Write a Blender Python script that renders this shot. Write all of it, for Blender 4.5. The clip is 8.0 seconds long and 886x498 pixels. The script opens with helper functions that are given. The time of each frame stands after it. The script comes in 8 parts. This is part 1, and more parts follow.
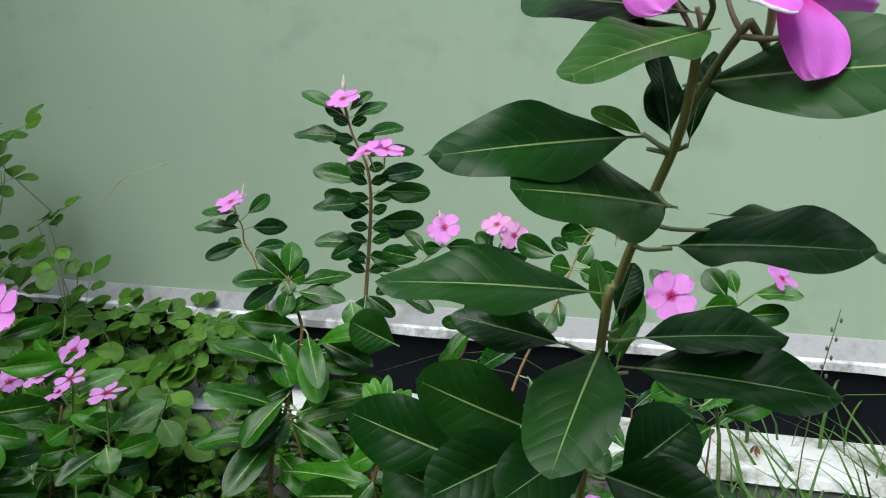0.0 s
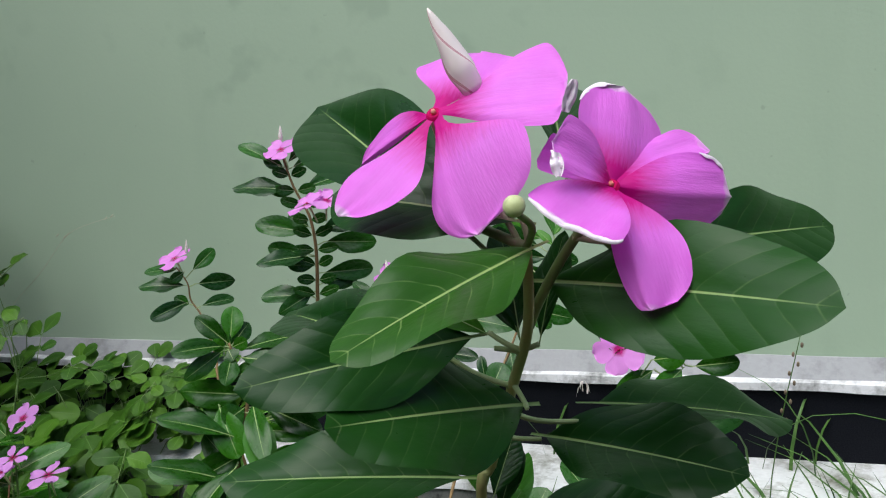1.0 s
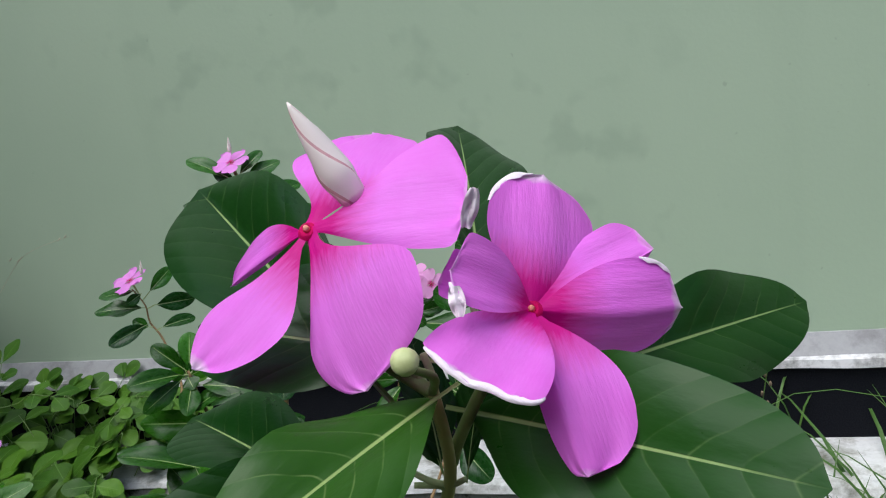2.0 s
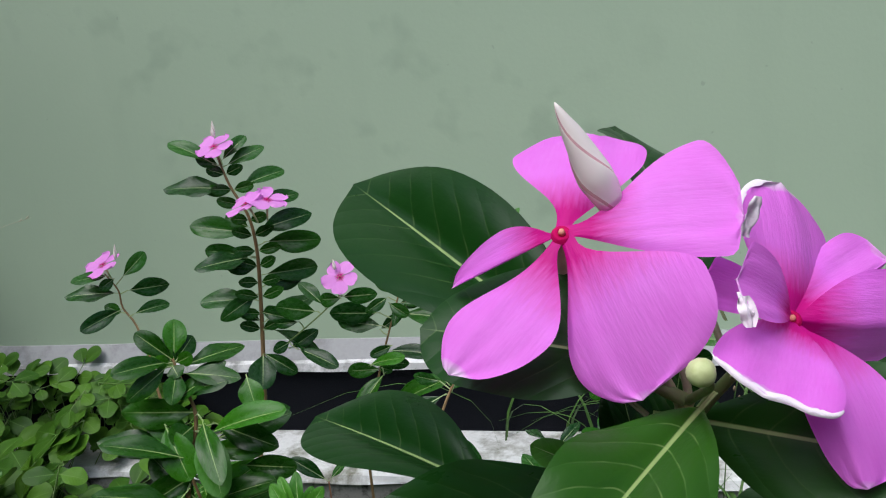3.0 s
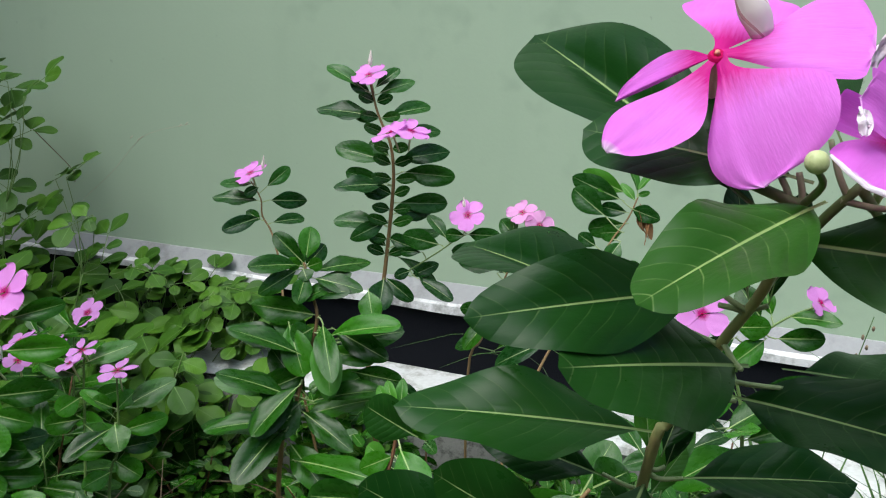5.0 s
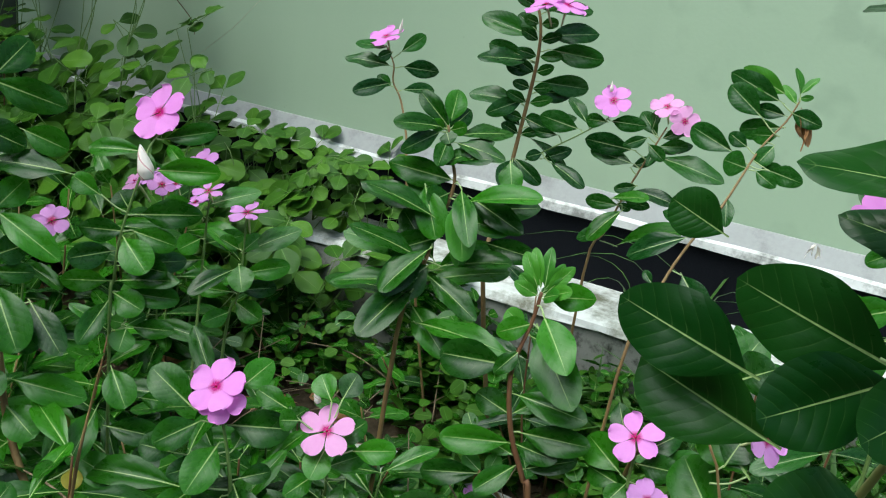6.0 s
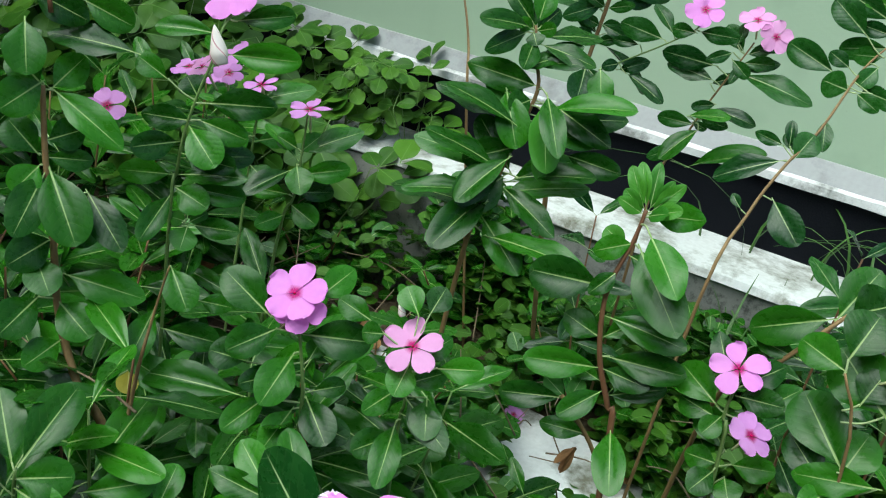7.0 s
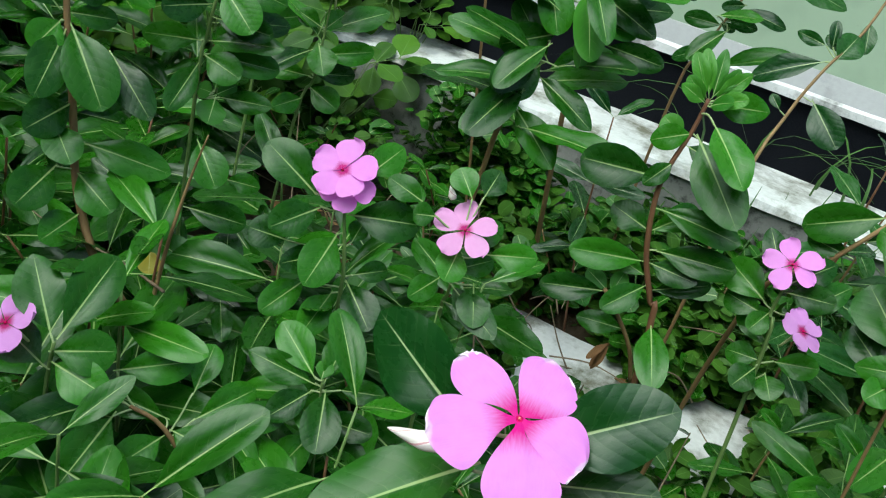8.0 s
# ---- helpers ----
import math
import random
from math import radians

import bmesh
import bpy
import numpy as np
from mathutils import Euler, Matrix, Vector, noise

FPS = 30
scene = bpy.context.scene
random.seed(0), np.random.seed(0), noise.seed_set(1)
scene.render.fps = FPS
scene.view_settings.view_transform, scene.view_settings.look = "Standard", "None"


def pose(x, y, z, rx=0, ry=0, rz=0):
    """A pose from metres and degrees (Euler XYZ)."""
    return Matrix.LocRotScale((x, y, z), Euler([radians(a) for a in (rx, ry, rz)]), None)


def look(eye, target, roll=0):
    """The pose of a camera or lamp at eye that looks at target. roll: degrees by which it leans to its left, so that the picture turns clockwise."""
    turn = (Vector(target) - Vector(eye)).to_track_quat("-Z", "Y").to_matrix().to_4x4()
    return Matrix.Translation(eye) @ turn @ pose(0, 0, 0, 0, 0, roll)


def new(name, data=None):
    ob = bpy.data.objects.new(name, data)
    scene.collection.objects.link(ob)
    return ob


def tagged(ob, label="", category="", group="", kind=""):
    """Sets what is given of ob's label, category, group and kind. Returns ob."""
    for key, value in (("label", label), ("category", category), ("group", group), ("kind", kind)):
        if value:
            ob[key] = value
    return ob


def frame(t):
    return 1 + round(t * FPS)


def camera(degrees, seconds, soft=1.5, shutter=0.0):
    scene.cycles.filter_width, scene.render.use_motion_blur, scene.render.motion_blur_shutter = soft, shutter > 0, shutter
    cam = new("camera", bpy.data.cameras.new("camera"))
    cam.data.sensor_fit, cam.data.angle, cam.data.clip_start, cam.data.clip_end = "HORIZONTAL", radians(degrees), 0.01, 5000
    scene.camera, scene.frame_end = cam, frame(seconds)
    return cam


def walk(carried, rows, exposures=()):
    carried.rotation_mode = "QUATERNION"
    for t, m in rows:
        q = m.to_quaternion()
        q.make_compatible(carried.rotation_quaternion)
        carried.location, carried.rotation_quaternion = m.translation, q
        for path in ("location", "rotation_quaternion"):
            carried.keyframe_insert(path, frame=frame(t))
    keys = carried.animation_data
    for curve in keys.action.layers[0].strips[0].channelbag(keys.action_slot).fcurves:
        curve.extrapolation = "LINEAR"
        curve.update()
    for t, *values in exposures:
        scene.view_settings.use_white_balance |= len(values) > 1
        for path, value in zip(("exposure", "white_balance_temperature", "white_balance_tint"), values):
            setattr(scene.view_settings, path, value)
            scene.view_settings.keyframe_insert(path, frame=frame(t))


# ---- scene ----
# ---- camera and walk ----
cam = camera(52.8, 8.0, 1.15)
PATH = [
    (0, (0.149, 0.226, 1.031), (-0.54, 2.069, 0.677), -0.9),
    (0.5, (0.162, 0.241, 1.052), (-0.495, 2.099, 0.709), -2.7),
    (1, (0.172, 0.272, 1.072), (-0.471, 2.135, 0.732), -4.1),
    (1.2, (0.174, 0.286, 1.073), (-0.45, 2.156, 0.733), -4.8),
    (2.3, (0.176, 0.315, 1.098), (-0.413, 2.179, 0.677), -8.4),
    (2.5, (0.17, 0.314, 1.101), (-0.414, 2.176, 0.662), -8.6),
    (3, (0.129, 0.305, 1.097), (-0.344, 2.202, 0.673), -5.7),
    (3.5, (0.139, 0.293, 1.092), (-0.333, 2.187, 0.659), -5.9),
    (4, (0.154, 0.285, 1.099), (-0.37, 2.163, 0.654), -4.7),
    (4.5, (0.138, 0.27, 1.081), (-0.456, 2.128, 0.644), -1.0),
    (5, (0.131, 0.263, 1.071), (-0.589, 2.069, 0.601), 1.6),
    (5.2, (0.117, 0.246, 1.063), (-0.633, 2.031, 0.563), 3.5),
    (6.3, (0.024, 0.235, 1.0), (-0.755, 1.933, 0.287), 8.9),
    (6.5, (0.0, 0.234, 0.994), (-0.752, 1.93, 0.247), 9.8),
    (7, (-0.043, 0.24, 0.974), (-0.753, 1.921, 0.156), 11.6),
    (7.5, (-0.075, 0.235, 0.95), (-0.698, 1.908, 0.048), 13.8),
    (8, (-0.115, 0.22, 0.917), (-0.644, 1.904, -0.025), 16.1),
]
walk(cam, [(t, look(eye, target, roll)) for t, eye, target, roll in PATH],
     [(0, 0.6, 5720, 3), (1, 0.44, 5700, 7), (2.5, 0.33, 5680, 9), (4, 0.38, 5680, 9), (5, 0.62, 5700, 4), (6.5, 0.78, 5580, -8), (8, 0.74, 5540, -7)])

# ---- sky and sun: bright overcast, the wall in open shade ----
world = bpy.data.worlds.new("world")
scene.world = world
world.use_nodes = True
wn = world.node_tree
sky = wn.nodes.new("ShaderNodeTexSky")
sky.sky_type, sky.sun_disc = "NISHITA", False
sky.sun_elevation, sky.sun_rotation = radians(63), radians(206)
sky.air_density, sky.dust_density, sky.ozone_density = 1.0, 7.0, 0.5
wn.links.new(sky.outputs[0], wn.nodes["Background"].inputs[0])
wn.nodes["Background"].inputs[1].default_value = 0.1
sun = new("sun", bpy.data.lights.new("sun", "SUN"))
sun.data.energy, sun.data.angle, sun.data.color = 1.5, radians(60), (1.0, 0.96, 0.9)
sun.matrix_world = look((-1.0, -2.0, 4.3), (0, 0, 0))

# ---- materials ----
GROUND = 0.27


class Nodes:
    """A node material under construction."""

    def __init__(self, name, rough=0.5, spec=0.5):
        self.mat = bpy.data.materials.new(name)
        self.mat.use_nodes = True
        self.tree = self.mat.node_tree
        self.bsdf = self.tree.nodes["Principled BSDF"]
        self.bsdf.inputs["Roughness"].default_value = rough
        self.bsdf.inputs["Specular IOR Level"].default_value = spec

    def put(self, socket, value):
        if hasattr(value, "is_output"):
            self.tree.links.new(value, socket)
        elif value is not None:
            socket.default_value = value

    def math(self, op, a, b=None, c=None, clamp=False):
        n = self.tree.nodes.new("ShaderNodeMath")
        n.operation, n.use_clamp = op, clamp
        for s, v in zip(n.inputs, (a, b, c)):
            self.put(s, v)
        return n.outputs[0]

    def noise(self, scale, detail=4.0, rough=0.55, vector=None, stretch=None):
        n = self.tree.nodes.new("ShaderNodeTexNoise")
        n.inputs["Scale"].default_value, n.inputs["Detail"].default_value = scale, detail
        n.inputs["Roughness"].default_value = rough
        v = vector or self.object_space()
        if stretch:
            m = self.tree.nodes.new("ShaderNodeMapping")
            m.inputs["Scale"].default_value = stretch
            self.put(m.inputs["Vector"], v)
            v = m.outputs[0]
        self.put(n.inputs["Vector"], v)
        return n.outputs["Fac"]

    def object_space(self):
        return self.tree.nodes.new("ShaderNodeTexCoord").outputs["Object"]

    def random(self):
        return self.tree.nodes.new("ShaderNodeObjectInfo").outputs["Random"]

    def flat(self):
        n = self.tree.nodes.new("ShaderNodeUVMap")
        n.uv_map = "flat"
        s = self.tree.nodes.new("ShaderNodeSeparateXYZ")
        self.put(s.inputs[0], n.outputs[0])
        return n.outputs[0], s.outputs[0], s.outputs[1]

    def ramp(self, value, low, high):
        n = self.tree.nodes.new("ShaderNodeMapRange")
        n.clamp = True
        self.put(n.inputs[0], value)
        n.inputs[1].default_value, n.inputs[2].default_value = low, high
        return n.outputs[0]

    def mix(self, fac, a, b):
        n = self.tree.nodes.new("ShaderNodeMix")
        n.data_type = "RGBA"
        self.put(n.inputs[0], fac)
        for s, v in ((n.inputs[6], a), (n.inputs[7], b)):
            self.put(s, (*v, 1.0) if isinstance(v, tuple) else v)
        return n.outputs[2]

    def bump(self, height, strength, distance=0.001):
        n = self.tree.nodes.new("ShaderNodeBump")
        n.inputs["Strength"].default_value, n.inputs["Distance"].default_value = strength, distance
        self.put(n.inputs["Height"], height)
        self.put(self.bsdf.inputs["Normal"], n.outputs[0])

    def colour(self, value):
        self.put(self.bsdf.inputs["Base Color"], value)
        return self.mat

    def translucent(self, colour, amount):
        t = self.tree.nodes.new("ShaderNodeBsdfTranslucent")
        self.put(t.inputs[0], colour)
        m = self.tree.nodes.new("ShaderNodeMixShader")
        m.inputs[0].default_value = amount
        self.put(m.inputs[1], self.bsdf.outputs[0])
        self.put(m.inputs[2], t.outputs[0])
        self.put(self.tree.nodes["Material Output"].inputs[0], m.outputs[0])


def leaf_material(name, dark, light, rib, rough=0.29, veins=0.2, spots=0.06, spec=0.26, relief=0.2, rib_wide=1.0):
    n = Nodes(name, rough, spec)
    uv, x, y = n.flat()
    ax = n.math("ABSOLUTE", x)
    shade = n.noise(3.0, 3.0, vector=uv)
    rnd = n.random()
    base = n.mix(n.math("MULTIPLY_ADD", n.math("POWER", rnd, 1.3), 0.8, n.math("MULTIPLY_ADD", shade, 0.5, -0.12), clamp=True), dark, light)
    # side veins run forward from the midrib in uneven shallow arcs
    sway = n.math("MULTIPLY", n.math("SUBTRACT", n.noise(2.6, 2.0, vector=uv), 0.5), 0.55)
    arc = n.math("SUBTRACT", n.math("MULTIPLY_ADD", y, 9.5, sway), n.math("MULTIPLY", n.math("POWER", ax, 1.25), 5.5))
    saw = n.math("ABSOLUTE", n.math("SUBTRACT", n.math("FRACT", arc), 0.5))
    vein = n.math("MULTIPLY", n.ramp(saw, 0.45, 0.5), n.ramp(n.noise(5.0, 3.0, vector=uv), 0.35, 0.65))
    fade = n.ramp(ax, 0.42, 0.05)
    vein_mask = n.math("MULTIPLY", n.math("MULTIPLY", vein, fade), veins)
    c = n.mix(vein_mask, base, rib)
    rib_width = n.math("MULTIPLY_ADD", y, -0.019 * rib_wide, 0.025 * rib_wide)
    rib_mask = n.ramp(n.math("DIVIDE", ax, rib_width), 1.25, 0.7)
    rib_mask = n.math("MULTIPLY", rib_mask, n.ramp(y, 1.0, 0.8))
    c = n.mix(n.math("MULTIPLY", rib_mask, 0.68), c, rib)
    dust = n.ramp(n.noise(22.0, 5.0, vector=uv), 0.62, 0.8)
    c = n.mix(n.math("MULTIPLY", dust, spots * 0.4), c, (0.16, 0.2, 0.09))
    puff = n.math("ADD", n.math("MULTIPLY", n.math("MULTIPLY", saw, saw), -1.6), n.math("MULTIPLY", rib_mask, -0.5))
    n.bump(n.math("ADD", puff, n.math("MULTIPLY", n.noise(12.0, 3.0, vector=uv), 0.5)), relief, 0.001)
    n.put(n.bsdf.inputs["Roughness"], n.math("MULTIPLY_ADD", n.noise(6.0, 4.0, vector=uv), 0.25, rough - 0.12))
    n.colour(c)
    n.translucent(n.mix(0.5, c, light), 0.12)
    return n.mat


LEAF = leaf_material("leaf_green", (0.005, 0.03, 0.002), (0.046, 0.185, 0.006), (0.42, 0.56, 0.2), 0.28, 0.2, 0.06, 0.27, 0.13)
LEAF_DARK = leaf_material("leaf_dark_green", (0.006, 0.034, 0.004), (0.017, 0.07, 0.007), (0.36, 0.5, 0.18), 0.31, 0.16, 0.06, 0.2, 0.22, 0.7)
LEAF_DEEP = leaf_material("leaf_deep_green", (0.006, 0.034, 0.006), (0.032, 0.125, 0.012), (0.44, 0.56, 0.26), 0.27, 0.15, 0.06, 0.3)
LEAF_OLIVE = leaf_material("leaf_olive_green", (0.012, 0.052, 0.002), (0.026, 0.095, 0.004), (0.4, 0.54, 0.18), 0.36, 0.42, 0.06, 0.24, 0.3, 0.8)
LEAF_YOUNG = leaf_material("leaf_young", (0.03, 0.13, 0.008), (0.075, 0.24, 0.016), (0.45, 0.58, 0.25), 0.4)
LEAF_MATTE = leaf_material("leaf_weed", (0.024, 0.082, 0.004), (0.095, 0.215, 0.013), (0.13, 0.25, 0.05), 0.5, 0.1, 0.1, 0.25)
LEAF_YELLOW = leaf_material("leaf_yellowing", (0.16, 0.2, 0.02), (0.4, 0.33, 0.03), (0.5, 0.5, 0.2), 0.45)


def petal_material(name, pale, deep, eye, paper=1.035, spread=0.34):
    n = Nodes(name, 0.55, 0.3)
    uv, x, y = n.flat()
    rnd = n.random()
    streak = n.noise(9.0, 4.0, vector=uv, stretch=(5.0, 0.7, 1.0))
    blotch = n.noise(3.2, 3.0, vector=uv)
    tone = n.math("ADD", n.math("MULTIPLY", streak, 0.38), n.math("MULTIPLY_ADD", blotch, 0.9, -0.29))
    c = n.mix(n.math("MULTIPLY_ADD", rnd, 0.3, tone, clamp=True), pale, deep)
    # fine lines that fan out from the foot
    fan = n.noise(34.0, 2.0, vector=n.math("DIVIDE", x, n.math("ADD", y, 0.15)))
    c = n.mix(n.math("MULTIPLY", n.ramp(fan, 0.52, 0.75), 0.13), c, deep)
    edge = n.math("ADD", y, n.math("MULTIPLY", n.math("SUBTRACT", streak, 0.5), 0.2))
    glow = n.math("POWER", n.ramp(edge, spread * 1.45, spread * 0.5), 1.25)
    c = n.mix(glow, c, eye)
    tip = n.math("MULTIPLY", n.ramp(n.math("ADD", y, n.math("MULTIPLY", n.noise(5.0, 3.0, vector=uv), 0.14)), paper, paper + 0.05), 0.8)
    c = n.mix(tip, c, (0.85, 0.74, 0.85))
    n.bump(streak, 0.3, 0.0006)
    n.colour(c)
    n.translucent(c, 0.3)
    return n.mat


PETAL = petal_material("petal_pink", (0.92, 0.27, 0.95), (0.84, 0.15, 0.83), (0.66, 0.0, 0.28))
PETAL_DRY_EDGE = petal_material("petal_pink_white_edge", (0.92, 0.27, 0.95), (0.84, 0.15, 0.83), (0.66, 0.0, 0.28), 1.0)
PETAL_OPEN = petal_material("petal_open_pink", (0.85, 0.35, 0.88), (0.78, 0.23, 0.8), (0.7, 0.0, 0.28), 1.0, 0.28)
PETAL_SMALL = petal_material("petal_light_pink", (0.86, 0.36, 0.86), (0.78, 0.25, 0.78), (0.5, 0.0, 0.2), 1.2, 0.17)
PETAL_PALE = petal_material("petal_pale_pink", (0.84, 0.43, 0.76), (0.77, 0.32, 0.68), (0.48, 0.0, 0.18), 1.2, 0.16)
PETAL_LILAC = petal_material("petal_lilac", (0.74, 0.36, 0.78), (0.64, 0.25, 0.7), (0.4, 0.01, 0.14), 1.2, 0.2)


def plain(name, a, b, scale, rough=0.6, spec=0.4, bump=0.3, depth=0.002, stretch=None):
    n = Nodes(name, rough, spec)
    big, small = n.noise(scale, 5.0, stretch=stretch), n.noise(scale * 7.0, 5.0, stretch=stretch)
    v = n.math("ADD", n.math("MULTIPLY", big, 0.65), n.math("MULTIPLY", small, 0.35))
    n.bump(v, bump, depth)
    return n.colour(n.mix(n.ramp(v, 0.3, 0.7), a, b))


STEM_GREEN = plain("stem_green", (0.12, 0.2, 0.05), (0.2, 0.3, 0.09), 60.0, 0.5)
PETIOLE = plain("petiole_pale_green", (0.27, 0.36, 0.14), (0.4, 0.5, 0.24), 60.0, 0.5)
STEM_MIXED = plain("stem_green_and_red", (0.32, 0.44, 0.13), (0.36, 0.28, 0.12), 22.0, 0.5)
STEM_WOODY = plain("stem_woody", (0.12, 0.05, 0.025), (0.21, 0.11, 0.05), 70.0, 0.6, stretch=(1.0, 1.0, 0.2))
STEM_TAN = plain("stem_tan", (0.15, 0.09, 0.035), (0.3, 0.2, 0.085), 70.0, 0.65, stretch=(1.0, 1.0, 0.2))


def bud_material():
    n = Nodes("bud_cream", 0.5, 0.3)
    c = n.mix(n.noise(90.0, 4.0), (0.97, 0.84, 0.82), (0.98, 0.95, 0.88))
    n.colour(c)
    n.translucent(c, 0.12)
    return n.mat


BUD_CREAM = bud_material()
BUD_SEAM = plain("bud_seam_rose", (0.55, 0.26, 0.3), (0.7, 0.44, 0.44), 120.0, 0.6)
BUD_GREEN = plain("bud_green", (0.45, 0.52, 0.2), (0.65, 0.68, 0.38), 90.0, 0.5)
THROAT = plain("throat_salmon", (0.75, 0.2, 0.16), (0.85, 0.42, 0.3), 300.0, 0.6)
EYE = plain("flower_eye_crimson", (0.42, 0.0, 0.07), (0.55, 0.0, 0.12), 400.0, 0.7, 0.1)
RIM = plain("petal_edge_white", (0.8, 0.66, 0.78), (0.9, 0.84, 0.88), 160.0, 0.7)
DRY = plain("dry_brown", (0.14, 0.06, 0.02), (0.4, 0.22, 0.09), 60.0, 0.8)
GRASS = plain("grass_green", (0.03, 0.085, 0.012), (0.09, 0.18, 0.03), 30.0, 0.5)
STRAW = plain("straw_pale", (0.42, 0.42, 0.3), (0.6, 0.6, 0.45), 40.0, 0.7)
TWIG = plain("twig_grey", (0.1, 0.07, 0.04), (0.26, 0.2, 0.13), 50.0, 0.85)


def wall_material():
    n = Nodes("wall_green_paint", 0.55, 0.35)
    cloud, grain = n.noise(1.6, 4.0), n.noise(160.0, 4.0)
    c = n.mix(n.ramp(cloud, 0.3, 0.7), (0.4, 0.515, 0.37), (0.44, 0.555, 0.4))
    streak = n.ramp(n.noise(3.0, 5.0, stretch=(3.0, 1.0, 0.35)), 0.58, 0.78)
    c = n.mix(n.math("MULTIPLY", streak, 0.1), c, (0.24, 0.32, 0.22))
    spot = n.math("MULTIPLY", n.ramp(n.noise(15.0, 2.0), 0.56, 0.7), n.ramp(n.noise(1.9, 2.0), 0.48, 0.6))
    c = n.mix(n.math("MULTIPLY", spot, 0.22), c, (0.2, 0.27, 0.19))
    fleck = n.ramp(n.noise(70.0, 2.0), 0.76, 0.8)
    c = n.mix(n.math("MULTIPLY", fleck, 0.3), c, (0.2, 0.25, 0.18))
    n.bump(n.math("ADD", grain, n.math("MULTIPLY", n.noise(14.0, 3.0), 1.5)), 0.12, 0.002)
    return n.colour(c)


WALL = wall_material()


def painted(name, paint, dirt, low, high, rough=0.6, scale=14.0, spec=0.3):
    n = Nodes(name, rough, spec)
    stain = n.noise(scale, 8.0, 0.7)
    fine = n.noise(scale * 9.0, 5.0)
    c = n.mix(n.math("MULTIPLY", n.ramp(fine, 0.35, 0.75), 0.18), paint, dirt)
    c = n.mix(n.ramp(stain, low, high), c, dirt)
    n.bump(n.math("ADD", stain, n.math("MULTIPLY", fine, 0.4)), 0.35, 0.002)
    return n.colour(c)


LEDGE = painted("ledge_grey_white", (0.36, 0.365, 0.37), (0.2, 0.2, 0.2), 0.52, 0.75)
OLD_WALL = painted("old_dark_plaster", (0.07, 0.085, 0.06), (0.03, 0.035, 0.025), 0.4, 0.7, 0.9, 6.0)
LIP = painted("ledge_lip_white", (0.76, 0.76, 0.76), (0.25, 0.25, 0.24), 0.48, 0.62)
BLACK = painted("skirting_black", (0.004, 0.005, 0.008), (0.06, 0.06, 0.065), 0.68, 0.76, 0.5, 60.0, 0.06)
KERB_TOP = painted("kerb_white", (0.74, 0.75, 0.74), (0.17, 0.17, 0.12), 0.47, 0.66)
KERB_FACE = painted("kerb_grey", (0.27, 0.27, 0.25), (0.035, 0.035, 0.03), 0.5, 0.66, 0.85, 40.0)
SOIL = plain("soil", (0.025, 0.018, 0.011), (0.1, 0.075, 0.045), 18.0, 0.95, 0.2, 0.9, 0.01)


# ---- mesh helpers ----
def finish(bm, name, material, smooth=True):
    me = bpy.data.meshes.new(name)
    bm.to_mesh(me)
    bm.free()
    if smooth:
        me.polygons.foreach_set("use_smooth", [True] * len(me.polygons))
    for m in material if isinstance(material, list) else [material]:
        me.materials.append(m)
    return me


def part(name, bm, material, parent, label="", smooth=True):
    ob = new(name, finish(bm, name, material, smooth))
    ob.parent = parent
    if label:
        ob["label"] = label
    return ob


def loft(bm, points, radii, sides=7):
    """A closed tube along a smooth line through points."""
    pts = [Vector(p) for p in points]
    line, rad = [], []
    for i in range(len(pts) - 1):
        p0, p1, p2, p3 = pts[max(i - 1, 0)], pts[i], pts[i + 1], pts[min(i + 2, len(pts) - 1)]
        steps = 4
        for k in range(steps):
            t = k / steps
            line.append(0.5 * (2 * p1 + (p2 - p0) * t + (2 * p0 - 5 * p1 + 4 * p2 - p3) * t * t + (3 * p1 - p0 - 3 * p2 + p3) * t ** 3))
            rad.append(radii[i] + (radii[i + 1] - radii[i]) * t)
    line.append(pts[-1])
    rad.append(radii[-1])
    rings = []
    for i, p in enumerate(line):
        d = (line[min(i + 1, len(line) - 1)] - line[max(i - 1, 0)]).normalized()
        a = d.orthogonal().normalized() if not rings else (side - d * side.dot(d)).normalized()
        side = a
        b = d.cross(a)
        rings.append([bm.verts.new(p + rad[i] * (math.cos(6.28319 * k / sides) * a + math.sin(6.28319 * k / sides) * b)) for k in range(sides)])
    for r, s in zip(rings, rings[1:]):
        for k in range(sides):
            bm.faces.new((r[k], r[(k + 1) % sides], s[(k + 1) % sides], s[k]))
    bm.faces.new(rings[0][::-1])
    bm.faces.new(rings[-1])
    return line


def box(bm, x0, x1, y0, y1, z0, z1, bevel=0.0):
    m = Matrix.Translation(((x0 + x1) / 2, (y0 + y1) / 2, (z0 + z1) / 2)) @ Matrix.Diagonal((x1 - x0, y1 - y0, z1 - z0, 1))
    made = bmesh.ops.create_cube(bm, size=1.0, matrix=m)
    if bevel:
        edges = list({e for v in made["verts"] for e in v.link_edges})
        bmesh.ops.bevel(bm, geom=edges, offset=bevel, segments=2, affect="EDGES")


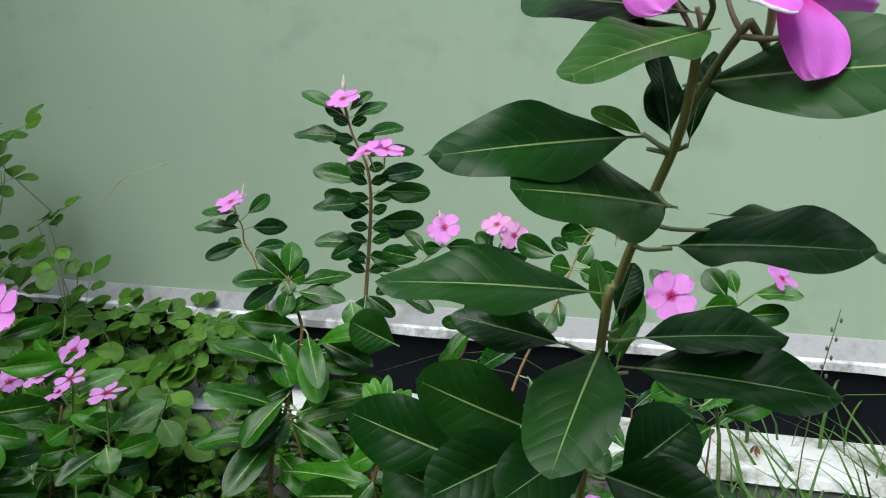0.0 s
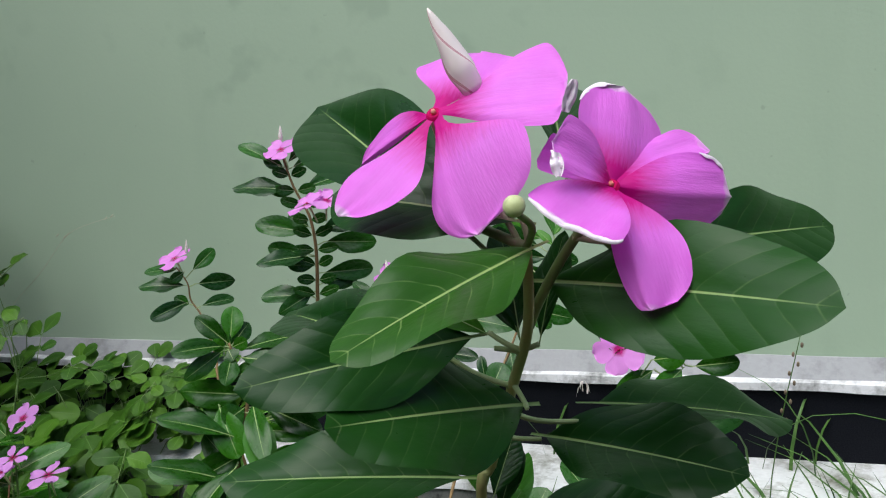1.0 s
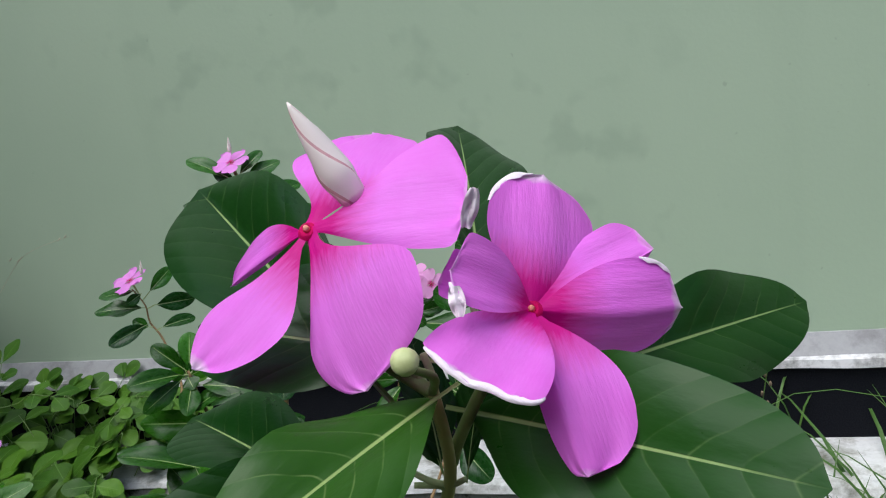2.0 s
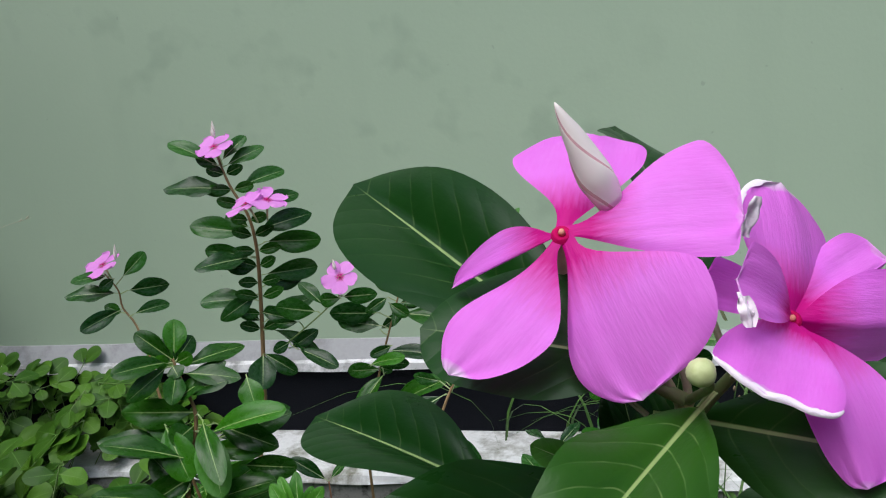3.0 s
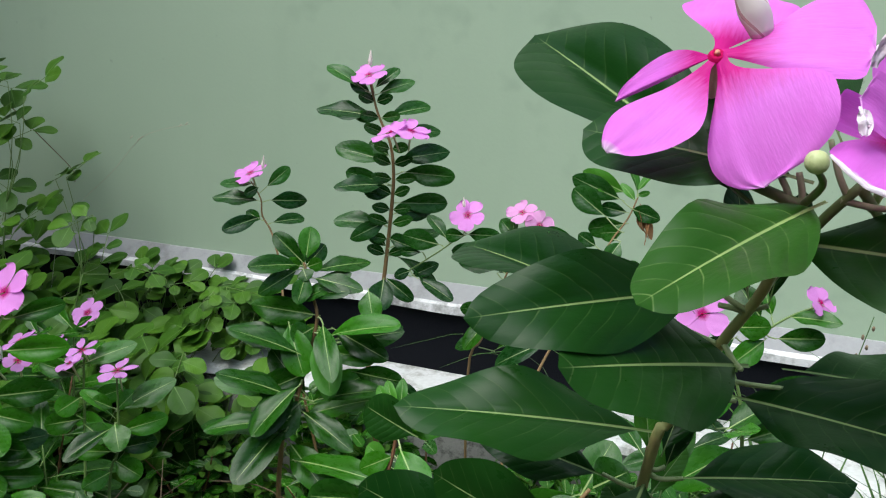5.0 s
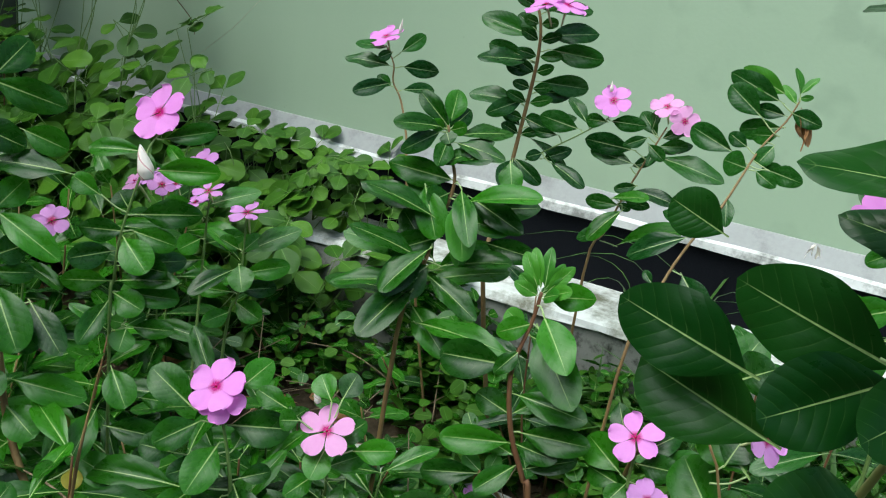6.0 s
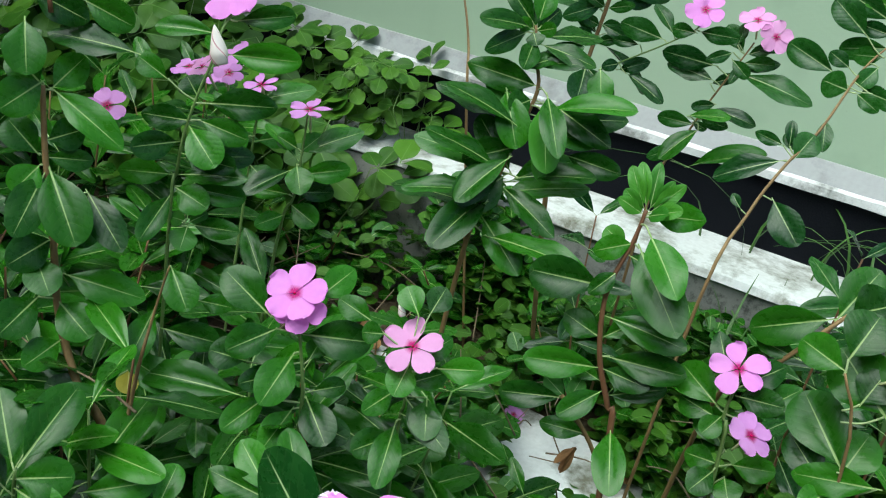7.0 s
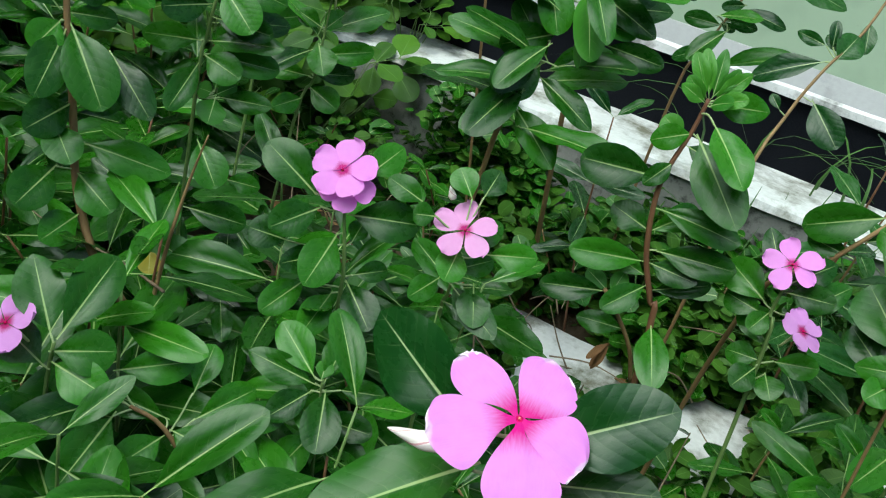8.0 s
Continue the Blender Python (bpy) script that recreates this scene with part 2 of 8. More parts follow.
def profile_bar(bm, profile, x0, x1, steps=60, wobble=0.0, seed=0):
    """A long bar along x with the given closed (y, z) outline, its edges slightly uneven."""
    rows = []
    for i in range(steps + 1):
        x = x0 + (x1 - x0) * i / steps
        row = []
        for k, (y, z) in enumerate(profile):
            w = wobble * noise.noise((x * 9.0, k * 3.7, seed))
            row.append(bm.verts.new((x, y + w, z + 0.7 * w)))
        rows.append(row)
    n = len(profile)
    for r, s in zip(rows, rows[1:]):
        for k in range(n):
            bm.faces.new((r[k], s[k], s[(k + 1) % n], r[(k + 1) % n]))
    bm.faces.new(rows[0])
    bm.faces.new(rows[-1][::-1])
    bmesh.ops.recalc_face_normals(bm, faces=bm.faces)


def sheet(rows, flats):
    """A bmesh from rows of points, with a second set of flat coordinates for the pattern."""
    bm = bmesh.new()
    layer = bm.loops.layers.uv.new("flat")
    grid = [[bm.verts.new(p) for p in row] for row in rows]
    for i in range(len(grid) - 1):
        for j in range(len(grid[0]) - 1):
            f = bm.faces.new((grid[i][j], grid[i][j + 1], grid[i + 1][j + 1], grid[i + 1][j]))
            for loop, (a, b) in zip(f.loops, ((i, j), (i, j + 1), (i + 1, j + 1), (i + 1, j))):
                loop[layer].uv = flats[a][b]
    return bm


BLADE = (0.0, 0.05, 0.1, 0.16, 0.24, 0.33, 0.43, 0.54, 0.65, 0.75, 0.84, 0.91, 0.955, 0.985, 1.0)


def leaf_shape(v, peak, square):
    """Half the width of a blade at v along it, 0.5 at its widest: a slim petiole, a wedge, then a rounded end."""
    if v < 0.1:
        return 0.018
    if v < peak:
        s = (v - 0.1) / (peak - 0.1)
        return 0.018 + 0.482 * math.sin(s * math.pi / 2) ** 1.05
    q = (v - peak) / (1.0 - peak)
    return max(0.012, 0.5 * max(0.0, 1.0 - q ** square) ** (1.0 / square))


def leaf_mesh(name, material, droop, fold, wave, peak, square, k=4, seed=0, steps=1):
    """A blade one long (y) and one wide (x) with its petiole, arched and folded along the midrib, puffed between its side veins."""
    rows, flats = [], []
    line = [a + (b - a) * i / steps for a, b in zip(BLADE, BLADE[1:]) for i in range(steps)] + [1.0]
    for v in line:
        half = leaf_shape(v, peak, square)
        row, flat = [], []
        for j in range(-k, k + 1):
            c = j / k
            x = c * half * (1.0 + 0.06 * math.sin(3.0 * v + seed) * (1 if c > 0 else -1))
            z = fold * abs(x) * (1.3 - 0.6 * abs(c)) * (1 - v ** 3) - droop * v * v + wave * math.sin(v * 11 + seed * 2 + (1.6 if c > 0 else 0)) * abs(c) ** 1.5 * half * 2
            z -= 0.025 * abs(c) ** 3 * half
            row.append((x, v - 0.25 * droop * droop * v + 0.012 * math.exp(-(x / 0.025) ** 2) * (v > 0.99), z))
            flat.append((x, v))
        rows.append(row)
        flats.append(flat)
    return finish(sheet(rows, flats), name, material)


LEAVES = {}


def leaf_variant(material, droop, index, fine):
    key = (material.name, droop, index, fine)
    if key not in LEAVES:
        fold = (0.3, 0.16, 0.42, 0.22)[index]
        wave = (0.02, 0.035, 0.012, 0.05)[index]
        peak, square = (0.6, 0.56, 0.63, 0.53)[index], (2.1, 1.9, 2.2, 1.8)[index]
        LEAVES[key] = leaf_mesh("leaf", material, droop / 10.0, fold, wave, peak, square, 6 if fine else 3, index, 2 if fine else 1)
    return LEAVES[key]


def leaf(parent, base, tip, width, roll=0.0, droop=1, material=None, fine=False, index=None, name="leaf", face=(0, 0, 1)):
    """A blade from base to tip (metres), width metres wide, its upper face turned up and then rolled by degrees."""
    base, tip = Vector(base), Vector(tip)
    d = tip - base
    length = d.length
    d.normalize()
    up = Vector(face) - d * d.dot(Vector(face))
    if up.length < 0.05:
        up = Vector((0, -1, 0)) - d * -d.y
    up.normalize()
    up = Matrix.Rotation(radians(roll), 3, d) @ up
    side = d.cross(up)
    index = random.randrange(4) if index is None else index
    ob = new(name, leaf_variant(material or LEAF, droop, index, fine))
    width *= 1.0 if fine or name == "leaflet" else 0.9
    a = math.atan2(droop / 10.0, 1.0)
    d2 = d * math.cos(a) + up * math.sin(a)
    up2 = up * math.cos(a) - d * math.sin(a)
    s = length / math.hypot(1 - 0.25 * (droop / 10) ** 2, droop / 10.0)
    ob.matrix_world = Matrix((
        (side.x * width, d2.x * s, up2.x * s * 0.8, base.x), (side.y * width, d2.y * s, up2.y * s * 0.8, base.y),
        (side.z * width, d2.z * s, up2.z * s * 0.8, base.z), (0, 0, 0, 1)))
    ob.parent = parent
    return ob


def petal_mesh(name, material, curl, twist, n=10, k=5, cup=0.1, seed=0):
    """A petal one long (y) and about one wide, with a slim claw and a broad, rounded, slightly lopsided end."""
    rows, flats = [], []
    peak = 0.62 + 0.02 * (seed % 3)
    for i in range(n + 1):
        v = i / n
        v = v + 0.35 * v * (1.0 - v)
        row, flat = [], []
        for j in range(-k, k + 1):
            c = j / k
            square = (2.5 if c > 0 else 2.1) + 0.12 * (seed % 2)
            if v < peak:
                half = 0.04 + 0.46 * math.sin(math.pi / 2 * v / peak) ** 1.3
            else:
                half = 0.5 * max(0.0, 1.0 - ((v - peak) / (1.0 - peak)) ** square) ** (1.0 / square)
            x = c * half + 0.05 * v * v
            z = curl * v * v + cup * (c * c) * v * 0.5 + twist * c * v * 0.2 + 0.012 * v * math.sin(c * 6 + v * 5 + seed * 2.1) + 0.02 * v * math.sin(c * 3 + seed * 1.7)
            row.append((x, v * (1.0 + 0.02 * noise.noise((c * 3, seed, 0))), z))
            flat.append((x, v))
        rows.append(row)
        flats.append(flat)
    return finish(sheet(rows, flats), name, material)


PETALS = {}


def petal_variant(material, curl, fine=False, seed=0):
    key = (material.name, curl, fine, seed)
    if key not in PETALS:
        PETALS[key] = petal_mesh("petal", material, (curl - 0.5 + (seed * 0.37) % 1.0) / 10.0, 0.35, 20 if fine else 11, 10 if fine else 5, seed=seed)
    return PETALS[key]


def frame_of(normal, spin=0.0):
    n = Vector(normal).normalized()
    x = n.orthogonal().normalized()
    y = n.cross(x)
    a = radians(spin)
    x, y = x * math.cos(a) + y * math.sin(a), y * math.cos(a) - x * math.sin(a)
    return Matrix((x, y, n)).transposed()


def flower(parent, at, normal, size=0.042, spin=0.0, material=None, curl=0, petals=5, tube=0.022, fine=False, slim=0.92):
    """A five-petalled flower with its eye and the slender tube beneath, facing along normal."""
    at, n = Vector(at), Vector(normal).normalized()
    material = material or PETAL_SMALL
    bm = bmesh.new()
    low = at - n * tube + Vector((0, 0, -0.15 * tube))
    loft(bm, [low, at - n * tube * 0.4, at - n * 0.0008], [0.0009, 0.0013, 0.0016], 7)
    ob = part("flower", bm, BUD_GREEN, parent)
    fall = (Vector((0, 0, -1)) + n * n.z).normalized()
    basis = Matrix((fall.cross(n), fall, n)).transposed() @ Matrix.Rotation(radians(spin), 3, "Z")
    for i in range(petals):
        a = radians(72 * i + random.uniform(-6, 6))
        r = basis @ Matrix.Rotation(a, 3, "Z")
        s = size * 0.52 * random.uniform(0.94, 1.05)
        p = new("petal", petal_variant(material, curl, fine, random.randrange(6)))
        m = (r @ Matrix.Diagonal((s * slim * random.uniform(0.95, 1.06), s, s))).to_4x4()
        m.translation = at + n * 0.0003 * i + r @ Vector((0, 0.0012, 0))
        p.matrix_world = m
        p.parent = ob
    bm = bmesh.new()
    bmesh.ops.create_cone(bm, cap_ends=True, segments=10, radius1=0.0012, radius2=0.0007, depth=0.0012,
                          matrix=Matrix.Translation(at + n * 0.0012) @ basis.to_4x4())
    part("throat", bm, EYE, ob, "small crimson eye of the flower")
    return ob


def bud(parent, base, tip, radius, material=None, name="bud"):
    """A slim spirally rolled bud."""
    base, tip = Vector(base), Vector(tip)
    d = tip - base
    basis = frame_of(d)
    bm = bmesh.new()
    sides, n = 30, 16
    rings = []
    for i in range(n + 1):
        v = i / n
        r = radius * max(0.04, 1.25 * (1.0 - v) ** 0.7 * min(1.0, 0.55 + 1.6 * v))
        row = []
        for k in range(sides):
            a = 6.28319 * k / sides - 3.4 * v
            groove = 0.95 + 0.1 * ((3.0 * k / sides) % 1.0) ** 1.6
            row.append(bm.verts.new(base + d * v + basis @ Vector((r * groove * math.cos(a), r * groove * math.sin(a), 0))))
        rings.append(row)
    for i, (r, s) in enumerate(zip(rings, rings[1:])):
        for k in range(sides):
            f = bm.faces.new((r[k], r[(k + 1) % sides], s[(k + 1) % sides], s[k]))
            seam = (3.0 * (k + 0.5) / sides) % 1.0
            f.material_index = 1 if seam > 0.93 else 0
    bm.faces.new(rings[0][::-1])
    bm.faces.new(rings[-1])
    return part(name, bm, [material or BUD_CREAM, BUD_SEAM], parent, "rolled pale bud")


def plant(label, at, category="plant", name="periwinkle_plant", group=""):
    ob = new(name)
    ob.location = at
    ob.empty_display_size = 0.03
    return tagged(ob, label, category, group)


def own(ob):
    """Puts a plant's parts where they were given in the world, under its root."""
    inv = Matrix.Translation(ob.location).inverted()
    for c in ob.children:
        c.matrix_parent_inverse = inv
    return ob


def stem(parent, points, r0, r1, material=None, name="stem", sides=8):
    bm = bmesh.new()
    n = len(points) - 1
    line = loft(bm, points, [r0 + (r1 - r0) * i / n for i in range(n + 1)], sides)
    part(name, bm, material or STEM_GREEN, parent)
    return line


# ---- the wall, its ledge and skirting, the kerb and the ground ----
def structure():
    bm = bmesh.new()
    box(bm, -4.0, 4.0, 1.62, 1.85, 0.2, 3.2)
    tagged(new("wall_north", finish(bm, "wall", WALL, False)), "pale sage green painted plaster wall", "wall", kind="structure")
    bm = bmesh.new()
    profile_bar(bm, [(1.63, 0.6625), (1.617, 0.661), (1.597, 0.632), (1.6, 0.618), (1.63, 0.618)], -4.0, 4.0, 160, 0.002, 1)
    tagged(new("trim", finish(bm, "ledge", LEDGE, False)), "sloping grey-white ledge along the foot of the wall", "trim", kind="structure")
    bm = bmesh.new()
    profile_bar(bm, [(1.599, 0.6335), (1.5885, 0.629), (1.587, 0.617), (1.599, 0.6155)], -4.0, 4.0, 500, 0.0035, 5)
    tagged(new("trim_lip", finish(bm, "lip", LIP, False)), "bright white flaking lip under the sloping ledge", "trim", kind="structure")
    bm = bmesh.new()
    box(bm, -4.0, 4.0, 1.6, 1.63, 0.2, 0.6165)
    tagged(new("skirting", finish(bm, "skirting", BLACK, False)), "black painted skirting below the ledge", "skirting", kind="structure")
    bm = bmesh.new()
    profile_bar(bm, [(1.605, 0.2), (1.605, 0.508), (1.467, 0.507), (1.455, 0.503), (1.45, 0.494), (1.45, 0.492), (1.5, 0.47), (1.5, 0.2)], -4.0, 4.0, 300, 0.004, 9)
    tagged(new("kerb_top", finish(bm, "kerb_top", KERB_TOP, False)), "white painted top of the raised kerb", "kerb", kind="structure")
    bm = bmesh.new()
    profile_bar(bm, [(1.5, 0.2), (1.5, 0.485), (1.456, 0.491), (1.453, 0.45), (1.451, 0.2)], -4.0, 4.0, 300, 0.004, 10)
    tagged(new("kerb_face", finish(bm, "kerb_face", KERB_FACE, False)), "stained bare grey cement face of the kerb", "kerb", kind="structure")
    bm = bmesh.new()
    profile_bar(bm, [(1.25, 0.2), (1.245, 0.305), (1.235, 0.31), (1.075, 0.31), (1.065, 0.305), (1.06, 0.2)], -0.56, 4.0, 200, 0.006, 20)
    tagged(new("edging", finish(bm, "edging", KERB_TOP, False)), "low white painted concrete edging in the soil", "edging", kind="structure")
    # ground: fine near the bed, coarse to the horizon
    bm = bmesh.new()
    xs = [-900, -60, -8] + [-4 + 0.05 * i for i in range(161)] + [8, 60, 900]
    ys = [-900, -60, -8, -3] + [-1.0 + 0.05 * i for i in range(60)] + [8, 60, 900]
    grid = []
    for y in ys:
        row = []
        for x in xs:
            near = abs(x) < 4.1 and -1.1 < y < 2.1
            z = GROUND + (0.02 * noise.noise((x * 4, y * 4, 0)) + 0.008 * noise.noise((x * 21, y * 21, 4)) if near else 0.0)
            z += 0.06 * max(0.0, 1 - abs(y - 1.37) / 0.13) if near else 0.0
            row.append(bm.verts.new((x, y, z)))
        grid.append(row)
    for r, s in zip(grid, grid[1:]):
        for k in range(len(xs) - 1):
            bm.faces.new((r[k], r[k + 1], s[k + 1], s[k]))
    tagged(new("ground", finish(bm, "ground", SOIL)), "dark bare garden soil under the plants", "ground", kind="structure")
    bm = bmesh.new()
    box(bm, -1.95, -1.7, -1.5, 1.62, 0.2, 2.55)
    tagged(new("wall_west", finish(bm, "wall", OLD_WALL, False)), "dark weathered side wall beyond the weeds", "wall", kind="structure")
    bm = bmesh.new()
    box(bm, -1.95, 4.0, -2.45, -2.2, 0.2, 2.5)
    tagged(new("wall_south", finish(bm, "wall", OLD_WALL, False)), "dark weathered garden wall facing the bed", "wall", kind="structure")


structure()


def open_flower(parent, at, normal, tube=0.024, eye=1.0):
    """The tube and throat of a flower whose petals are set one by one."""
    at, n = Vector(at), Vector(normal).normalized()
    bm = bmesh.new()
    loft(bm, [at - n * tube, at - n * tube * 0.4, at - n * 0.0008], [0.0008, 0.0012, 0.0013], 8)
    ob = part("flower", bm, BUD_GREEN, parent)
    bm = bmesh.new()
    bmesh.ops.create_cone(bm, cap_ends=True, segments=10, radius1=0.0006, radius2=0.0004, depth=0.0008,
                          matrix=Matrix.Translation(at + n * 0.0008) @ frame_of(n).to_4x4())
    part("throat", bm, THROAT, ob, "small yellow throat of the flower")
    bm = bmesh.new()
    basis = frame_of(n)
    rows = [[at + basis @ Vector((r * math.cos(a), r * math.sin(a), h)) for a in [math.pi / 8 * k for k in range(17)]]
            for r, h in ((0.0004, 0.0001), (0.0009, 0.0005), (0.0013 * eye, 0.0004), (0.0017 * eye, -0.0003))]
    part("eye", sheet(rows, [[(0, 0)] * 17 for r in rows]), EYE, ob, "crimson ring round the throat")
    return ob


class Petal:
    """One large petal: from its narrow foot to the middle of its end, reaching out sideways to a left and a right shoulder."""

    def __init__(self, foot, tip, left, right, arch=0.06, belly=0.0, ends=(2.4, 2.4), claw=1.25, seed=0, facing=(0.2, -0.9, 0.35)):
        self.foot, self.arch, self.belly, self.seed = Vector(foot), arch, belly, seed
        claws = claw if isinstance(claw, tuple) else (claw, claw)
        d = Vector(tip) - self.foot
        self.length = d.length
        self.d = d / self.length
        self.sides = []
        for p, k, w in zip((left, right), ends, claws):
            q = Vector(p) - self.foot
            along = q.dot(self.d)
            self.sides.append((q - self.d * along, min(max(along / self.length, 0.45), 0.9), k, w))
        self.n = (self.sides[1][0] - self.sides[0][0]).cross(self.d).normalized()
        if self.n.dot(Vector(facing)) < 0:
            self.n = -self.n

    def width(self, v, peak, k, claw):
        if v < peak:
            return 0.1 + 0.9 * math.sin(math.pi / 2 * max(0.0, v - 0.07) / (peak - 0.07)) ** claw
        q = (v - peak) / (1.0 - peak)
        return max(0.0, 1.0 - q ** k) ** (1.0 / k)

    def at(self, v, c):
        reach, peak, k, claw = self.sides[1 if c > 0 else 0]
        w = self.width(v, peak, k, claw)
        ell, n = self.length, self.seed
        lift = self.arch * 4.0 * (v - v * v) + self.belly * (1.0 - c * c) * math.sin(math.pi * v)
        lift += v * (0.012 * math.sin(4.2 * c + n) + 0.006 * math.sin(11.0 * c + 3.0 * v + 2.3 * n))
        lift += 0.05 * v * v * abs(c) ** 5 * noise.noise((3.0 * c, 4.0 * v, n))
        p = self.foot + self.d * ell * v + reach * abs(c) * w + self.n * ell * lift
        return p + self.d * ell * 0.035 * noise.noise((2.6 * c * w, n * 3.1, 0.5)) * v ** 4

    def build(self, parent, material, rows=26, half=10):
        grid, flats = [], []
        for i in range(rows + 1):
            v = i / rows
            v = v + 0.3 * v * (1.0 - v)
            row, flat = [], []
            for j in range(-half, half + 1):
                c = j / half
                reach, peak, k, claw = self.sides[1 if c > 0 else 0]
                row.append(self.at(v, c))
                flat.append((c * reach.length / self.length * self.width(v, peak, k, claw), v))
            grid.append(row)
            flats.append(flat)
        part("petal", sheet(grid, flats), material, parent)
        return self

    def rim(self, parent, start, stop, wide=0.0012, curl=0.0006):
        """A crumpled papery white rim along the end, from the left shoulder (-1) over the tip (0) to the right one (1)."""
        rows, n = [], 36
        for i in range(n + 1):
            u = start + (stop - start) * i / n
            c = -1.0 if u < 0 else 1.0
            reach, peak, k, claw = self.sides[1 if u > 0 else 0]
            a = min(abs(u), 1.0) * math.pi / 2
            v = peak + (1.0 - peak) * max(0.0, math.cos(a)) ** (2.0 / k) if abs(u) < 1 else peak * (2.0 - abs(u))
            outer = self.at(v, c)
            inward = (self.at(0.55, 0.0) - outer).normalized()
            fade = min(1.0, 4.0 * i / n, 4.0 * (n - i) / n)
            w = wide * fade * (0.85 + 0.9 * noise.noise((u * 5.0, 1.3, self.seed)))
            up = curl * fade * (0.8 + 1.2 * noise.noise((u * 9.0, 7.7, self.seed)))
            rows.append([outer - inward * 0.0002 - self.n * 0.0002, outer - inward * 0.0002 + self.n * (up + 0.0001),
                         outer + inward * 0.45 * w + self.n * (1.25 * up + 0.0002), outer + inward * w + self.n * (0.3 * up + 0.00025)])
        part("papery_edge", sheet(rows, [[(0, 0)] * 4 for r in rows]), RIM, parent, "papery white crumpled petal edge")
        return self


def crumpled_scrap(parent, at, along, across, seed):
    """A dried white scrap of petal, folded and creased."""
    at, along, across = Vector(at), Vector(along), Vector(across)
    n = along.cross(across).normalized()
    size = across.length
    rows = []
    for i in range(11):
        v = i / 10
        row = []
        for j in range(7):
            c = j / 3 - 1
            w = math.sin(math.pi * (0.12 + 0.8 * v)) ** 0.6
            fold = 0.5 * abs(math.sin(2.4 * c + seed)) + 0.5 * noise.noise((2.2 * c, 3.0 * v, seed))
            row.append(at + along * (v + 0.12 * noise.noise((c * 3, seed, 2.0))) + across * 0.5 * c * w + n * size * fold)
        rows.append(row)
    part("papery_scrap", sheet(rows, [[(0, 0)] * 7 for r in rows]), RIM, parent, "dried white scrap of petal")


def round_bud(parent, at, radius):
    bm = bmesh.new()
    bmesh.ops.create_icosphere(bm, subdivisions=3, radius=radius, matrix=Matrix.Translation(at))
    for v in bm.verts:
        p = v.co - Vector(at)
        a = math.atan2(p.y, p.x)
        v.co = Vector(at) + p * (1.0 + 0.1 * abs(math.sin(2.5 * a + 300 * p.z)))
    part("bud", bm, BUD_GREEN, parent, "round yellow-green young bud")


def withered(parent, top, low, width, material=None):
    """A hanging crumpled dead flower head of several curled scraps."""
    top, low = Vector(top), Vector(low)
    for i in range(5):
        tip = low + Vector((random.uniform(-1, 1), random.uniform(-1, 1), random.uniform(-0.6, 0.8))) * width
        leaf(parent, top, tip, width * random.uniform(0.6, 1.0), random.uniform(-180, 180), 3, material or DRY, name="dead_petal")


# ---- the plants that stand out ----
near_plant = plant("tall periwinkle with two large open pink flowers on dark soil", (0.05, 0.72, 0.255), group="periwinkles in the bed")
stem(near_plant, [(0.05, 0.72, 0.255), (0.055, 0.68, 0.5), (0.066, 0.6, 0.75), (0.1, 0.497, 0.949), (0.107, 0.487, 0.974), (0.118, 0.472, 1.001), (0.127, 0.455, 1.021), (0.132, 0.437, 1.042)], 0.0019, 0.0011, STEM_MIXED)
stem(near_plant, [(0.127, 0.456, 1.021), (0.13, 0.453, 1.027), (0.136, 0.45, 1.037), (0.142, 0.447, 1.045)], 0.0012, 0.0010, STEM_GREEN)
stem(near_plant, [(0.142, 0.447, 1.045), (0.148, 0.457, 1.036)], 0.0011, 0.0009, STEM_GREEN)
stem(near_plant, [(0.132, 0.437, 1.042), (0.109, 0.452, 1.048)], 0.0012, 0.0009, STEM_GREEN)
leaf(near_plant, (0.1264, 0.4587, 1.0307), (0.1868, 0.4220, 1.0337), 0.0265, 0, 1, LEAF_DARK, True, 1, face=(-0.36, -0.66, 0.6))
leaf(near_plant, (0.1362, 0.4379, 1.043), (0.1108, 0.393, 1.0316), 0.0204, 0, 1, LEAF_OLIVE, True, 3, face=(0.2, -0.35, 0.91))
stem(near_plant, [(0.115, 0.476, 0.994), (0.123, 0.475, 0.992), (0.134, 0.476, 0.992)], 0.0008, 0.0006, PETIOLE, "petiole", 6)
leaf(near_plant, (0.1325, 0.4764, 0.9964), (0.1822, 0.5144, 0.9789), 0.0235, 0, 1, LEAF_DARK, True, 3, face=(0.38, -0.07, 0.92))
stem(near_plant, [(0.112, 0.48, 0.986), (0.116, 0.48, 0.985), (0.123, 0.478, 0.986)], 0.0008, 0.0006, PETIOLE, "petiole", 6)
leaf(near_plant, (0.1198, 0.4811, 0.9859), (0.1721, 0.4504, 0.9914), 0.0245, 0, 1, LEAF_DARK, True, 3, face=(-0.34, -0.43, 0.84))
stem(near_plant, [(0.119, 0.47, 1.003), (0.122, 0.467, 1), (0.124, 0.462, 1)], 0.0008, 0.0006, PETIOLE, "petiole", 6)
leaf(near_plant, (0.1253, 0.4691, 0.9985), (0.0913, 0.4251, 1.0071), 0.03, 0, 1, LEAF_DARK, True, 3, face=(0.61, -0.33, 0.72))
stem(near_plant, [(0.123, 0.462, 1.013), (0.122, 0.461, 1.014), (0.118, 0.459, 1.015)], 0.0008, 0.0006, PETIOLE, "petiole", 6)
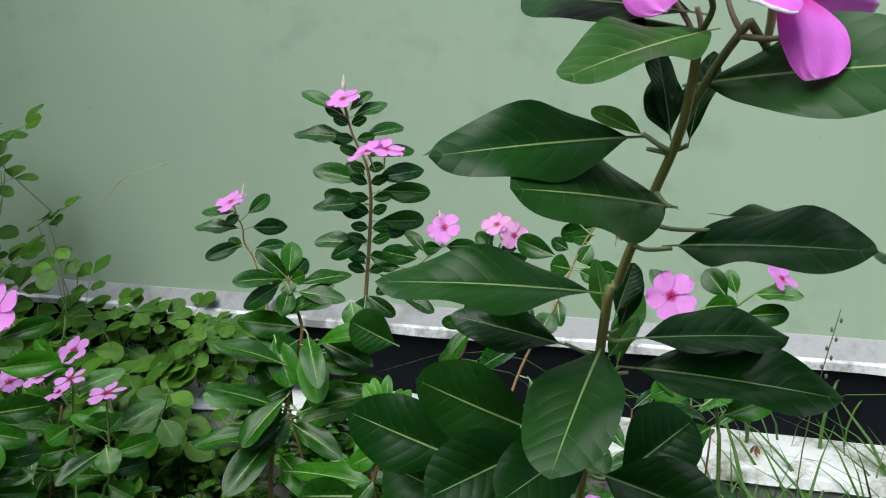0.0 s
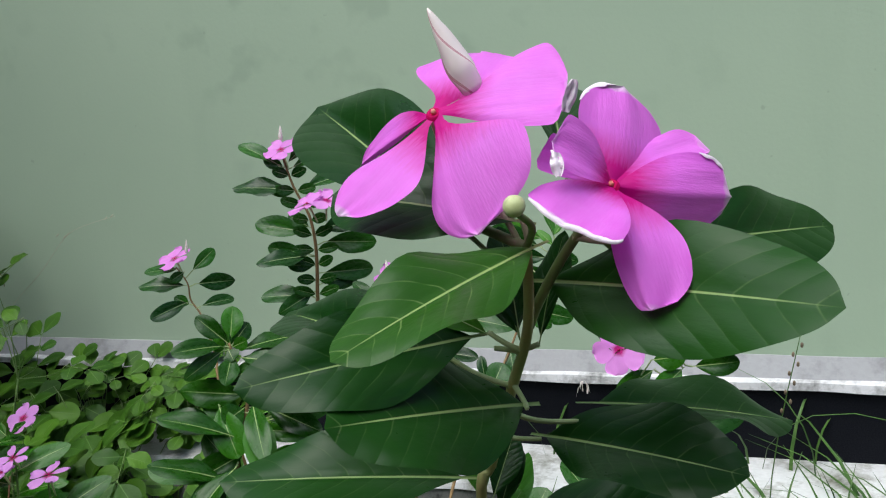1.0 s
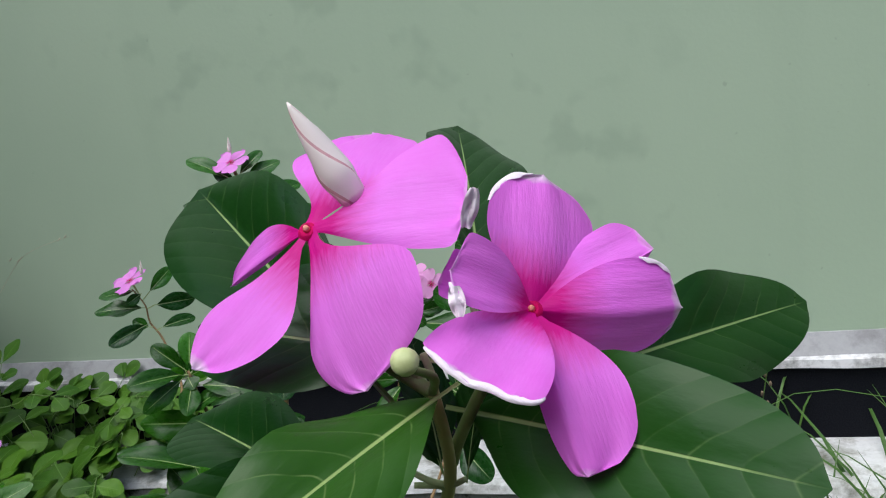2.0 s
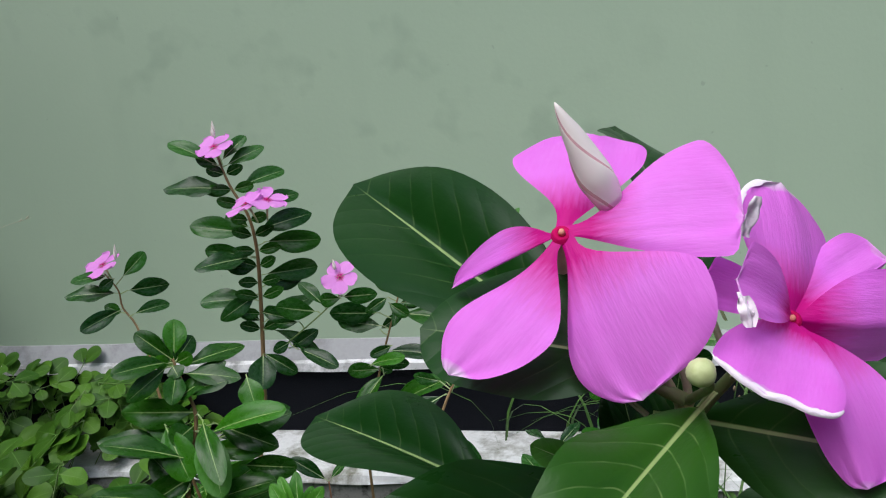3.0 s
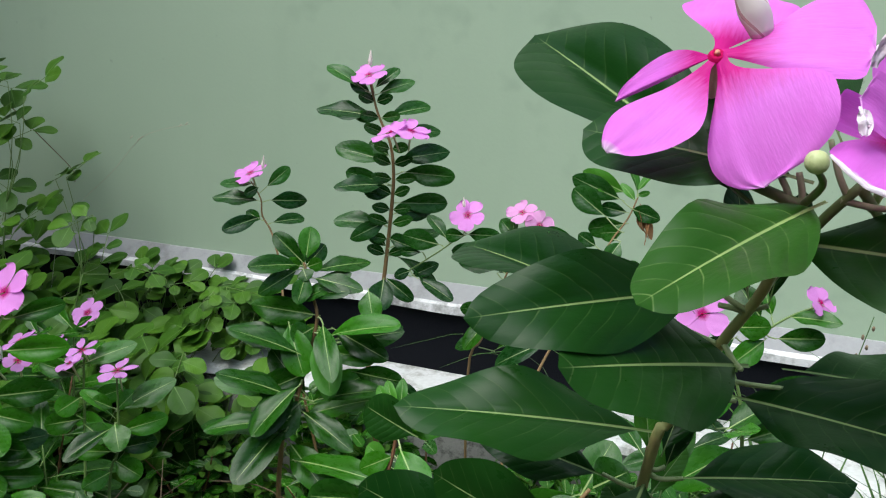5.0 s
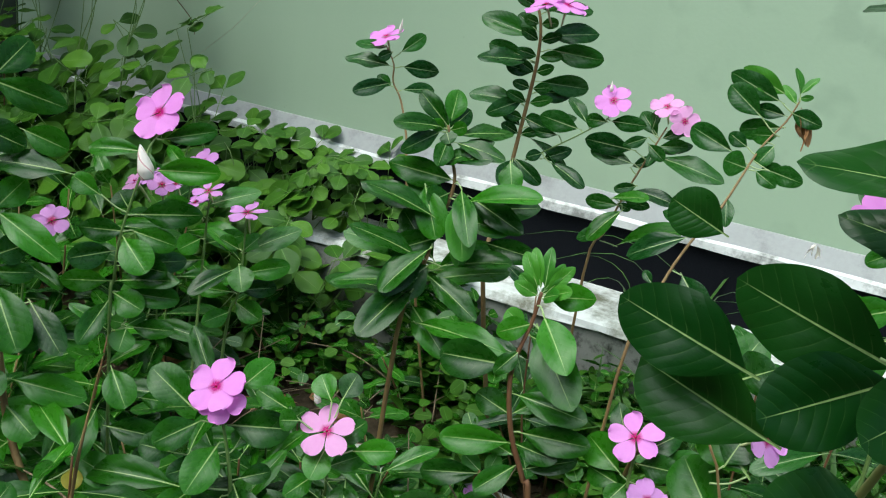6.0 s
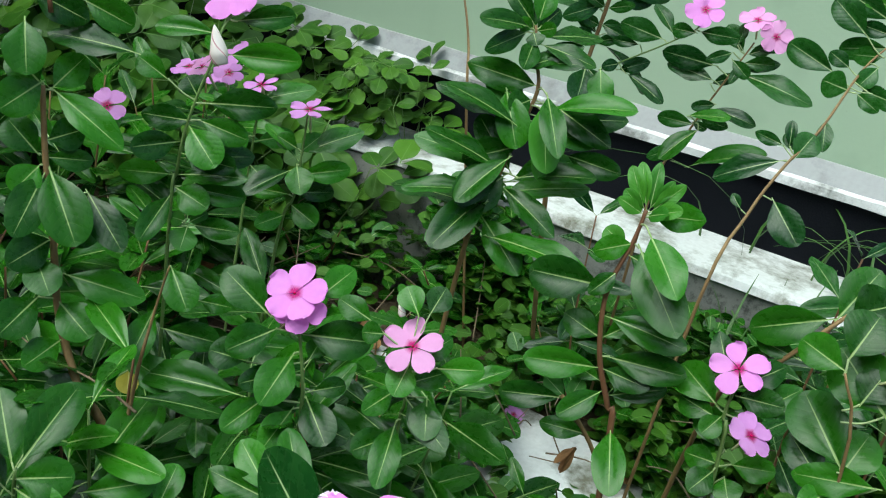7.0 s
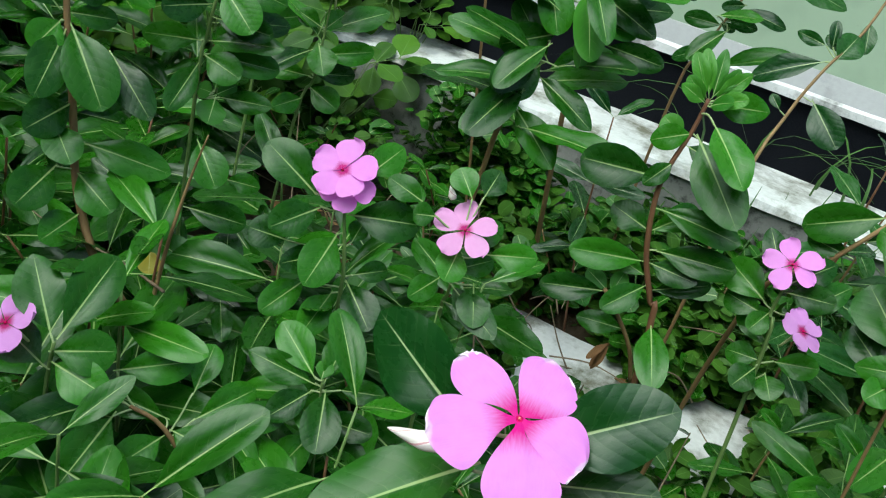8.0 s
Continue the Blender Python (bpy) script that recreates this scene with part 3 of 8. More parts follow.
leaf(near_plant, (0.1173, 0.4614, 1.0179), (0.0714, 0.4256, 1.0144), 0.0225, 0, 1, LEAF_DARK, True, 3, face=(0.46, -0.65, 0.61))
stem(near_plant, [(0.132, 0.438, 1.041), (0.132, 0.438, 1.044), (0.131, 0.438, 1.048)], 0.0008, 0.0006, PETIOLE, "petiole", 6)
leaf(near_plant, (0.1337, 0.4387, 1.0461), (0.0897, 0.4433, 1.052), 0.0249, 0, 1, LEAF_DARK, True, 0, face=(0.04, -0.61, 0.79))
stem(near_plant, [(0.131, 0.44, 1.039), (0.129, 0.439, 1.045), (0.123, 0.441, 1.054)], 0.0008, 0.0006, PETIOLE, "petiole", 6)
leaf(near_plant, (0.1259, 0.4369, 1.0395), (0.0648, 0.4913, 1.0694), 0.0286, 0, 1, LEAF_DARK, True, 2, face=(-0.14, -0.6, 0.79))
stem(near_plant, [(0.14, 0.448, 1.043), (0.138, 0.448, 1.047), (0.136, 0.451, 1.053)], 0.0008, 0.0006, PETIOLE, "petiole", 6)
leaf(near_plant, (0.1385, 0.4475, 1.0512), (0.1197, 0.5127, 1.0758), 0.0205, 0, 1, LEAF_DARK, True, 0, face=(0.46, -0.2, 0.87))
stem(near_plant, [(0.139, 0.448, 1.042), (0.147, 0.448, 1.041), (0.157, 0.45, 1.043)], 0.0008, 0.0006, PETIOLE, "petiole", 6)
leaf(near_plant, (0.1516, 0.4542, 1.0378), (0.1906, 0.5021, 1.0339), 0.0219, 0, 1, LEAF_DARK, True, 1, face=(0.66, -0.49, 0.57))
stem(near_plant, [(0.118, 0.471, 1.002), (0.109, 0.469, 1.006), (0.097, 0.469, 1.014)], 0.0008, 0.0006, PETIOLE, "petiole", 6)
leaf(near_plant, (0.0993, 0.4641, 1.0087), (0.0436, 0.5015, 1.0102), 0.0259, 0, 1, LEAF_DARK, True, 2, face=(-0.16, -0.27, 0.95))
leaf(near_plant, (0.1048, 0.489, 0.9691), (0.0385, 0.4645, 0.9731), 0.0278, 0, 1, LEAF_DARK, True, 3, face=(0.21, -0.42, 0.88))
stem(near_plant, [(0.098, 0.503, 0.937), (0.101, 0.503, 0.939), (0.108, 0.502, 0.941)], 0.0008, 0.0006, PETIOLE, "petiole", 6)
leaf(near_plant, (0.1048, 0.5031, 0.9423), (0.1701, 0.4954, 0.9401), 0.0276, 0, 1, LEAF_DARK, True, 3, face=(-0.02, -0.43, 0.9))
leaf(near_plant, (0.124, 0.459, 1.017), (0.118, 0.467, 1.032), 0.008, -28, 1, LEAF_DARK, True)
stem(near_plant, [(0.1, 0.498, 0.947), (0.095, 0.497, 0.948), (0.089, 0.495, 0.951)], 0.0008, 0.0006, PETIOLE, "petiole", 6)
leaf(near_plant, (0.091, 0.495, 0.95), (0.05, 0.498, 0.956), 0.017, -47, 1, LEAF_DARK, True)
stem(near_plant, [(0.094, 0.516, 0.912), (0.083, 0.512, 0.912), (0.071, 0.508, 0.916)], 0.0008, 0.0006, PETIOLE, "petiole", 6)
leaf(near_plant, (0.0809, 0.5159, 0.9101), (0.0261, 0.5257, 0.9228), 0.0315, 0, 1, LEAF_DARK, True, 1, face=(-0.15, -0.98, 0.1))
leaf(near_plant, (0.1014, 0.499, 0.9527), (0.0951, 0.4522, 0.9243), 0.0313, 0, 1, LEAF_DARK, True, 1, face=(-0.15, -0.5, 0.85))
stem(near_plant, [(0.092, 0.521, 0.903), (0.086, 0.518, 0.905), (0.077, 0.514, 0.908)], 0.0008, 0.0006, PETIOLE, "petiole", 6)
leaf(near_plant, (0.079, 0.516, 0.909), (0.044, 0.487, 0.895), 0.028, -60, 1, LEAF_DARK, True)
stem(near_plant, [(0.091, 0.526, 0.894), (0.095, 0.527, 0.892), (0.101, 0.53, 0.892)], 0.0008, 0.0006, PETIOLE, "petiole", 6)
leaf(near_plant, (0.1, 0.529, 0.891), (0.125, 0.548, 0.91), 0.028, 55, 1, LEAF_DARK, True)
stem(near_plant, [(0.102, 0.495, 0.954), (0.105, 0.495, 0.953), (0.111, 0.496, 0.954)], 0.0008, 0.0006, PETIOLE, "petiole", 6)
leaf(near_plant, (0.109, 0.495, 0.954), (0.155, 0.516, 0.952), 0.021, 28, 1, LEAF_DARK, True)
leaf(near_plant, (0.102, 0.493, 0.959), (0.097, 0.502, 0.977), 0.008, 9, 1, LEAF_YOUNG, True)
stem(near_plant, [(0.102, 0.494, 0.956), (0.104, 0.494, 0.956), (0.106, 0.495, 0.957)], 0.0008, 0.0006, PETIOLE, "petiole", 6)
leaf(near_plant, (0.106, 0.494, 0.956), (0.11, 0.505, 0.972), 0.008, 23, 1, LEAF_DARK, True)
stem(near_plant, [(0.1, 0.498, 0.948), (0.101, 0.497, 0.947), (0.103, 0.497, 0.946)], 0.0008, 0.0006, PETIOLE, "petiole", 6)
leaf(near_plant, (0.102, 0.496, 0.946), (0.11, 0.507, 0.958), 0.008, 31, 1, LEAF_YOUNG, True)
stem(near_plant, [(0.097, 0.508, 0.927), (0.097, 0.507, 0.929), (0.098, 0.505, 0.932)], 0.0008, 0.0006, PETIOLE, "petiole", 6)
leaf(near_plant, (0.098, 0.505, 0.931), (0.088, 0.51, 0.94), 0.009, -54, 1, LEAF_DARK, True)
leaf(near_plant, (0.124, 0.459, 1.017), (0.118, 0.468, 1.041), 0.011, 16, 1, LEAF_DARK, True)
stem(near_plant, [(0.124, 0.46, 1.015), (0.126, 0.46, 1.015), (0.128, 0.46, 1.016)], 0.0008, 0.0006, PETIOLE, "petiole", 6)
leaf(near_plant, (0.128, 0.46, 1.015), (0.133, 0.472, 1.039), 0.011, -15, 1, LEAF_DARK, True)
stem(near_plant, [(0.124, 0.461, 1.014), (0.121, 0.459, 1.016), (0.117, 0.458, 1.019)], 0.0008, 0.0006, PETIOLE, "petiole", 6)
leaf(near_plant, (0.118, 0.458, 1.018), (0.104, 0.457, 1.025), 0.006, -54, 1, LEAF_YOUNG, True)
stem(near_plant, [(0.098, 0.503, 0.937), (0.101, 0.503, 0.939), (0.105, 0.504, 0.942)], 0.0008, 0.0006, PETIOLE, "petiole", 6)
leaf(near_plant, (0.104, 0.503, 0.941), (0.109, 0.521, 0.963), 0.012, -17, 1, LEAF_YOUNG, True)
leaf(near_plant, (0.105, 0.492, 0.961), (0.109, 0.504, 0.976), 0.009, 31, 1, LEAF_DARK, True)
stem(near_plant, [(0.096, 0.509, 0.926), (0.1, 0.507, 0.928), (0.104, 0.505, 0.932)], 0.0008, 0.0006, PETIOLE, "petiole", 6)
leaf(near_plant, (0.104, 0.505, 0.932), (0.091, 0.501, 0.936), 0.011, -67, 1, LEAF_YOUNG, True)
leaf(near_plant, (0.039, 0.551, 0.88), (-0.016, 0.551, 0.896), 0.032, -73, 1, LEAF_DARK, True)
leaf(near_plant, (0.052, 0.562, 0.851), (-0.006, 0.565, 0.868), 0.036, -69, 1, LEAF_DARK, True)
leaf(near_plant, (0.02, 0.523, 0.936), (0, 0.523, 0.944), 0.017, -81, 1, LEAF_DARK, True)
stem(near_plant, [(0.095, 0.514, 0.917), (0.096, 0.514, 0.915), (0.095, 0.512, 0.913)], 0.0008, 0.0006, PETIOLE, "petiole", 6)
leaf(near_plant, (0.096, 0.514, 0.914), (0.071, 0.482, 0.9), 0.025, -50, 1, LEAF_DARK, True)
stem(near_plant, [(0.091, 0.525, 0.896), (0.093, 0.523, 0.896), (0.096, 0.521, 0.897)], 0.0008, 0.0006, PETIOLE, "petiole", 6)
leaf(near_plant, (0.094, 0.522, 0.897), (0.137, 0.509, 0.892), 0.026, 56, 1, LEAF_DARK, True)
stem(near_plant, [(0.082, 0.552, 0.843), (0.083, 0.55, 0.845), (0.083, 0.547, 0.849)], 0.0008, 0.0006, PETIOLE, "petiole", 6)
leaf(near_plant, (0.085, 0.548, 0.849), (0.051, 0.52, 0.849), 0.028, -55, 1, LEAF_DARK, True)
stem(near_plant, [(0.082, 0.552, 0.843), (0.083, 0.553, 0.843), (0.085, 0.553, 0.843)], 0.0008, 0.0006, PETIOLE, "petiole", 6)
leaf(near_plant, (0.083, 0.554, 0.843), (0.128, 0.54, 0.839), 0.029, 51, 1, LEAF_DARK, True)
flower_left = open_flower(near_plant, (0.1144, 0.4393, 1.0684), (0.1, -0.75, 0.65))
FOOT = (0.1144, 0.4395, 1.0684)
Petal(FOOT, (0.1171, 0.4667, 1.0805), (0.1048, 0.4594, 1.0774), (0.1275, 0.4591, 1.0769), 0.03, 0.04, (1.8, 1.9), (2.3, 1.1), 1).build(flower_left, PETAL)
Petal(FOOT, (0.0944, 0.4471, 1.0583), (0.1030, 0.4462, 1.0622), (0.1068, 0.4448, 1.0695), 0.04, 0.0, (1.8, 1.6), (1.8, 0.8), 2).build(flower_left, PETAL)
Petal(FOOT, (0.0974, 0.4268, 1.0503), (0.0966, 0.4333, 1.0572), (0.1128, 0.4274, 1.0547), -0.02, 0.05, (1.5, 1.6), (2.6, 1.4), 3).build(flower_left, PETAL_DRY_EDGE)
Petal(FOOT, (0.1254, 0.4271, 1.0465), (0.1163, 0.4316, 1.0480), (0.1352, 0.4295, 1.0651), 0.02, 0.05, (1.7, 2.5), (1.7, 2.0), 4).build(flower_left, PETAL)
Petal(FOOT, (0.1411, 0.4382, 1.0701), (0.1355, 0.4472, 1.0800), (0.1385, 0.4341, 1.0650), 0.02, 0.04, (1.6, 1.7), (1.7, 1.1), 5).build(flower_left, PETAL)
flower_right = open_flower(near_plant, (0.1478, 0.4427, 1.0527), (0.1, -0.8, 0.6))
FOOT = (0.1478, 0.4429, 1.0527)
Petal(FOOT, (0.1655, 0.4605, 1.057), (0.157, 0.4605, 1.061), (0.1585, 0.4545, 1.0535), 0.02, 0.0, (2.4, 2.4), 0.9, 6).build(flower_right, PETAL)
Petal(FOOT, (0.1342, 0.4405, 1.0585), (0.1355, 0.4392, 1.0562), (0.1372, 0.4415, 1.0635), 0.02, 0.0, (2.2, 2.2), 1.0, 12).build(flower_right, PETAL)
Petal(FOOT, (0.1485, 0.4595, 1.0709), (0.1407, 0.4489, 1.0672), (0.1556, 0.4613, 1.0612), 0.03, 0.03, (2.2, 2.0), 0.8, 7).build(flower_right, PETAL_DRY_EDGE).rim(flower_right, -0.9, -0.1, 0.0008, 0.00012)
Petal(FOOT, (0.1692, 0.4555, 1.0482), (0.1622, 0.4535, 1.0575), (0.1587, 0.4522, 1.0422), 0.04, 0.06, (2.4, 2.4), 0.85, 8).build(flower_right, PETAL_DRY_EDGE).rim(flower_right, -0.95, -0.4, 0.0007, 0.00012)
Petal(FOOT, (0.1558, 0.4296, 1.0318), (0.1488, 0.4366, 1.0388), (0.1618, 0.4395, 1.0405), 0.05, 0.04, (2.3, 2.6), 0.95, 9).build(flower_right, PETAL)
Petal(FOOT, (0.1424, 0.4242, 1.0478), (0.1348, 0.4258, 1.0528), (0.1518, 0.4262, 1.0448), 0.06, 0.0, (2.2, 2.4), 0.9, 10).build(flower_right, PETAL_DRY_EDGE).rim(flower_right, -0.75, 0.95, 0.0009, 0.0002)
Petal(FOOT, (0.1392, 0.4318, 1.0622), (0.1408, 0.4305, 1.0572), (0.1412, 0.4352, 1.0672), 0.08, 0.0, (2.6, 2.6), 1.0, 11).build(flower_right, PETAL).rim(flower_right, -1.0, -0.2, 0.0006, 0.0003)
crumpled_scrap(flower_right, (0.1412, 0.4358, 1.0672), (0.0019, 0.0002, 0.0058), (0.0024, 0.001, -0.0006), 2)
crumpled_scrap(flower_right, (0.1398, 0.4306, 1.0602), (0.0006, -0.0012, -0.0042), (0.0024, 0.0006, 0.0), 5)
bud(near_plant, (0.1219, 0.4422, 1.0722), (0.1148, 0.4386, 1.0885), 0.003)
round_bud(near_plant, (0.1336, 0.423, 1.0519), 0.0019)
stem(near_plant, [(0.132, 0.437, 1.042), (0.135, 0.43, 1.047), (0.1337, 0.424, 1.0505)], 0.0008, 0.0006)
own(near_plant)

tall_plant = plant("slender tall periwinkle with stacked leaves and pink flowers beside the kerb", (-0.315, 1.29, 0.3), group="periwinkles in the bed")
stem(tall_plant, [(-0.315, 1.29, 0.3), (-0.327, 1.18, 0.627), (-0.336, 1.22, 0.703), (-0.336, 1.24, 0.78), (-0.328, 1.24, 0.861), (-0.326, 1.24, 0.904), (-0.33, 1.238, 0.94), (-0.346, 1.236, 0.975), (-0.356, 1.234, 1.013)], 0.0034, 0.0012, STEM_TAN)
stem(tall_plant, [(-0.352, 1.235, 0.999), (-0.355, 1.233, 0.999), (-0.361, 1.231, 1.001)], 0.0008, 0.0007, PETIOLE, "petiole", 6)
leaf(tall_plant, (-0.358, 1.232, 1), (-0.409, 1.225, 1.028), 0.025, -38, 2, LEAF_DEEP)
leaf(tall_plant, (-0.354, 1.234, 1), (-0.38, 1.23, 1.01), 0.017, -81, 2, LEAF_DEEP)
leaf(tall_plant, (-0.352, 1.235, 1.003), (-0.329, 1.26, 1.027), 0.017, 52, 2, LEAF_DEEP)
stem(tall_plant, [(-0.351, 1.235, 0.996), (-0.35, 1.236, 0.997), (-0.347, 1.238, 0.998)], 0.0008, 0.0007, PETIOLE, "petiole", 6)
leaf(tall_plant, (-0.349, 1.236, 0.997), (-0.313, 1.27, 1.012), 0.022, 47, 2, LEAF_DEEP)
leaf(tall_plant, (-0.344, 1.236, 0.97), (-0.421, 1.221, 0.975), 0.033, -39, 2, LEAF_DEEP)
leaf(tall_plant, (-0.342, 1.236, 0.968), (-0.378, 1.231, 0.973), 0.016, -84, 2, LEAF_DEEP)
stem(tall_plant, [(-0.342, 1.236, 0.968), (-0.34, 1.238, 0.969), (-0.335, 1.241, 0.972)], 0.0008, 0.0007, PETIOLE, "petiole", 6)
leaf(tall_plant, (-0.337, 1.239, 0.971), (-0.295, 1.277, 0.982), 0.024, 44, 2, LEAF_DEEP)
stem(tall_plant, [(-0.331, 1.238, 0.943), (-0.329, 1.239, 0.945), (-0.324, 1.243, 0.949)], 0.0008, 0.0007, PETIOLE, "petiole", 6)
leaf(tall_plant, (-0.326, 1.241, 0.948), (-0.282, 1.279, 0.953), 0.024, 45, 2, LEAF_DEEP)
leaf(tall_plant, (-0.329, 1.238, 0.917), (-0.399, 1.228, 0.931), 0.030, -64, 2, LEAF_DEEP)
leaf(tall_plant, (-0.329, 1.238, 0.924), (-0.357, 1.237, 0.94), 0.021, -74, 2, LEAF_DEEP)
stem(tall_plant, [(-0.327, 1.239, 0.918), (-0.325, 1.24, 0.919), (-0.32, 1.244, 0.92)], 0.0008, 0.0007, PETIOLE, "petiole", 6)
leaf(tall_plant, (-0.323, 1.241, 0.92), (-0.272, 1.286, 0.928), 0.029, 65, 2, LEAF_DEEP)
stem(tall_plant, [(-0.326, 1.24, 0.902), (-0.322, 1.242, 0.903), (-0.315, 1.244, 0.906)], 0.0008, 0.0007, PETIOLE, "petiole", 6)
leaf(tall_plant, (-0.318, 1.244, 0.906), (-0.249, 1.251, 0.904), 0.030, 83, 2, LEAF_DEEP)
stem(tall_plant, [(-0.327, 1.24, 0.887), (-0.329, 1.239, 0.888), (-0.333, 1.236, 0.889)], 0.0008, 0.0007, PETIOLE, "petiole", 6)
leaf(tall_plant, (-0.33, 1.238, 0.889), (-0.381, 1.189, 0.887), 0.030, -38, 2, LEAF_DEEP)
stem(tall_plant, [(-0.327, 1.24, 0.889), (-0.33, 1.238, 0.89), (-0.336, 1.236, 0.892)], 0.0008, 0.0007, PETIOLE, "petiole", 6)
leaf(tall_plant, (-0.333, 1.237, 0.892), (-0.385, 1.229, 0.902), 0.024, -79, 2, LEAF_DEEP)
leaf(tall_plant, (-0.327, 1.24, 0.877), (-0.356, 1.219, 0.882), 0.020, -84, 2, LEAF_DEEP)
stem(tall_plant, [(-0.328, 1.24, 0.867), (-0.326, 1.241, 0.867), (-0.322, 1.244, 0.867)], 0.0008, 0.0007, PETIOLE, "petiole", 6)
leaf(tall_plant, (-0.325, 1.242, 0.867), (-0.273, 1.285, 0.864), 0.029, 82, 2, LEAF_DEEP)
stem(tall_plant, [(-0.331, 1.24, 0.834), (-0.332, 1.239, 0.836), (-0.337, 1.238, 0.838)], 0.0008, 0.0007, PETIOLE, "petiole", 6)
leaf(tall_plant, (-0.334, 1.239, 0.838), (-0.401, 1.227, 0.838), 0.029, -44, 2, LEAF_DEEP)
stem(tall_plant, [(-0.33, 1.24, 0.843), (-0.331, 1.24, 0.844), (-0.334, 1.237, 0.844)], 0.0008, 0.0007, PETIOLE, "petiole", 6)
leaf(tall_plant, (-0.332, 1.239, 0.845), (-0.367, 1.205, 0.824), 0.024, -73, 2, LEAF_DEEP)
stem(tall_plant, [(-0.333, 1.24, 0.808), (-0.331, 1.241, 0.809), (-0.326, 1.245, 0.812)], 0.0008, 0.0007, PETIOLE, "petiole", 6)
leaf(tall_plant, (-0.328, 1.242, 0.811), (-0.281, 1.287, 0.825), 0.028, 32, 2, LEAF_DEEP)
stem(tall_plant, [(-0.329, 1.24, 0.851), (-0.327, 1.241, 0.852), (-0.323, 1.243, 0.854)], 0.0008, 0.0007, PETIOLE, "petiole", 6)
leaf(tall_plant, (-0.325, 1.242, 0.854), (-0.288, 1.274, 0.858), 0.029, 79, 2, LEAF_DEEP)
leaf(tall_plant, (-0.333, 1.239, 0.823), (-0.293, 1.238, 0.813), 0.017, 71, 2, LEAF_DEEP)
leaf(tall_plant, (-0.332, 1.24, 0.81), (-0.365, 1.241, 0.83), 0.017, -66, 2, LEAF_DEEP)
leaf(tall_plant, (-0.337, 1.238, 0.773), (-0.296, 1.239, 0.746), 0.022, 65, 2, LEAF_DEEP)
leaf(tall_plant, (-0.336, 1.238, 0.773), (-0.328, 1.207, 0.737), 0.036, -14, 2, LEAF_DEEP)
stem(tall_plant, [(-0.334, 1.24, 0.799), (-0.331, 1.241, 0.8), (-0.324, 1.242, 0.8)], 0.0008, 0.0007, PETIOLE, "petiole", 6)
leaf(tall_plant, (-0.327, 1.243, 0.802), (-0.263, 1.235, 0.758), 0.033, -0, 2, LEAF_DEEP)
leaf(tall_plant, (-0.349, 1.235, 0.988), (-0.325, 1.234, 0.997), 0.015, 99, 2, LEAF_DEEP)
leaf(tall_plant, (-0.349, 1.235, 0.988), (-0.362, 1.216, 0.998), 0.015, -101, 2, LEAF_DEEP)
leaf(tall_plant, (-0.343, 1.236, 0.97), (-0.359, 1.214, 0.975), 0.015, -92, 2, LEAF_DEEP)
leaf(tall_plant, (-0.343, 1.236, 0.97), (-0.316, 1.236, 0.974), 0.015, 91, 2, LEAF_DEEP)
leaf(tall_plant, (-0.335, 1.237, 0.951), (-0.303, 1.236, 0.961), 0.015, 95, 2, LEAF_DEEP)
leaf(tall_plant, (-0.335, 1.237, 0.951), (-0.353, 1.212, 0.963), 0.015, -96, 2, LEAF_DEEP)
leaf(tall_plant, (-0.329, 1.238, 0.933), (-0.343, 1.22, 0.939), 0.015, -91, 2, LEAF_DEEP)
leaf(tall_plant, (-0.329, 1.238, 0.933), (-0.306, 1.238, 0.938), 0.015, 90, 2, LEAF_DEEP)
leaf(tall_plant, (-0.327, 1.239, 0.914), (-0.299, 1.238, 0.925), 0.015, 94, 2, LEAF_DEEP)
leaf(tall_plant, (-0.327, 1.239, 0.914), (-0.343, 1.218, 0.926), 0.015, -96, 2, LEAF_DEEP)
leaf(tall_plant, (-0.326, 1.24, 0.896), (-0.345, 1.215, 0.903), 0.015, -88, 2, LEAF_DEEP)
leaf(tall_plant, (-0.326, 1.24, 0.896), (-0.295, 1.239, 0.901), 0.015, 87, 2, LEAF_DEEP)
leaf(tall_plant, (-0.327, 1.24, 0.877), (-0.303, 1.239, 0.888), 0.015, 94, 2, LEAF_DEEP)
leaf(tall_plant, (-0.327, 1.24, 0.877), (-0.342, 1.222, 0.889), 0.015, -95, 2, LEAF_DEEP)
leaf(tall_plant, (-0.328, 1.24, 0.858), (-0.345, 1.219, 0.865), 0.015, -87, 2, LEAF_DEEP)
leaf(tall_plant, (-0.328, 1.24, 0.858), (-0.301, 1.239, 0.864), 0.015, 86, 2, LEAF_DEEP)
leaf(tall_plant, (-0.33, 1.24, 0.84), (-0.298, 1.239, 0.851), 0.015, 89, 2, LEAF_DEEP)
leaf(tall_plant, (-0.33, 1.24, 0.84), (-0.349, 1.215, 0.853), 0.015, -91, 2, LEAF_DEEP)
leaf(tall_plant, (-0.332, 1.24, 0.82), (-0.347, 1.222, 0.827), 0.015, -86, 2, LEAF_DEEP)
leaf(tall_plant, (-0.332, 1.24, 0.82), (-0.308, 1.24, 0.826), 0.015, 85, 2, LEAF_DEEP)
leaf(tall_plant, (-0.334, 1.24, 0.801), (-0.306, 1.24, 0.813), 0.015, 89, 2, LEAF_DEEP)
leaf(tall_plant, (-0.334, 1.24, 0.801), (-0.351, 1.219, 0.814), 0.015, -90, 2, LEAF_DEEP)
flower(tall_plant, (-0.357, 1.234, 1.02), (-0.05, -0.5, 0.85), 0.0407, 20, PETAL_SMALL, 0)
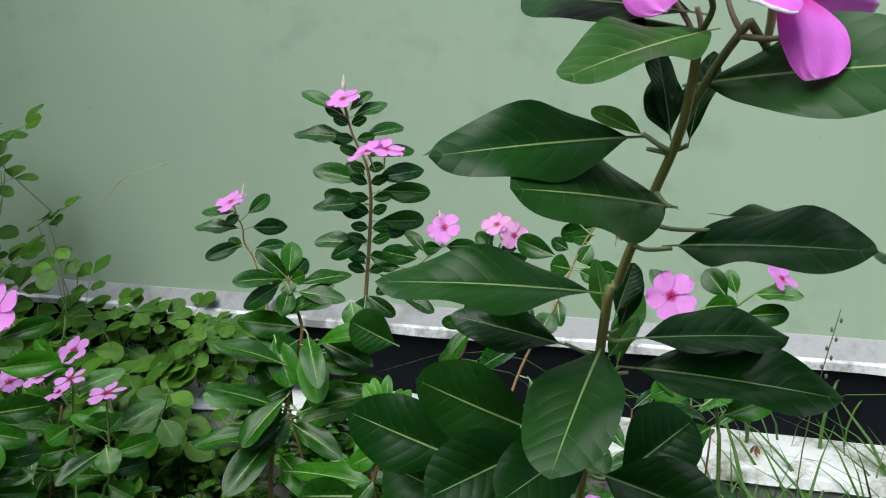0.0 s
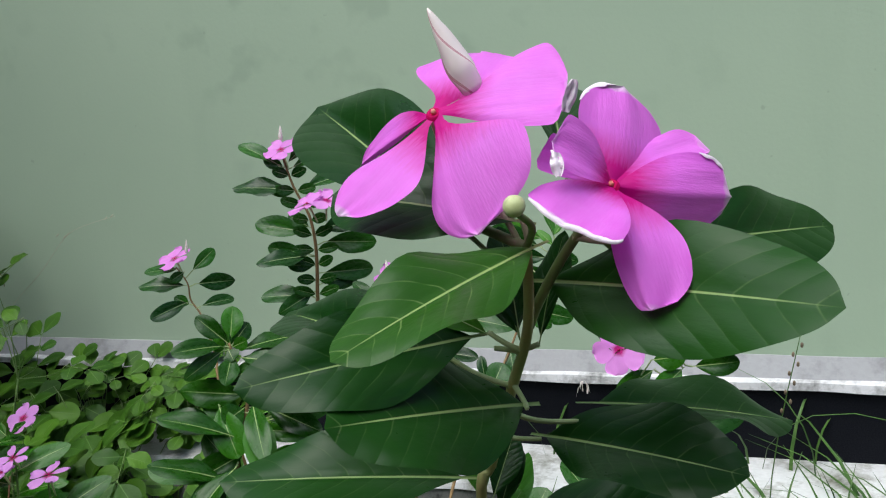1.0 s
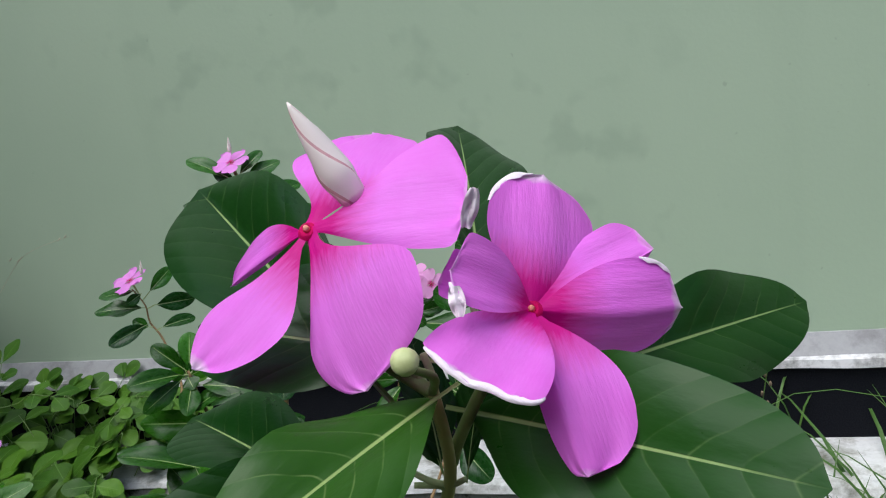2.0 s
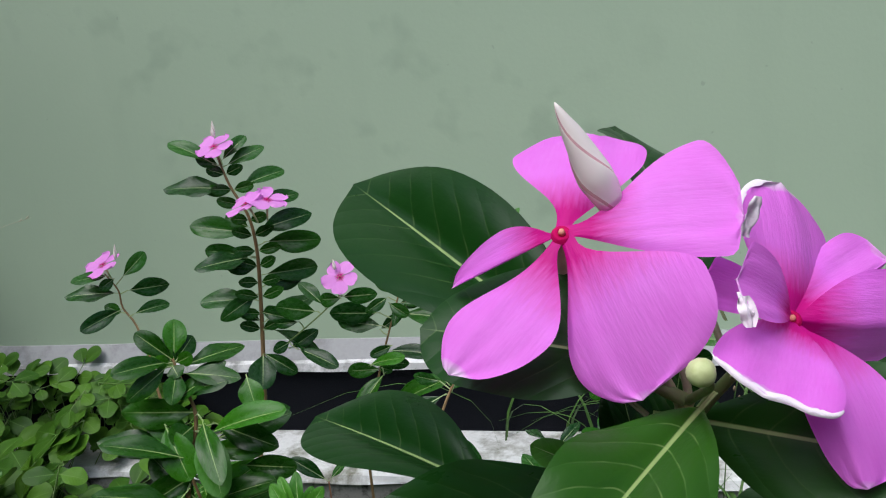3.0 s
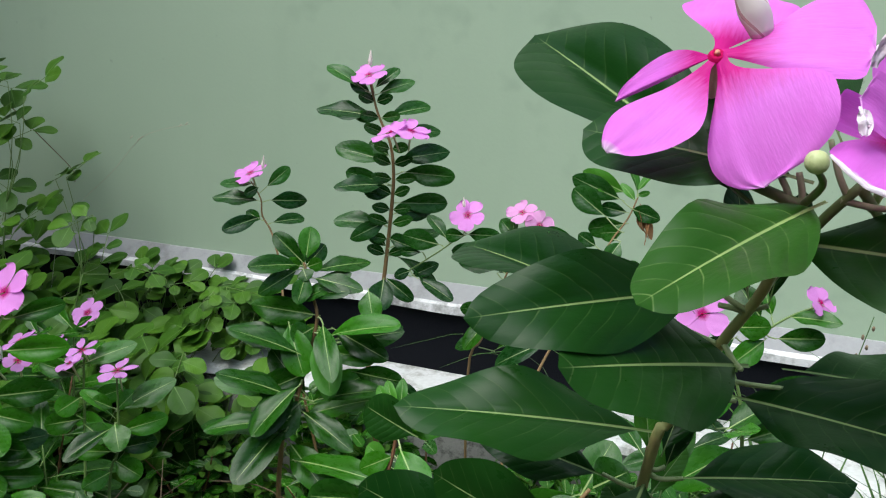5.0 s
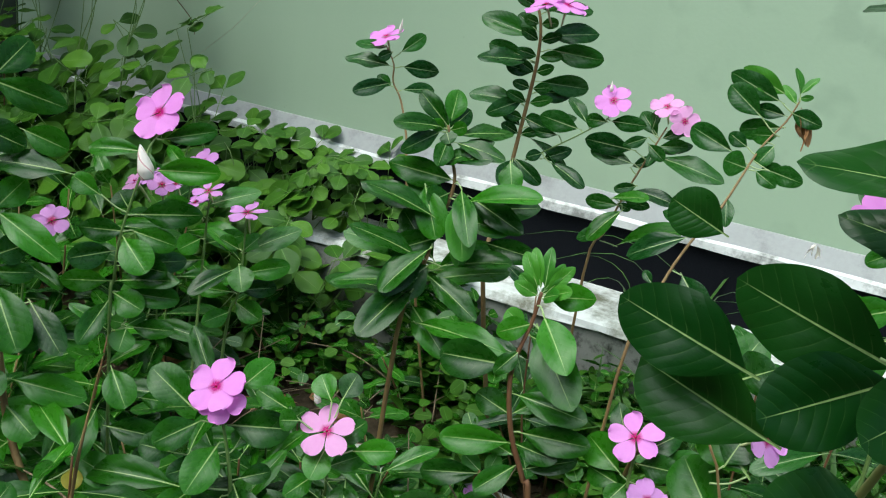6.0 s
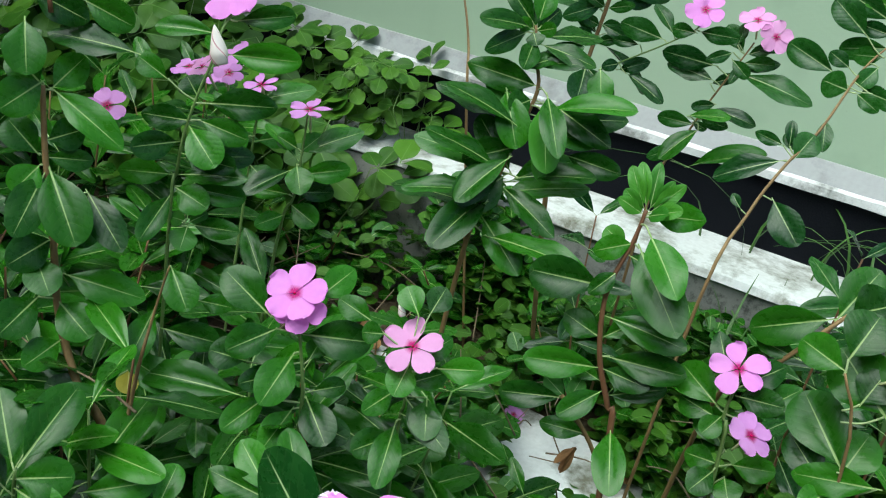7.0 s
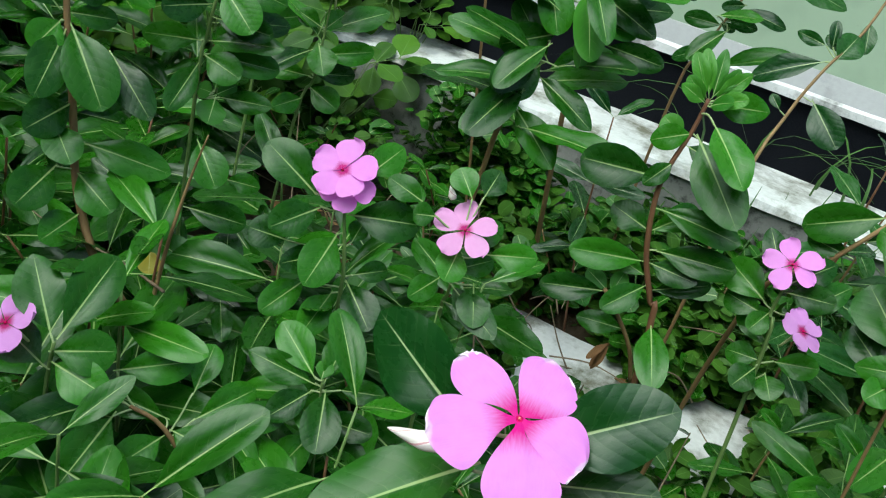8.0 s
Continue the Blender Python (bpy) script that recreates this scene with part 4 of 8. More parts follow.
flower(tall_plant, (-0.311, 1.2, 0.958), (-0.35, -0.3, 0.9), 0.0440, 0, PETAL_SMALL, 0)
flower(tall_plant, (-0.286, 1.2, 0.961), (0.25, -0.28, 0.92), 0.0440, 30, PETAL_SMALL, 0)
bud(tall_plant, (-0.356, 1.234, 1.032), (-0.355, 1.234, 1.05), 0.0028)
stem(tall_plant, [(-0.319, 1.235, 0.773), (-0.282, 1.225, 0.799), (-0.242, 1.22, 0.829), (-0.222, 1.217, 0.847), (-0.217, 1.215, 0.863)], 0.0009, 0.0007, STEM_GREEN)
flower(tall_plant, (-0.219, 1.216, 0.867), (0.05, -0.75, 0.6), 0.0385, 10, PETAL_SMALL, 0)
bud(tall_plant, (-0.224, 1.216, 0.876), (-0.225, 1.216, 0.888), 0.0022)
stem(tall_plant, [(-0.249, 1.221, 0.823), (-0.25, 1.221, 0.824), (-0.253, 1.221, 0.826)], 0.0008, 0.0007, PETIOLE, "petiole", 6)
leaf(tall_plant, (-0.251, 1.221, 0.826), (-0.305, 1.226, 0.832), 0.029, -80, 2, LEAF_DEEP)
stem(tall_plant, [(-0.241, 1.22, 0.829), (-0.242, 1.22, 0.83), (-0.244, 1.22, 0.833)], 0.0008, 0.0007, PETIOLE, "petiole", 6)
leaf(tall_plant, (-0.243, 1.22, 0.832), (-0.275, 1.23, 0.858), 0.018, -34, 2, LEAF_DEEP)
stem(tall_plant, [(-0.223, 1.217, 0.846), (-0.222, 1.217, 0.845), (-0.219, 1.217, 0.845)], 0.0008, 0.0007, PETIOLE, "petiole", 6)
leaf(tall_plant, (-0.221, 1.217, 0.844), (-0.175, 1.21, 0.848), 0.021, 84, 2, LEAF_DEEP)
leaf(tall_plant, (-0.295, 1.229, 0.788), (-0.312, 1.216, 0.781), 0.016, -72, 2, LEAF_DEEP)
stem(tall_plant, [(-0.274, 1.224, 0.805), (-0.275, 1.224, 0.809), (-0.278, 1.223, 0.814)], 0.0008, 0.0007, PETIOLE, "petiole", 6)
leaf(tall_plant, (-0.277, 1.223, 0.814), (-0.309, 1.225, 0.812), 0.014, -82, 2, LEAF_DEEP)
stem(tall_plant, [(-0.225, 1.217, 0.844), (-0.223, 1.217, 0.843), (-0.222, 1.217, 0.842)], 0.0008, 0.0007, PETIOLE, "petiole", 6)
leaf(tall_plant, (-0.22, 1.217, 0.842), (-0.248, 1.221, 0.84), 0.019, -83, 2, LEAF_DEEP)
stem(tall_plant, [(-0.297, 1.229, 0.788), (-0.292, 1.228, 0.783), (-0.285, 1.227, 0.779)], 0.0008, 0.0007, PETIOLE, "petiole", 6)
leaf(tall_plant, (-0.288, 1.228, 0.78), (-0.235, 1.217, 0.759), 0.024, 28, 2, LEAF_DEEP)
stem(tall_plant, [(-0.303, 1.231, 0.784), (-0.301, 1.23, 0.781), (-0.297, 1.231, 0.78)], 0.0008, 0.0007, PETIOLE, "petiole", 6)
leaf(tall_plant, (-0.298, 1.23, 0.779), (-0.269, 1.253, 0.794), 0.020, 71, 2, LEAF_DEEP)
own(tall_plant)

small_flowered_plant = plant("slim periwinkle with a single pink flower near the wall", (-0.419, 1.29, 0.3), group="periwinkles in the bed")
stem(small_flowered_plant, [(-0.419, 1.29, 0.3), (-0.465, 1.22, 0.692), (-0.486, 1.24, 0.755), (-0.51, 1.255, 0.805), (-0.528, 1.26, 0.827), (-0.53, 1.26, 0.85), (-0.545, 1.26, 0.872)], 0.0020, 0.0008, STEM_TAN)
stem(small_flowered_plant, [(-0.542, 1.26, 0.866), (-0.541, 1.261, 0.867), (-0.541, 1.26, 0.869)], 0.0008, 0.0007, PETIOLE, "petiole", 6)
leaf(small_flowered_plant, (-0.54, 1.262, 0.869), (-0.569, 1.224, 0.87), 0.020, -38, 2, LEAF_DEEP)
stem(small_flowered_plant, [(-0.534, 1.26, 0.855), (-0.531, 1.263, 0.859), (-0.526, 1.268, 0.865)], 0.0008, 0.0007, PETIOLE, "petiole", 6)
leaf(small_flowered_plant, (-0.527, 1.266, 0.864), (-0.508, 1.297, 0.889), 0.022, 69, 2, LEAF_DEEP)
stem(small_flowered_plant, [(-0.53, 1.26, 0.845), (-0.526, 1.262, 0.846), (-0.521, 1.267, 0.848)], 0.0008, 0.0007, PETIOLE, "petiole", 6)
leaf(small_flowered_plant, (-0.523, 1.265, 0.848), (-0.487, 1.306, 0.844), 0.027, 83, 2, LEAF_DEEP)
leaf(small_flowered_plant, (-0.529, 1.261, 0.846), (-0.593, 1.241, 0.847), 0.028, -39, 2, LEAF_DEEP)
leaf(small_flowered_plant, (-0.528, 1.259, 0.826), (-0.56, 1.213, 0.812), 0.024, -62, 2, LEAF_DEEP)
stem(small_flowered_plant, [(-0.519, 1.257, 0.816), (-0.518, 1.258, 0.817), (-0.515, 1.261, 0.818)], 0.0008, 0.0007, PETIOLE, "petiole", 6)
leaf(small_flowered_plant, (-0.517, 1.26, 0.818), (-0.485, 1.296, 0.82), 0.020, 48, 2, LEAF_DEEP)
stem(small_flowered_plant, [(-0.524, 1.259, 0.822), (-0.525, 1.258, 0.821), (-0.528, 1.257, 0.822)], 0.0008, 0.0007, PETIOLE, "petiole", 6)
leaf(small_flowered_plant, (-0.527, 1.257, 0.821), (-0.549, 1.254, 0.832), 0.019, -70, 2, LEAF_DEEP)
stem(small_flowered_plant, [(-0.538, 1.26, 0.861), (-0.536, 1.262, 0.863), (-0.535, 1.262, 0.865)], 0.0008, 0.0007, PETIOLE, "petiole", 6)
leaf(small_flowered_plant, (-0.534, 1.263, 0.865), (-0.546, 1.246, 0.856), 0.016, -73, 2, LEAF_DEEP)
flower(small_flowered_plant, (-0.545, 1.26, 0.883), (-0.15, -0.42, 0.9), 0.0440, 15, PETAL_SMALL, 0)
bud(small_flowered_plant, (-0.526, 1.26, 0.891), (-0.524, 1.26, 0.909), 0.0024)
own(small_flowered_plant)

leafy_plant = plant("leafy periwinkle with a rosette of long glossy leaves and no flowers", (-0.356, 1, 0.255), group="periwinkles in the bed")
stem(leafy_plant, [(-0.356, 1, 0.255), (-0.342, 1, 0.615), (-0.329, 1.01, 0.683), (-0.325, 1.03, 0.733), (-0.318, 1.04, 0.778), (-0.329, 1.045, 0.807), (-0.336, 1.045, 0.835)], 0.003, 0.0014, STEM_TAN)
leaf(leafy_plant, (-0.336, 1.045, 0.834), (-0.37, 1.042, 0.863), 0.023, -64, 2)
leaf(leafy_plant, (-0.335, 1.046, 0.835), (-0.339, 1.064, 0.869), 0.026, 19, 2)
stem(leafy_plant, [(-0.335, 1.045, 0.831), (-0.334, 1.046, 0.832), (-0.332, 1.048, 0.834)], 0.0008, 0.0007, PETIOLE, "petiole", 6)
leaf(leafy_plant, (-0.333, 1.047, 0.833), (-0.323, 1.066, 0.851), 0.022, 59, 2)
stem(leafy_plant, [(-0.335, 1.045, 0.831), (-0.336, 1.044, 0.831), (-0.34, 1.041, 0.832)], 0.0008, 0.0007, PETIOLE, "petiole", 6)
leaf(leafy_plant, (-0.338, 1.044, 0.832), (-0.375, 0.999, 0.835), 0.025, -46, 2)
stem(leafy_plant, [(-0.335, 1.045, 0.829), (-0.337, 1.043, 0.828), (-0.341, 1.04, 0.828)], 0.0008, 0.0007, PETIOLE, "petiole", 6)
leaf(leafy_plant, (-0.34, 1.042, 0.829), (-0.365, 1.002, 0.808), 0.022, -67, 2)
stem(leafy_plant, [(-0.333, 1.045, 0.823), (-0.332, 1.046, 0.824), (-0.328, 1.05, 0.826)], 0.0008, 0.0007, PETIOLE, "petiole", 6)
leaf(leafy_plant, (-0.33, 1.047, 0.825), (-0.284, 1.095, 0.828), 0.028, 26, 2)
stem(leafy_plant, [(-0.332, 1.045, 0.818), (-0.331, 1.046, 0.819), (-0.327, 1.047, 0.819)], 0.0008, 0.0007, PETIOLE, "petiole", 6)
leaf(leafy_plant, (-0.33, 1.047, 0.819), (-0.272, 1.055, 0.809), 0.025, 40, 2)
leaf(leafy_plant, (-0.334, 1.045, 0.823), (-0.33, 1.02, 0.797), 0.024, -25, 2)
stem(leafy_plant, [(-0.318, 1.04, 0.779), (-0.317, 1.041, 0.78), (-0.318, 1.042, 0.781)], 0.0008, 0.0007, PETIOLE, "petiole", 6)
leaf(leafy_plant, (-0.315, 1.042, 0.781), (-0.389, 1.027, 0.787), 0.034, -73, 2)
stem(leafy_plant, [(-0.324, 1.031, 0.74), (-0.328, 1.029, 0.742), (-0.337, 1.027, 0.747)], 0.0008, 0.0007, PETIOLE, "petiole", 6)
leaf(leafy_plant, (-0.333, 1.027, 0.746), (-0.411, 1.011, 0.761), 0.034, -35, 2)
leaf(leafy_plant, (-0.320, 1.037, 0.769), (-0.334, 1.016, 0.759), 0.030, -64, 2)
stem(leafy_plant, [(-0.321, 1.035, 0.755), (-0.314, 1.039, 0.754), (-0.303, 1.045, 0.756)], 0.0008, 0.0007, PETIOLE, "petiole", 6)
leaf(leafy_plant, (-0.306, 1.042, 0.755), (-0.248, 1.101, 0.76), 0.035, 63, 2)
stem(leafy_plant, [(-0.319, 1.037, 0.766), (-0.312, 1.041, 0.766), (-0.301, 1.045, 0.768)], 0.0008, 0.0007, PETIOLE, "petiole", 6)
leaf(leafy_plant, (-0.304, 1.045, 0.769), (-0.235, 1.041, 0.745), 0.032, 62, 2)
stem(leafy_plant, [(-0.319, 1.038, 0.768), (-0.315, 1.04, 0.768), (-0.309, 1.04, 0.767)], 0.0008, 0.0007, PETIOLE, "petiole", 6)
leaf(leafy_plant, (-0.311, 1.042, 0.769), (-0.276, 0.992, 0.716), 0.036, 6, 2, LEAF_YOUNG)
stem(leafy_plant, [(-0.328, 1.015, 0.694), (-0.331, 1.014, 0.696), (-0.338, 1.012, 0.699)], 0.0008, 0.0007, PETIOLE, "petiole", 6)
leaf(leafy_plant, (-0.334, 1.013, 0.699), (-0.416, 0.994, 0.709), 0.036, -35, 2)
stem(leafy_plant, [(-0.329, 1.013, 0.689), (-0.322, 1.017, 0.688), (-0.312, 1.024, 0.69)], 0.0008, 0.0007, PETIOLE, "petiole", 6)
leaf(leafy_plant, (-0.315, 1.021, 0.69), (-0.26, 1.077, 0.689), 0.033, 46, 2)
stem(leafy_plant, [(-0.327, 1.02, 0.708), (-0.328, 1.02, 0.709), (-0.331, 1.016, 0.709)], 0.0008, 0.0007, PETIOLE, "petiole", 6)
leaf(leafy_plant, (-0.33, 1.019, 0.711), (-0.345, 0.955, 0.674), 0.037, -47, 2)
leaf(leafy_plant, (-0.33, 1.01, 0.677), (-0.347, 0.926, 0.635), 0.040, -19, 2)
leaf(leafy_plant, (-0.335, 1.006, 0.658), (-0.425, 0.981, 0.657), 0.039, -13, 2)
stem(leafy_plant, [(-0.329, 1.012, 0.688), (-0.324, 1.015, 0.687), (-0.318, 1.02, 0.689)], 0.0008, 0.0007, PETIOLE, "petiole", 6)
leaf(leafy_plant, (-0.320, 1.017, 0.688), (-0.275, 1.081, 0.710), 0.032, 40, 2)
stem(leafy_plant, [(-0.329, 1.01, 0.684), (-0.327, 1.012, 0.684), (-0.322, 1.013, 0.684)], 0.0008, 0.0007, PETIOLE, "petiole", 6)
leaf(leafy_plant, (-0.325, 1.014, 0.685), (-0.256, 1.003, 0.655), 0.030, 39, 2)
stem(leafy_plant, [(-0.323, 1.033, 0.745), (-0.319, 1.035, 0.744), (-0.312, 1.037, 0.745)], 0.0008, 0.0007, PETIOLE, "petiole", 6)
leaf(leafy_plant, (-0.314, 1.037, 0.745), (-0.252, 1.047, 0.740), 0.025, 59, 2)
stem(leafy_plant, [(-0.324, 1.031, 0.739), (-0.322, 1.032, 0.739), (-0.322, 1.034, 0.741)], 0.0008, 0.0007, PETIOLE, "petiole", 6)
leaf(leafy_plant, (-0.319, 1.033, 0.739), (-0.374, 1.043, 0.788), 0.035, -50, 2)
leaf(leafy_plant, (-0.335, 1.006, 0.652), (-0.275, 0.985, 0.613), 0.037, 40, 2)
leaf(leafy_plant, (-0.336, 1.044, 0.828), (-0.349, 1.052, 0.853), 0.016, -28, 2)
leaf(leafy_plant, (-0.334, 1.045, 0.828), (-0.332, 1.061, 0.849), 0.015, 39, 2)
stem(leafy_plant, [(-0.335, 1.045, 0.828), (-0.336, 1.044, 0.828), (-0.337, 1.043, 0.828)], 0.0008, 0.0007, PETIOLE, "petiole", 6)
leaf(leafy_plant, (-0.337, 1.044, 0.829), (-0.328, 1.038, 0.818), 0.021, 33, 2)
leaf(leafy_plant, (-0.334, 1.046, 0.83), (-0.317, 1.05, 0.837), 0.017, 84, 2)
stem(leafy_plant, [(-0.335, 1.045, 0.83), (-0.336, 1.044, 0.83), (-0.339, 1.043, 0.831)], 0.0008, 0.0007, PETIOLE, "petiole", 6)
leaf(leafy_plant, (-0.338, 1.043, 0.83), (-0.349, 1.032, 0.839), 0.017, -86, 2)
stem(leafy_plant, [(-0.322, 1.034, 0.749), (-0.313, 1.037, 0.749), (-0.301, 1.042, 0.753)], 0.0008, 0.0007, PETIOLE, "petiole", 6)
leaf(leafy_plant, (-0.305, 1.04, 0.752), (-0.234, 1.076, 0.765), 0.033, 59, 2)
stem(leafy_plant, [(-0.32, 1.037, 0.764), (-0.315, 1.038, 0.763), (-0.31, 1.039, 0.761)], 0.0008, 0.0007, PETIOLE, "petiole", 6)
leaf(leafy_plant, (-0.311, 1.040, 0.764), (-0.287, 1.006, 0.703), 0.030, -23, 2, LEAF_YOUNG)
leaf(leafy_plant, (-0.271, 1.064, 0.811), (-0.257, 1.049, 0.781), 0.028, 28, 2)
leaf(leafy_plant, (-0.279, 1.043, 0.725), (-0.219, 1.042, 0.724), 0.028, 71, 2)
stem(leafy_plant, [(-0.331, 1.009, 0.677), (-0.327, 1.01, 0.677), (-0.32, 1.014, 0.678)], 0.0008, 0.0007, PETIOLE, "petiole", 6)
leaf(leafy_plant, (-0.323, 1.011, 0.677), (-0.247, 1.055, 0.694), 0.037, 28, 2)
stem(leafy_plant, [(-0.328, 1.016, 0.697), (-0.325, 1.017, 0.696), (-0.323, 1.017, 0.696)], 0.0008, 0.0007, PETIOLE, "petiole", 6)
leaf(leafy_plant, (-0.321, 1.018, 0.697), (-0.349, 0.977, 0.660), 0.041, -53, 2)
stem(leafy_plant, [(-0.32, 1.037, 0.763), (-0.333, 1.032, 0.767), (-0.345, 1.027, 0.774)], 0.0008, 0.0007, PETIOLE, "petiole", 6)
leaf(leafy_plant, (-0.346, 1.028, 0.776), (-0.314, 1.006, 0.726), 0.037, 31, 2)
stem(leafy_plant, [(-0.326, 1.044, 0.8), (-0.329, 1.042, 0.799), (-0.33, 1.042, 0.8)], 0.0008, 0.0007, PETIOLE, "petiole", 6)
leaf(leafy_plant, (-0.332, 1.041, 0.799), (-0.281, 1.046, 0.81), 0.022, 41, 2)
leaf(leafy_plant, (-0.33, 1.044, 0.805), (-0.292, 1.068, 0.823), 0.020, 58, 2)
stem(leafy_plant, [(-0.328, 1.015, 0.696), (-0.323, 1.017, 0.695), (-0.319, 1.02, 0.698)], 0.0008, 0.0007, PETIOLE, "petiole", 6)
leaf(leafy_plant, (-0.317, 1.020, 0.696), (-0.367, 1.029, 0.740), 0.035, -53, 2)
stem(leafy_plant, [(-0.326, 1.026, 0.723), (-0.322, 1.028, 0.723), (-0.32, 1.028, 0.723)], 0.0008, 0.0007, PETIOLE, "petiole", 6)
leaf(leafy_plant, (-0.318, 1.029, 0.724), (-0.362, 0.996, 0.703), 0.034, -68, 2)
stem(leafy_plant, [(-0.324, 1.032, 0.742), (-0.320, 1.023, 0.745), (-0.321, 1.011, 0.747)], 0.0009, 0.0008, PETIOLE, "petiole", 6)
leaf(leafy_plant, (-0.317, 1.013, 0.745), (-0.387, 0.980, 0.772), 0.028, 0, 2, face=(0, -0.55, 1))
stem(leafy_plant, [(-0.328, 1.016, 0.698), (-0.325, 1.007, 0.703), (-0.326, 0.996, 0.707)], 0.0009, 0.0008, PETIOLE, "petiole", 6)
leaf(leafy_plant, (-0.322, 0.998, 0.705), (-0.390, 0.960, 0.731), 0.030, 0, 2, face=(0, -0.55, 1))
stem(leafy_plant, [(-0.327, 1.022, 0.713), (-0.321, 1.014, 0.718), (-0.318, 1.002, 0.716)], 0.0009, 0.0008, PETIOLE, "petiole", 6)
leaf(leafy_plant, (-0.316, 1.006, 0.719), (-0.340, 0.950, 0.677), 0.033, 0, 2, face=(0, -0.55, 1))
stem(leafy_plant, [(-0.331, 1.008, 0.673), (-0.327, 0.999, 0.675), (-0.325, 0.987, 0.671)], 0.0009, 0.0008, PETIOLE, "petiole", 6)
leaf(leafy_plant, (-0.323, 0.990, 0.674), (-0.358, 0.940, 0.633), 0.032, 0, 2, face=(0, -0.55, 1))
stem(leafy_plant, [(-0.328, 1.016, 0.697), (-0.318, 1.012, 0.699), (-0.305, 1.010, 0.699)], 0.0009, 0.0008, PETIOLE, "petiole", 6)
leaf(leafy_plant, (-0.309, 1.009, 0.698), (-0.237, 1.030, 0.714), 0.029, 0, 2, face=(0, -0.55, 1))
stem(leafy_plant, [(-0.320, 1.037, 0.763), (-0.312, 1.031, 0.765), (-0.298, 1.026, 0.765)], 0.0009, 0.0008, PETIOLE, "petiole", 6)
leaf(leafy_plant, (-0.303, 1.026, 0.763), (-0.216, 1.030, 0.786), 0.032, 0, 2, face=(0, -0.55, 1))
stem(leafy_plant, [(-0.318, 1.040, 0.778), (-0.311, 1.033, 0.782), (-0.301, 1.023, 0.779)], 0.0009, 0.0008, PETIOLE, "petiole", 6)
leaf(leafy_plant, (-0.304, 1.026, 0.782), (-0.261, 0.970, 0.740), 0.027, 0, 2, face=(0, -0.55, 1))
stem(leafy_plant, [(-0.330, 1.010, 0.680), (-0.327, 1.000, 0.683), (-0.329, 0.988, 0.681)], 0.0009, 0.0008, PETIOLE, "petiole", 6)
leaf(leafy_plant, (-0.324, 0.990, 0.682), (-0.398, 0.950, 0.671), 0.025, 0, 2, face=(0, -0.55, 1))
stem(leafy_plant, [(-0.337, 1.004, 0.639), (-0.330, 0.997, 0.640), (-0.315, 0.990, 0.638)], 0.0009, 0.0008, PETIOLE, "petiole", 6)
leaf(leafy_plant, (-0.322, 0.991, 0.638), (-0.205, 0.970, 0.646), 0.032, 0, 2, face=(0, -0.55, 1))
stem(leafy_plant, [(-0.325, 1.043, 0.797), (-0.330, 1.037, 0.798), (-0.333, 1.031, 0.796)], 0.0009, 0.0008, PETIOLE, "petiole", 6)
leaf(leafy_plant, (-0.335, 1.030, 0.795), (-0.305, 1.050, 0.811), 0.026, 0, 2, face=(0, -0.55, 1))
own(leafy_plant)

red_stemmed_plant = plant("young periwinkle with a reddish stem and a light green tip", (-0.101, 0.89, 0.255), group="periwinkles in the bed")
stem(red_stemmed_plant, [(-0.101, 0.89, 0.255), (-0.133, 0.885, 0.551), (-0.142, 0.885, 0.58), (-0.159, 0.885, 0.617), (-0.168, 0.885, 0.656), (-0.17, 0.89, 0.684), (-0.164, 0.9, 0.719), (-0.162, 0.905, 0.746)], 0.003, 0.0016, STEM_WOODY)
leaf(red_stemmed_plant, (-0.162, 0.905, 0.746), (-0.178, 0.918, 0.778), 0.013, -40, 2, LEAF_YOUNG)
leaf(red_stemmed_plant, (-0.161, 0.905, 0.746), (-0.149, 0.915, 0.772), 0.011, 57, 2, LEAF_YOUNG)
leaf(red_stemmed_plant, (-0.163, 0.904, 0.743), (-0.182, 0.902, 0.758), 0.013, -72, 2, LEAF_YOUNG)
stem(red_stemmed_plant, [(-0.162, 0.904, 0.742), (-0.16, 0.905, 0.743), (-0.157, 0.906, 0.744)], 0.0008, 0.0007, PETIOLE, "petiole", 6)
leaf(red_stemmed_plant, (-0.159, 0.905, 0.743), (-0.118, 0.917, 0.749), 0.027, 70, 2)
leaf(red_stemmed_plant, (-0.160, 0.904, 0.741), (-0.143, 0.894, 0.752), 0.017, 53, 2, LEAF_YOUNG)
leaf(red_stemmed_plant, (-0.167, 0.898, 0.713), (-0.188, 0.9, 0.723), 0.020, -64, 2, LEAF_YOUNG)
stem(red_stemmed_plant, [(-0.164, 0.9, 0.718), (-0.162, 0.9, 0.718), (-0.158, 0.899, 0.716)], 0.0008, 0.0007, PETIOLE, "petiole", 6)
leaf(red_stemmed_plant, (-0.16, 0.901, 0.719), (-0.104, 0.861, 0.673), 0.042, 45, 2)
stem(red_stemmed_plant, [(-0.17, 0.889, 0.679), (-0.171, 0.889, 0.679), (-0.175, 0.888, 0.679)], 0.0008, 0.0007, PETIOLE, "petiole", 6)
leaf(red_stemmed_plant, (-0.172, 0.889, 0.68), (-0.234, 0.878, 0.675), 0.039, -66, 2)
leaf(red_stemmed_plant, (-0.166, 0.886, 0.657), (-0.097, 0.886, 0.654), 0.029, 47, 2)
leaf(red_stemmed_plant, (-0.163, 0.885, 0.637), (-0.199, 0.89, 0.644), 0.028, -60, 2)
leaf(red_stemmed_plant, (-0.156, 0.885, 0.612), (-0.216, 0.861, 0.607), 0.029, -60, 2)
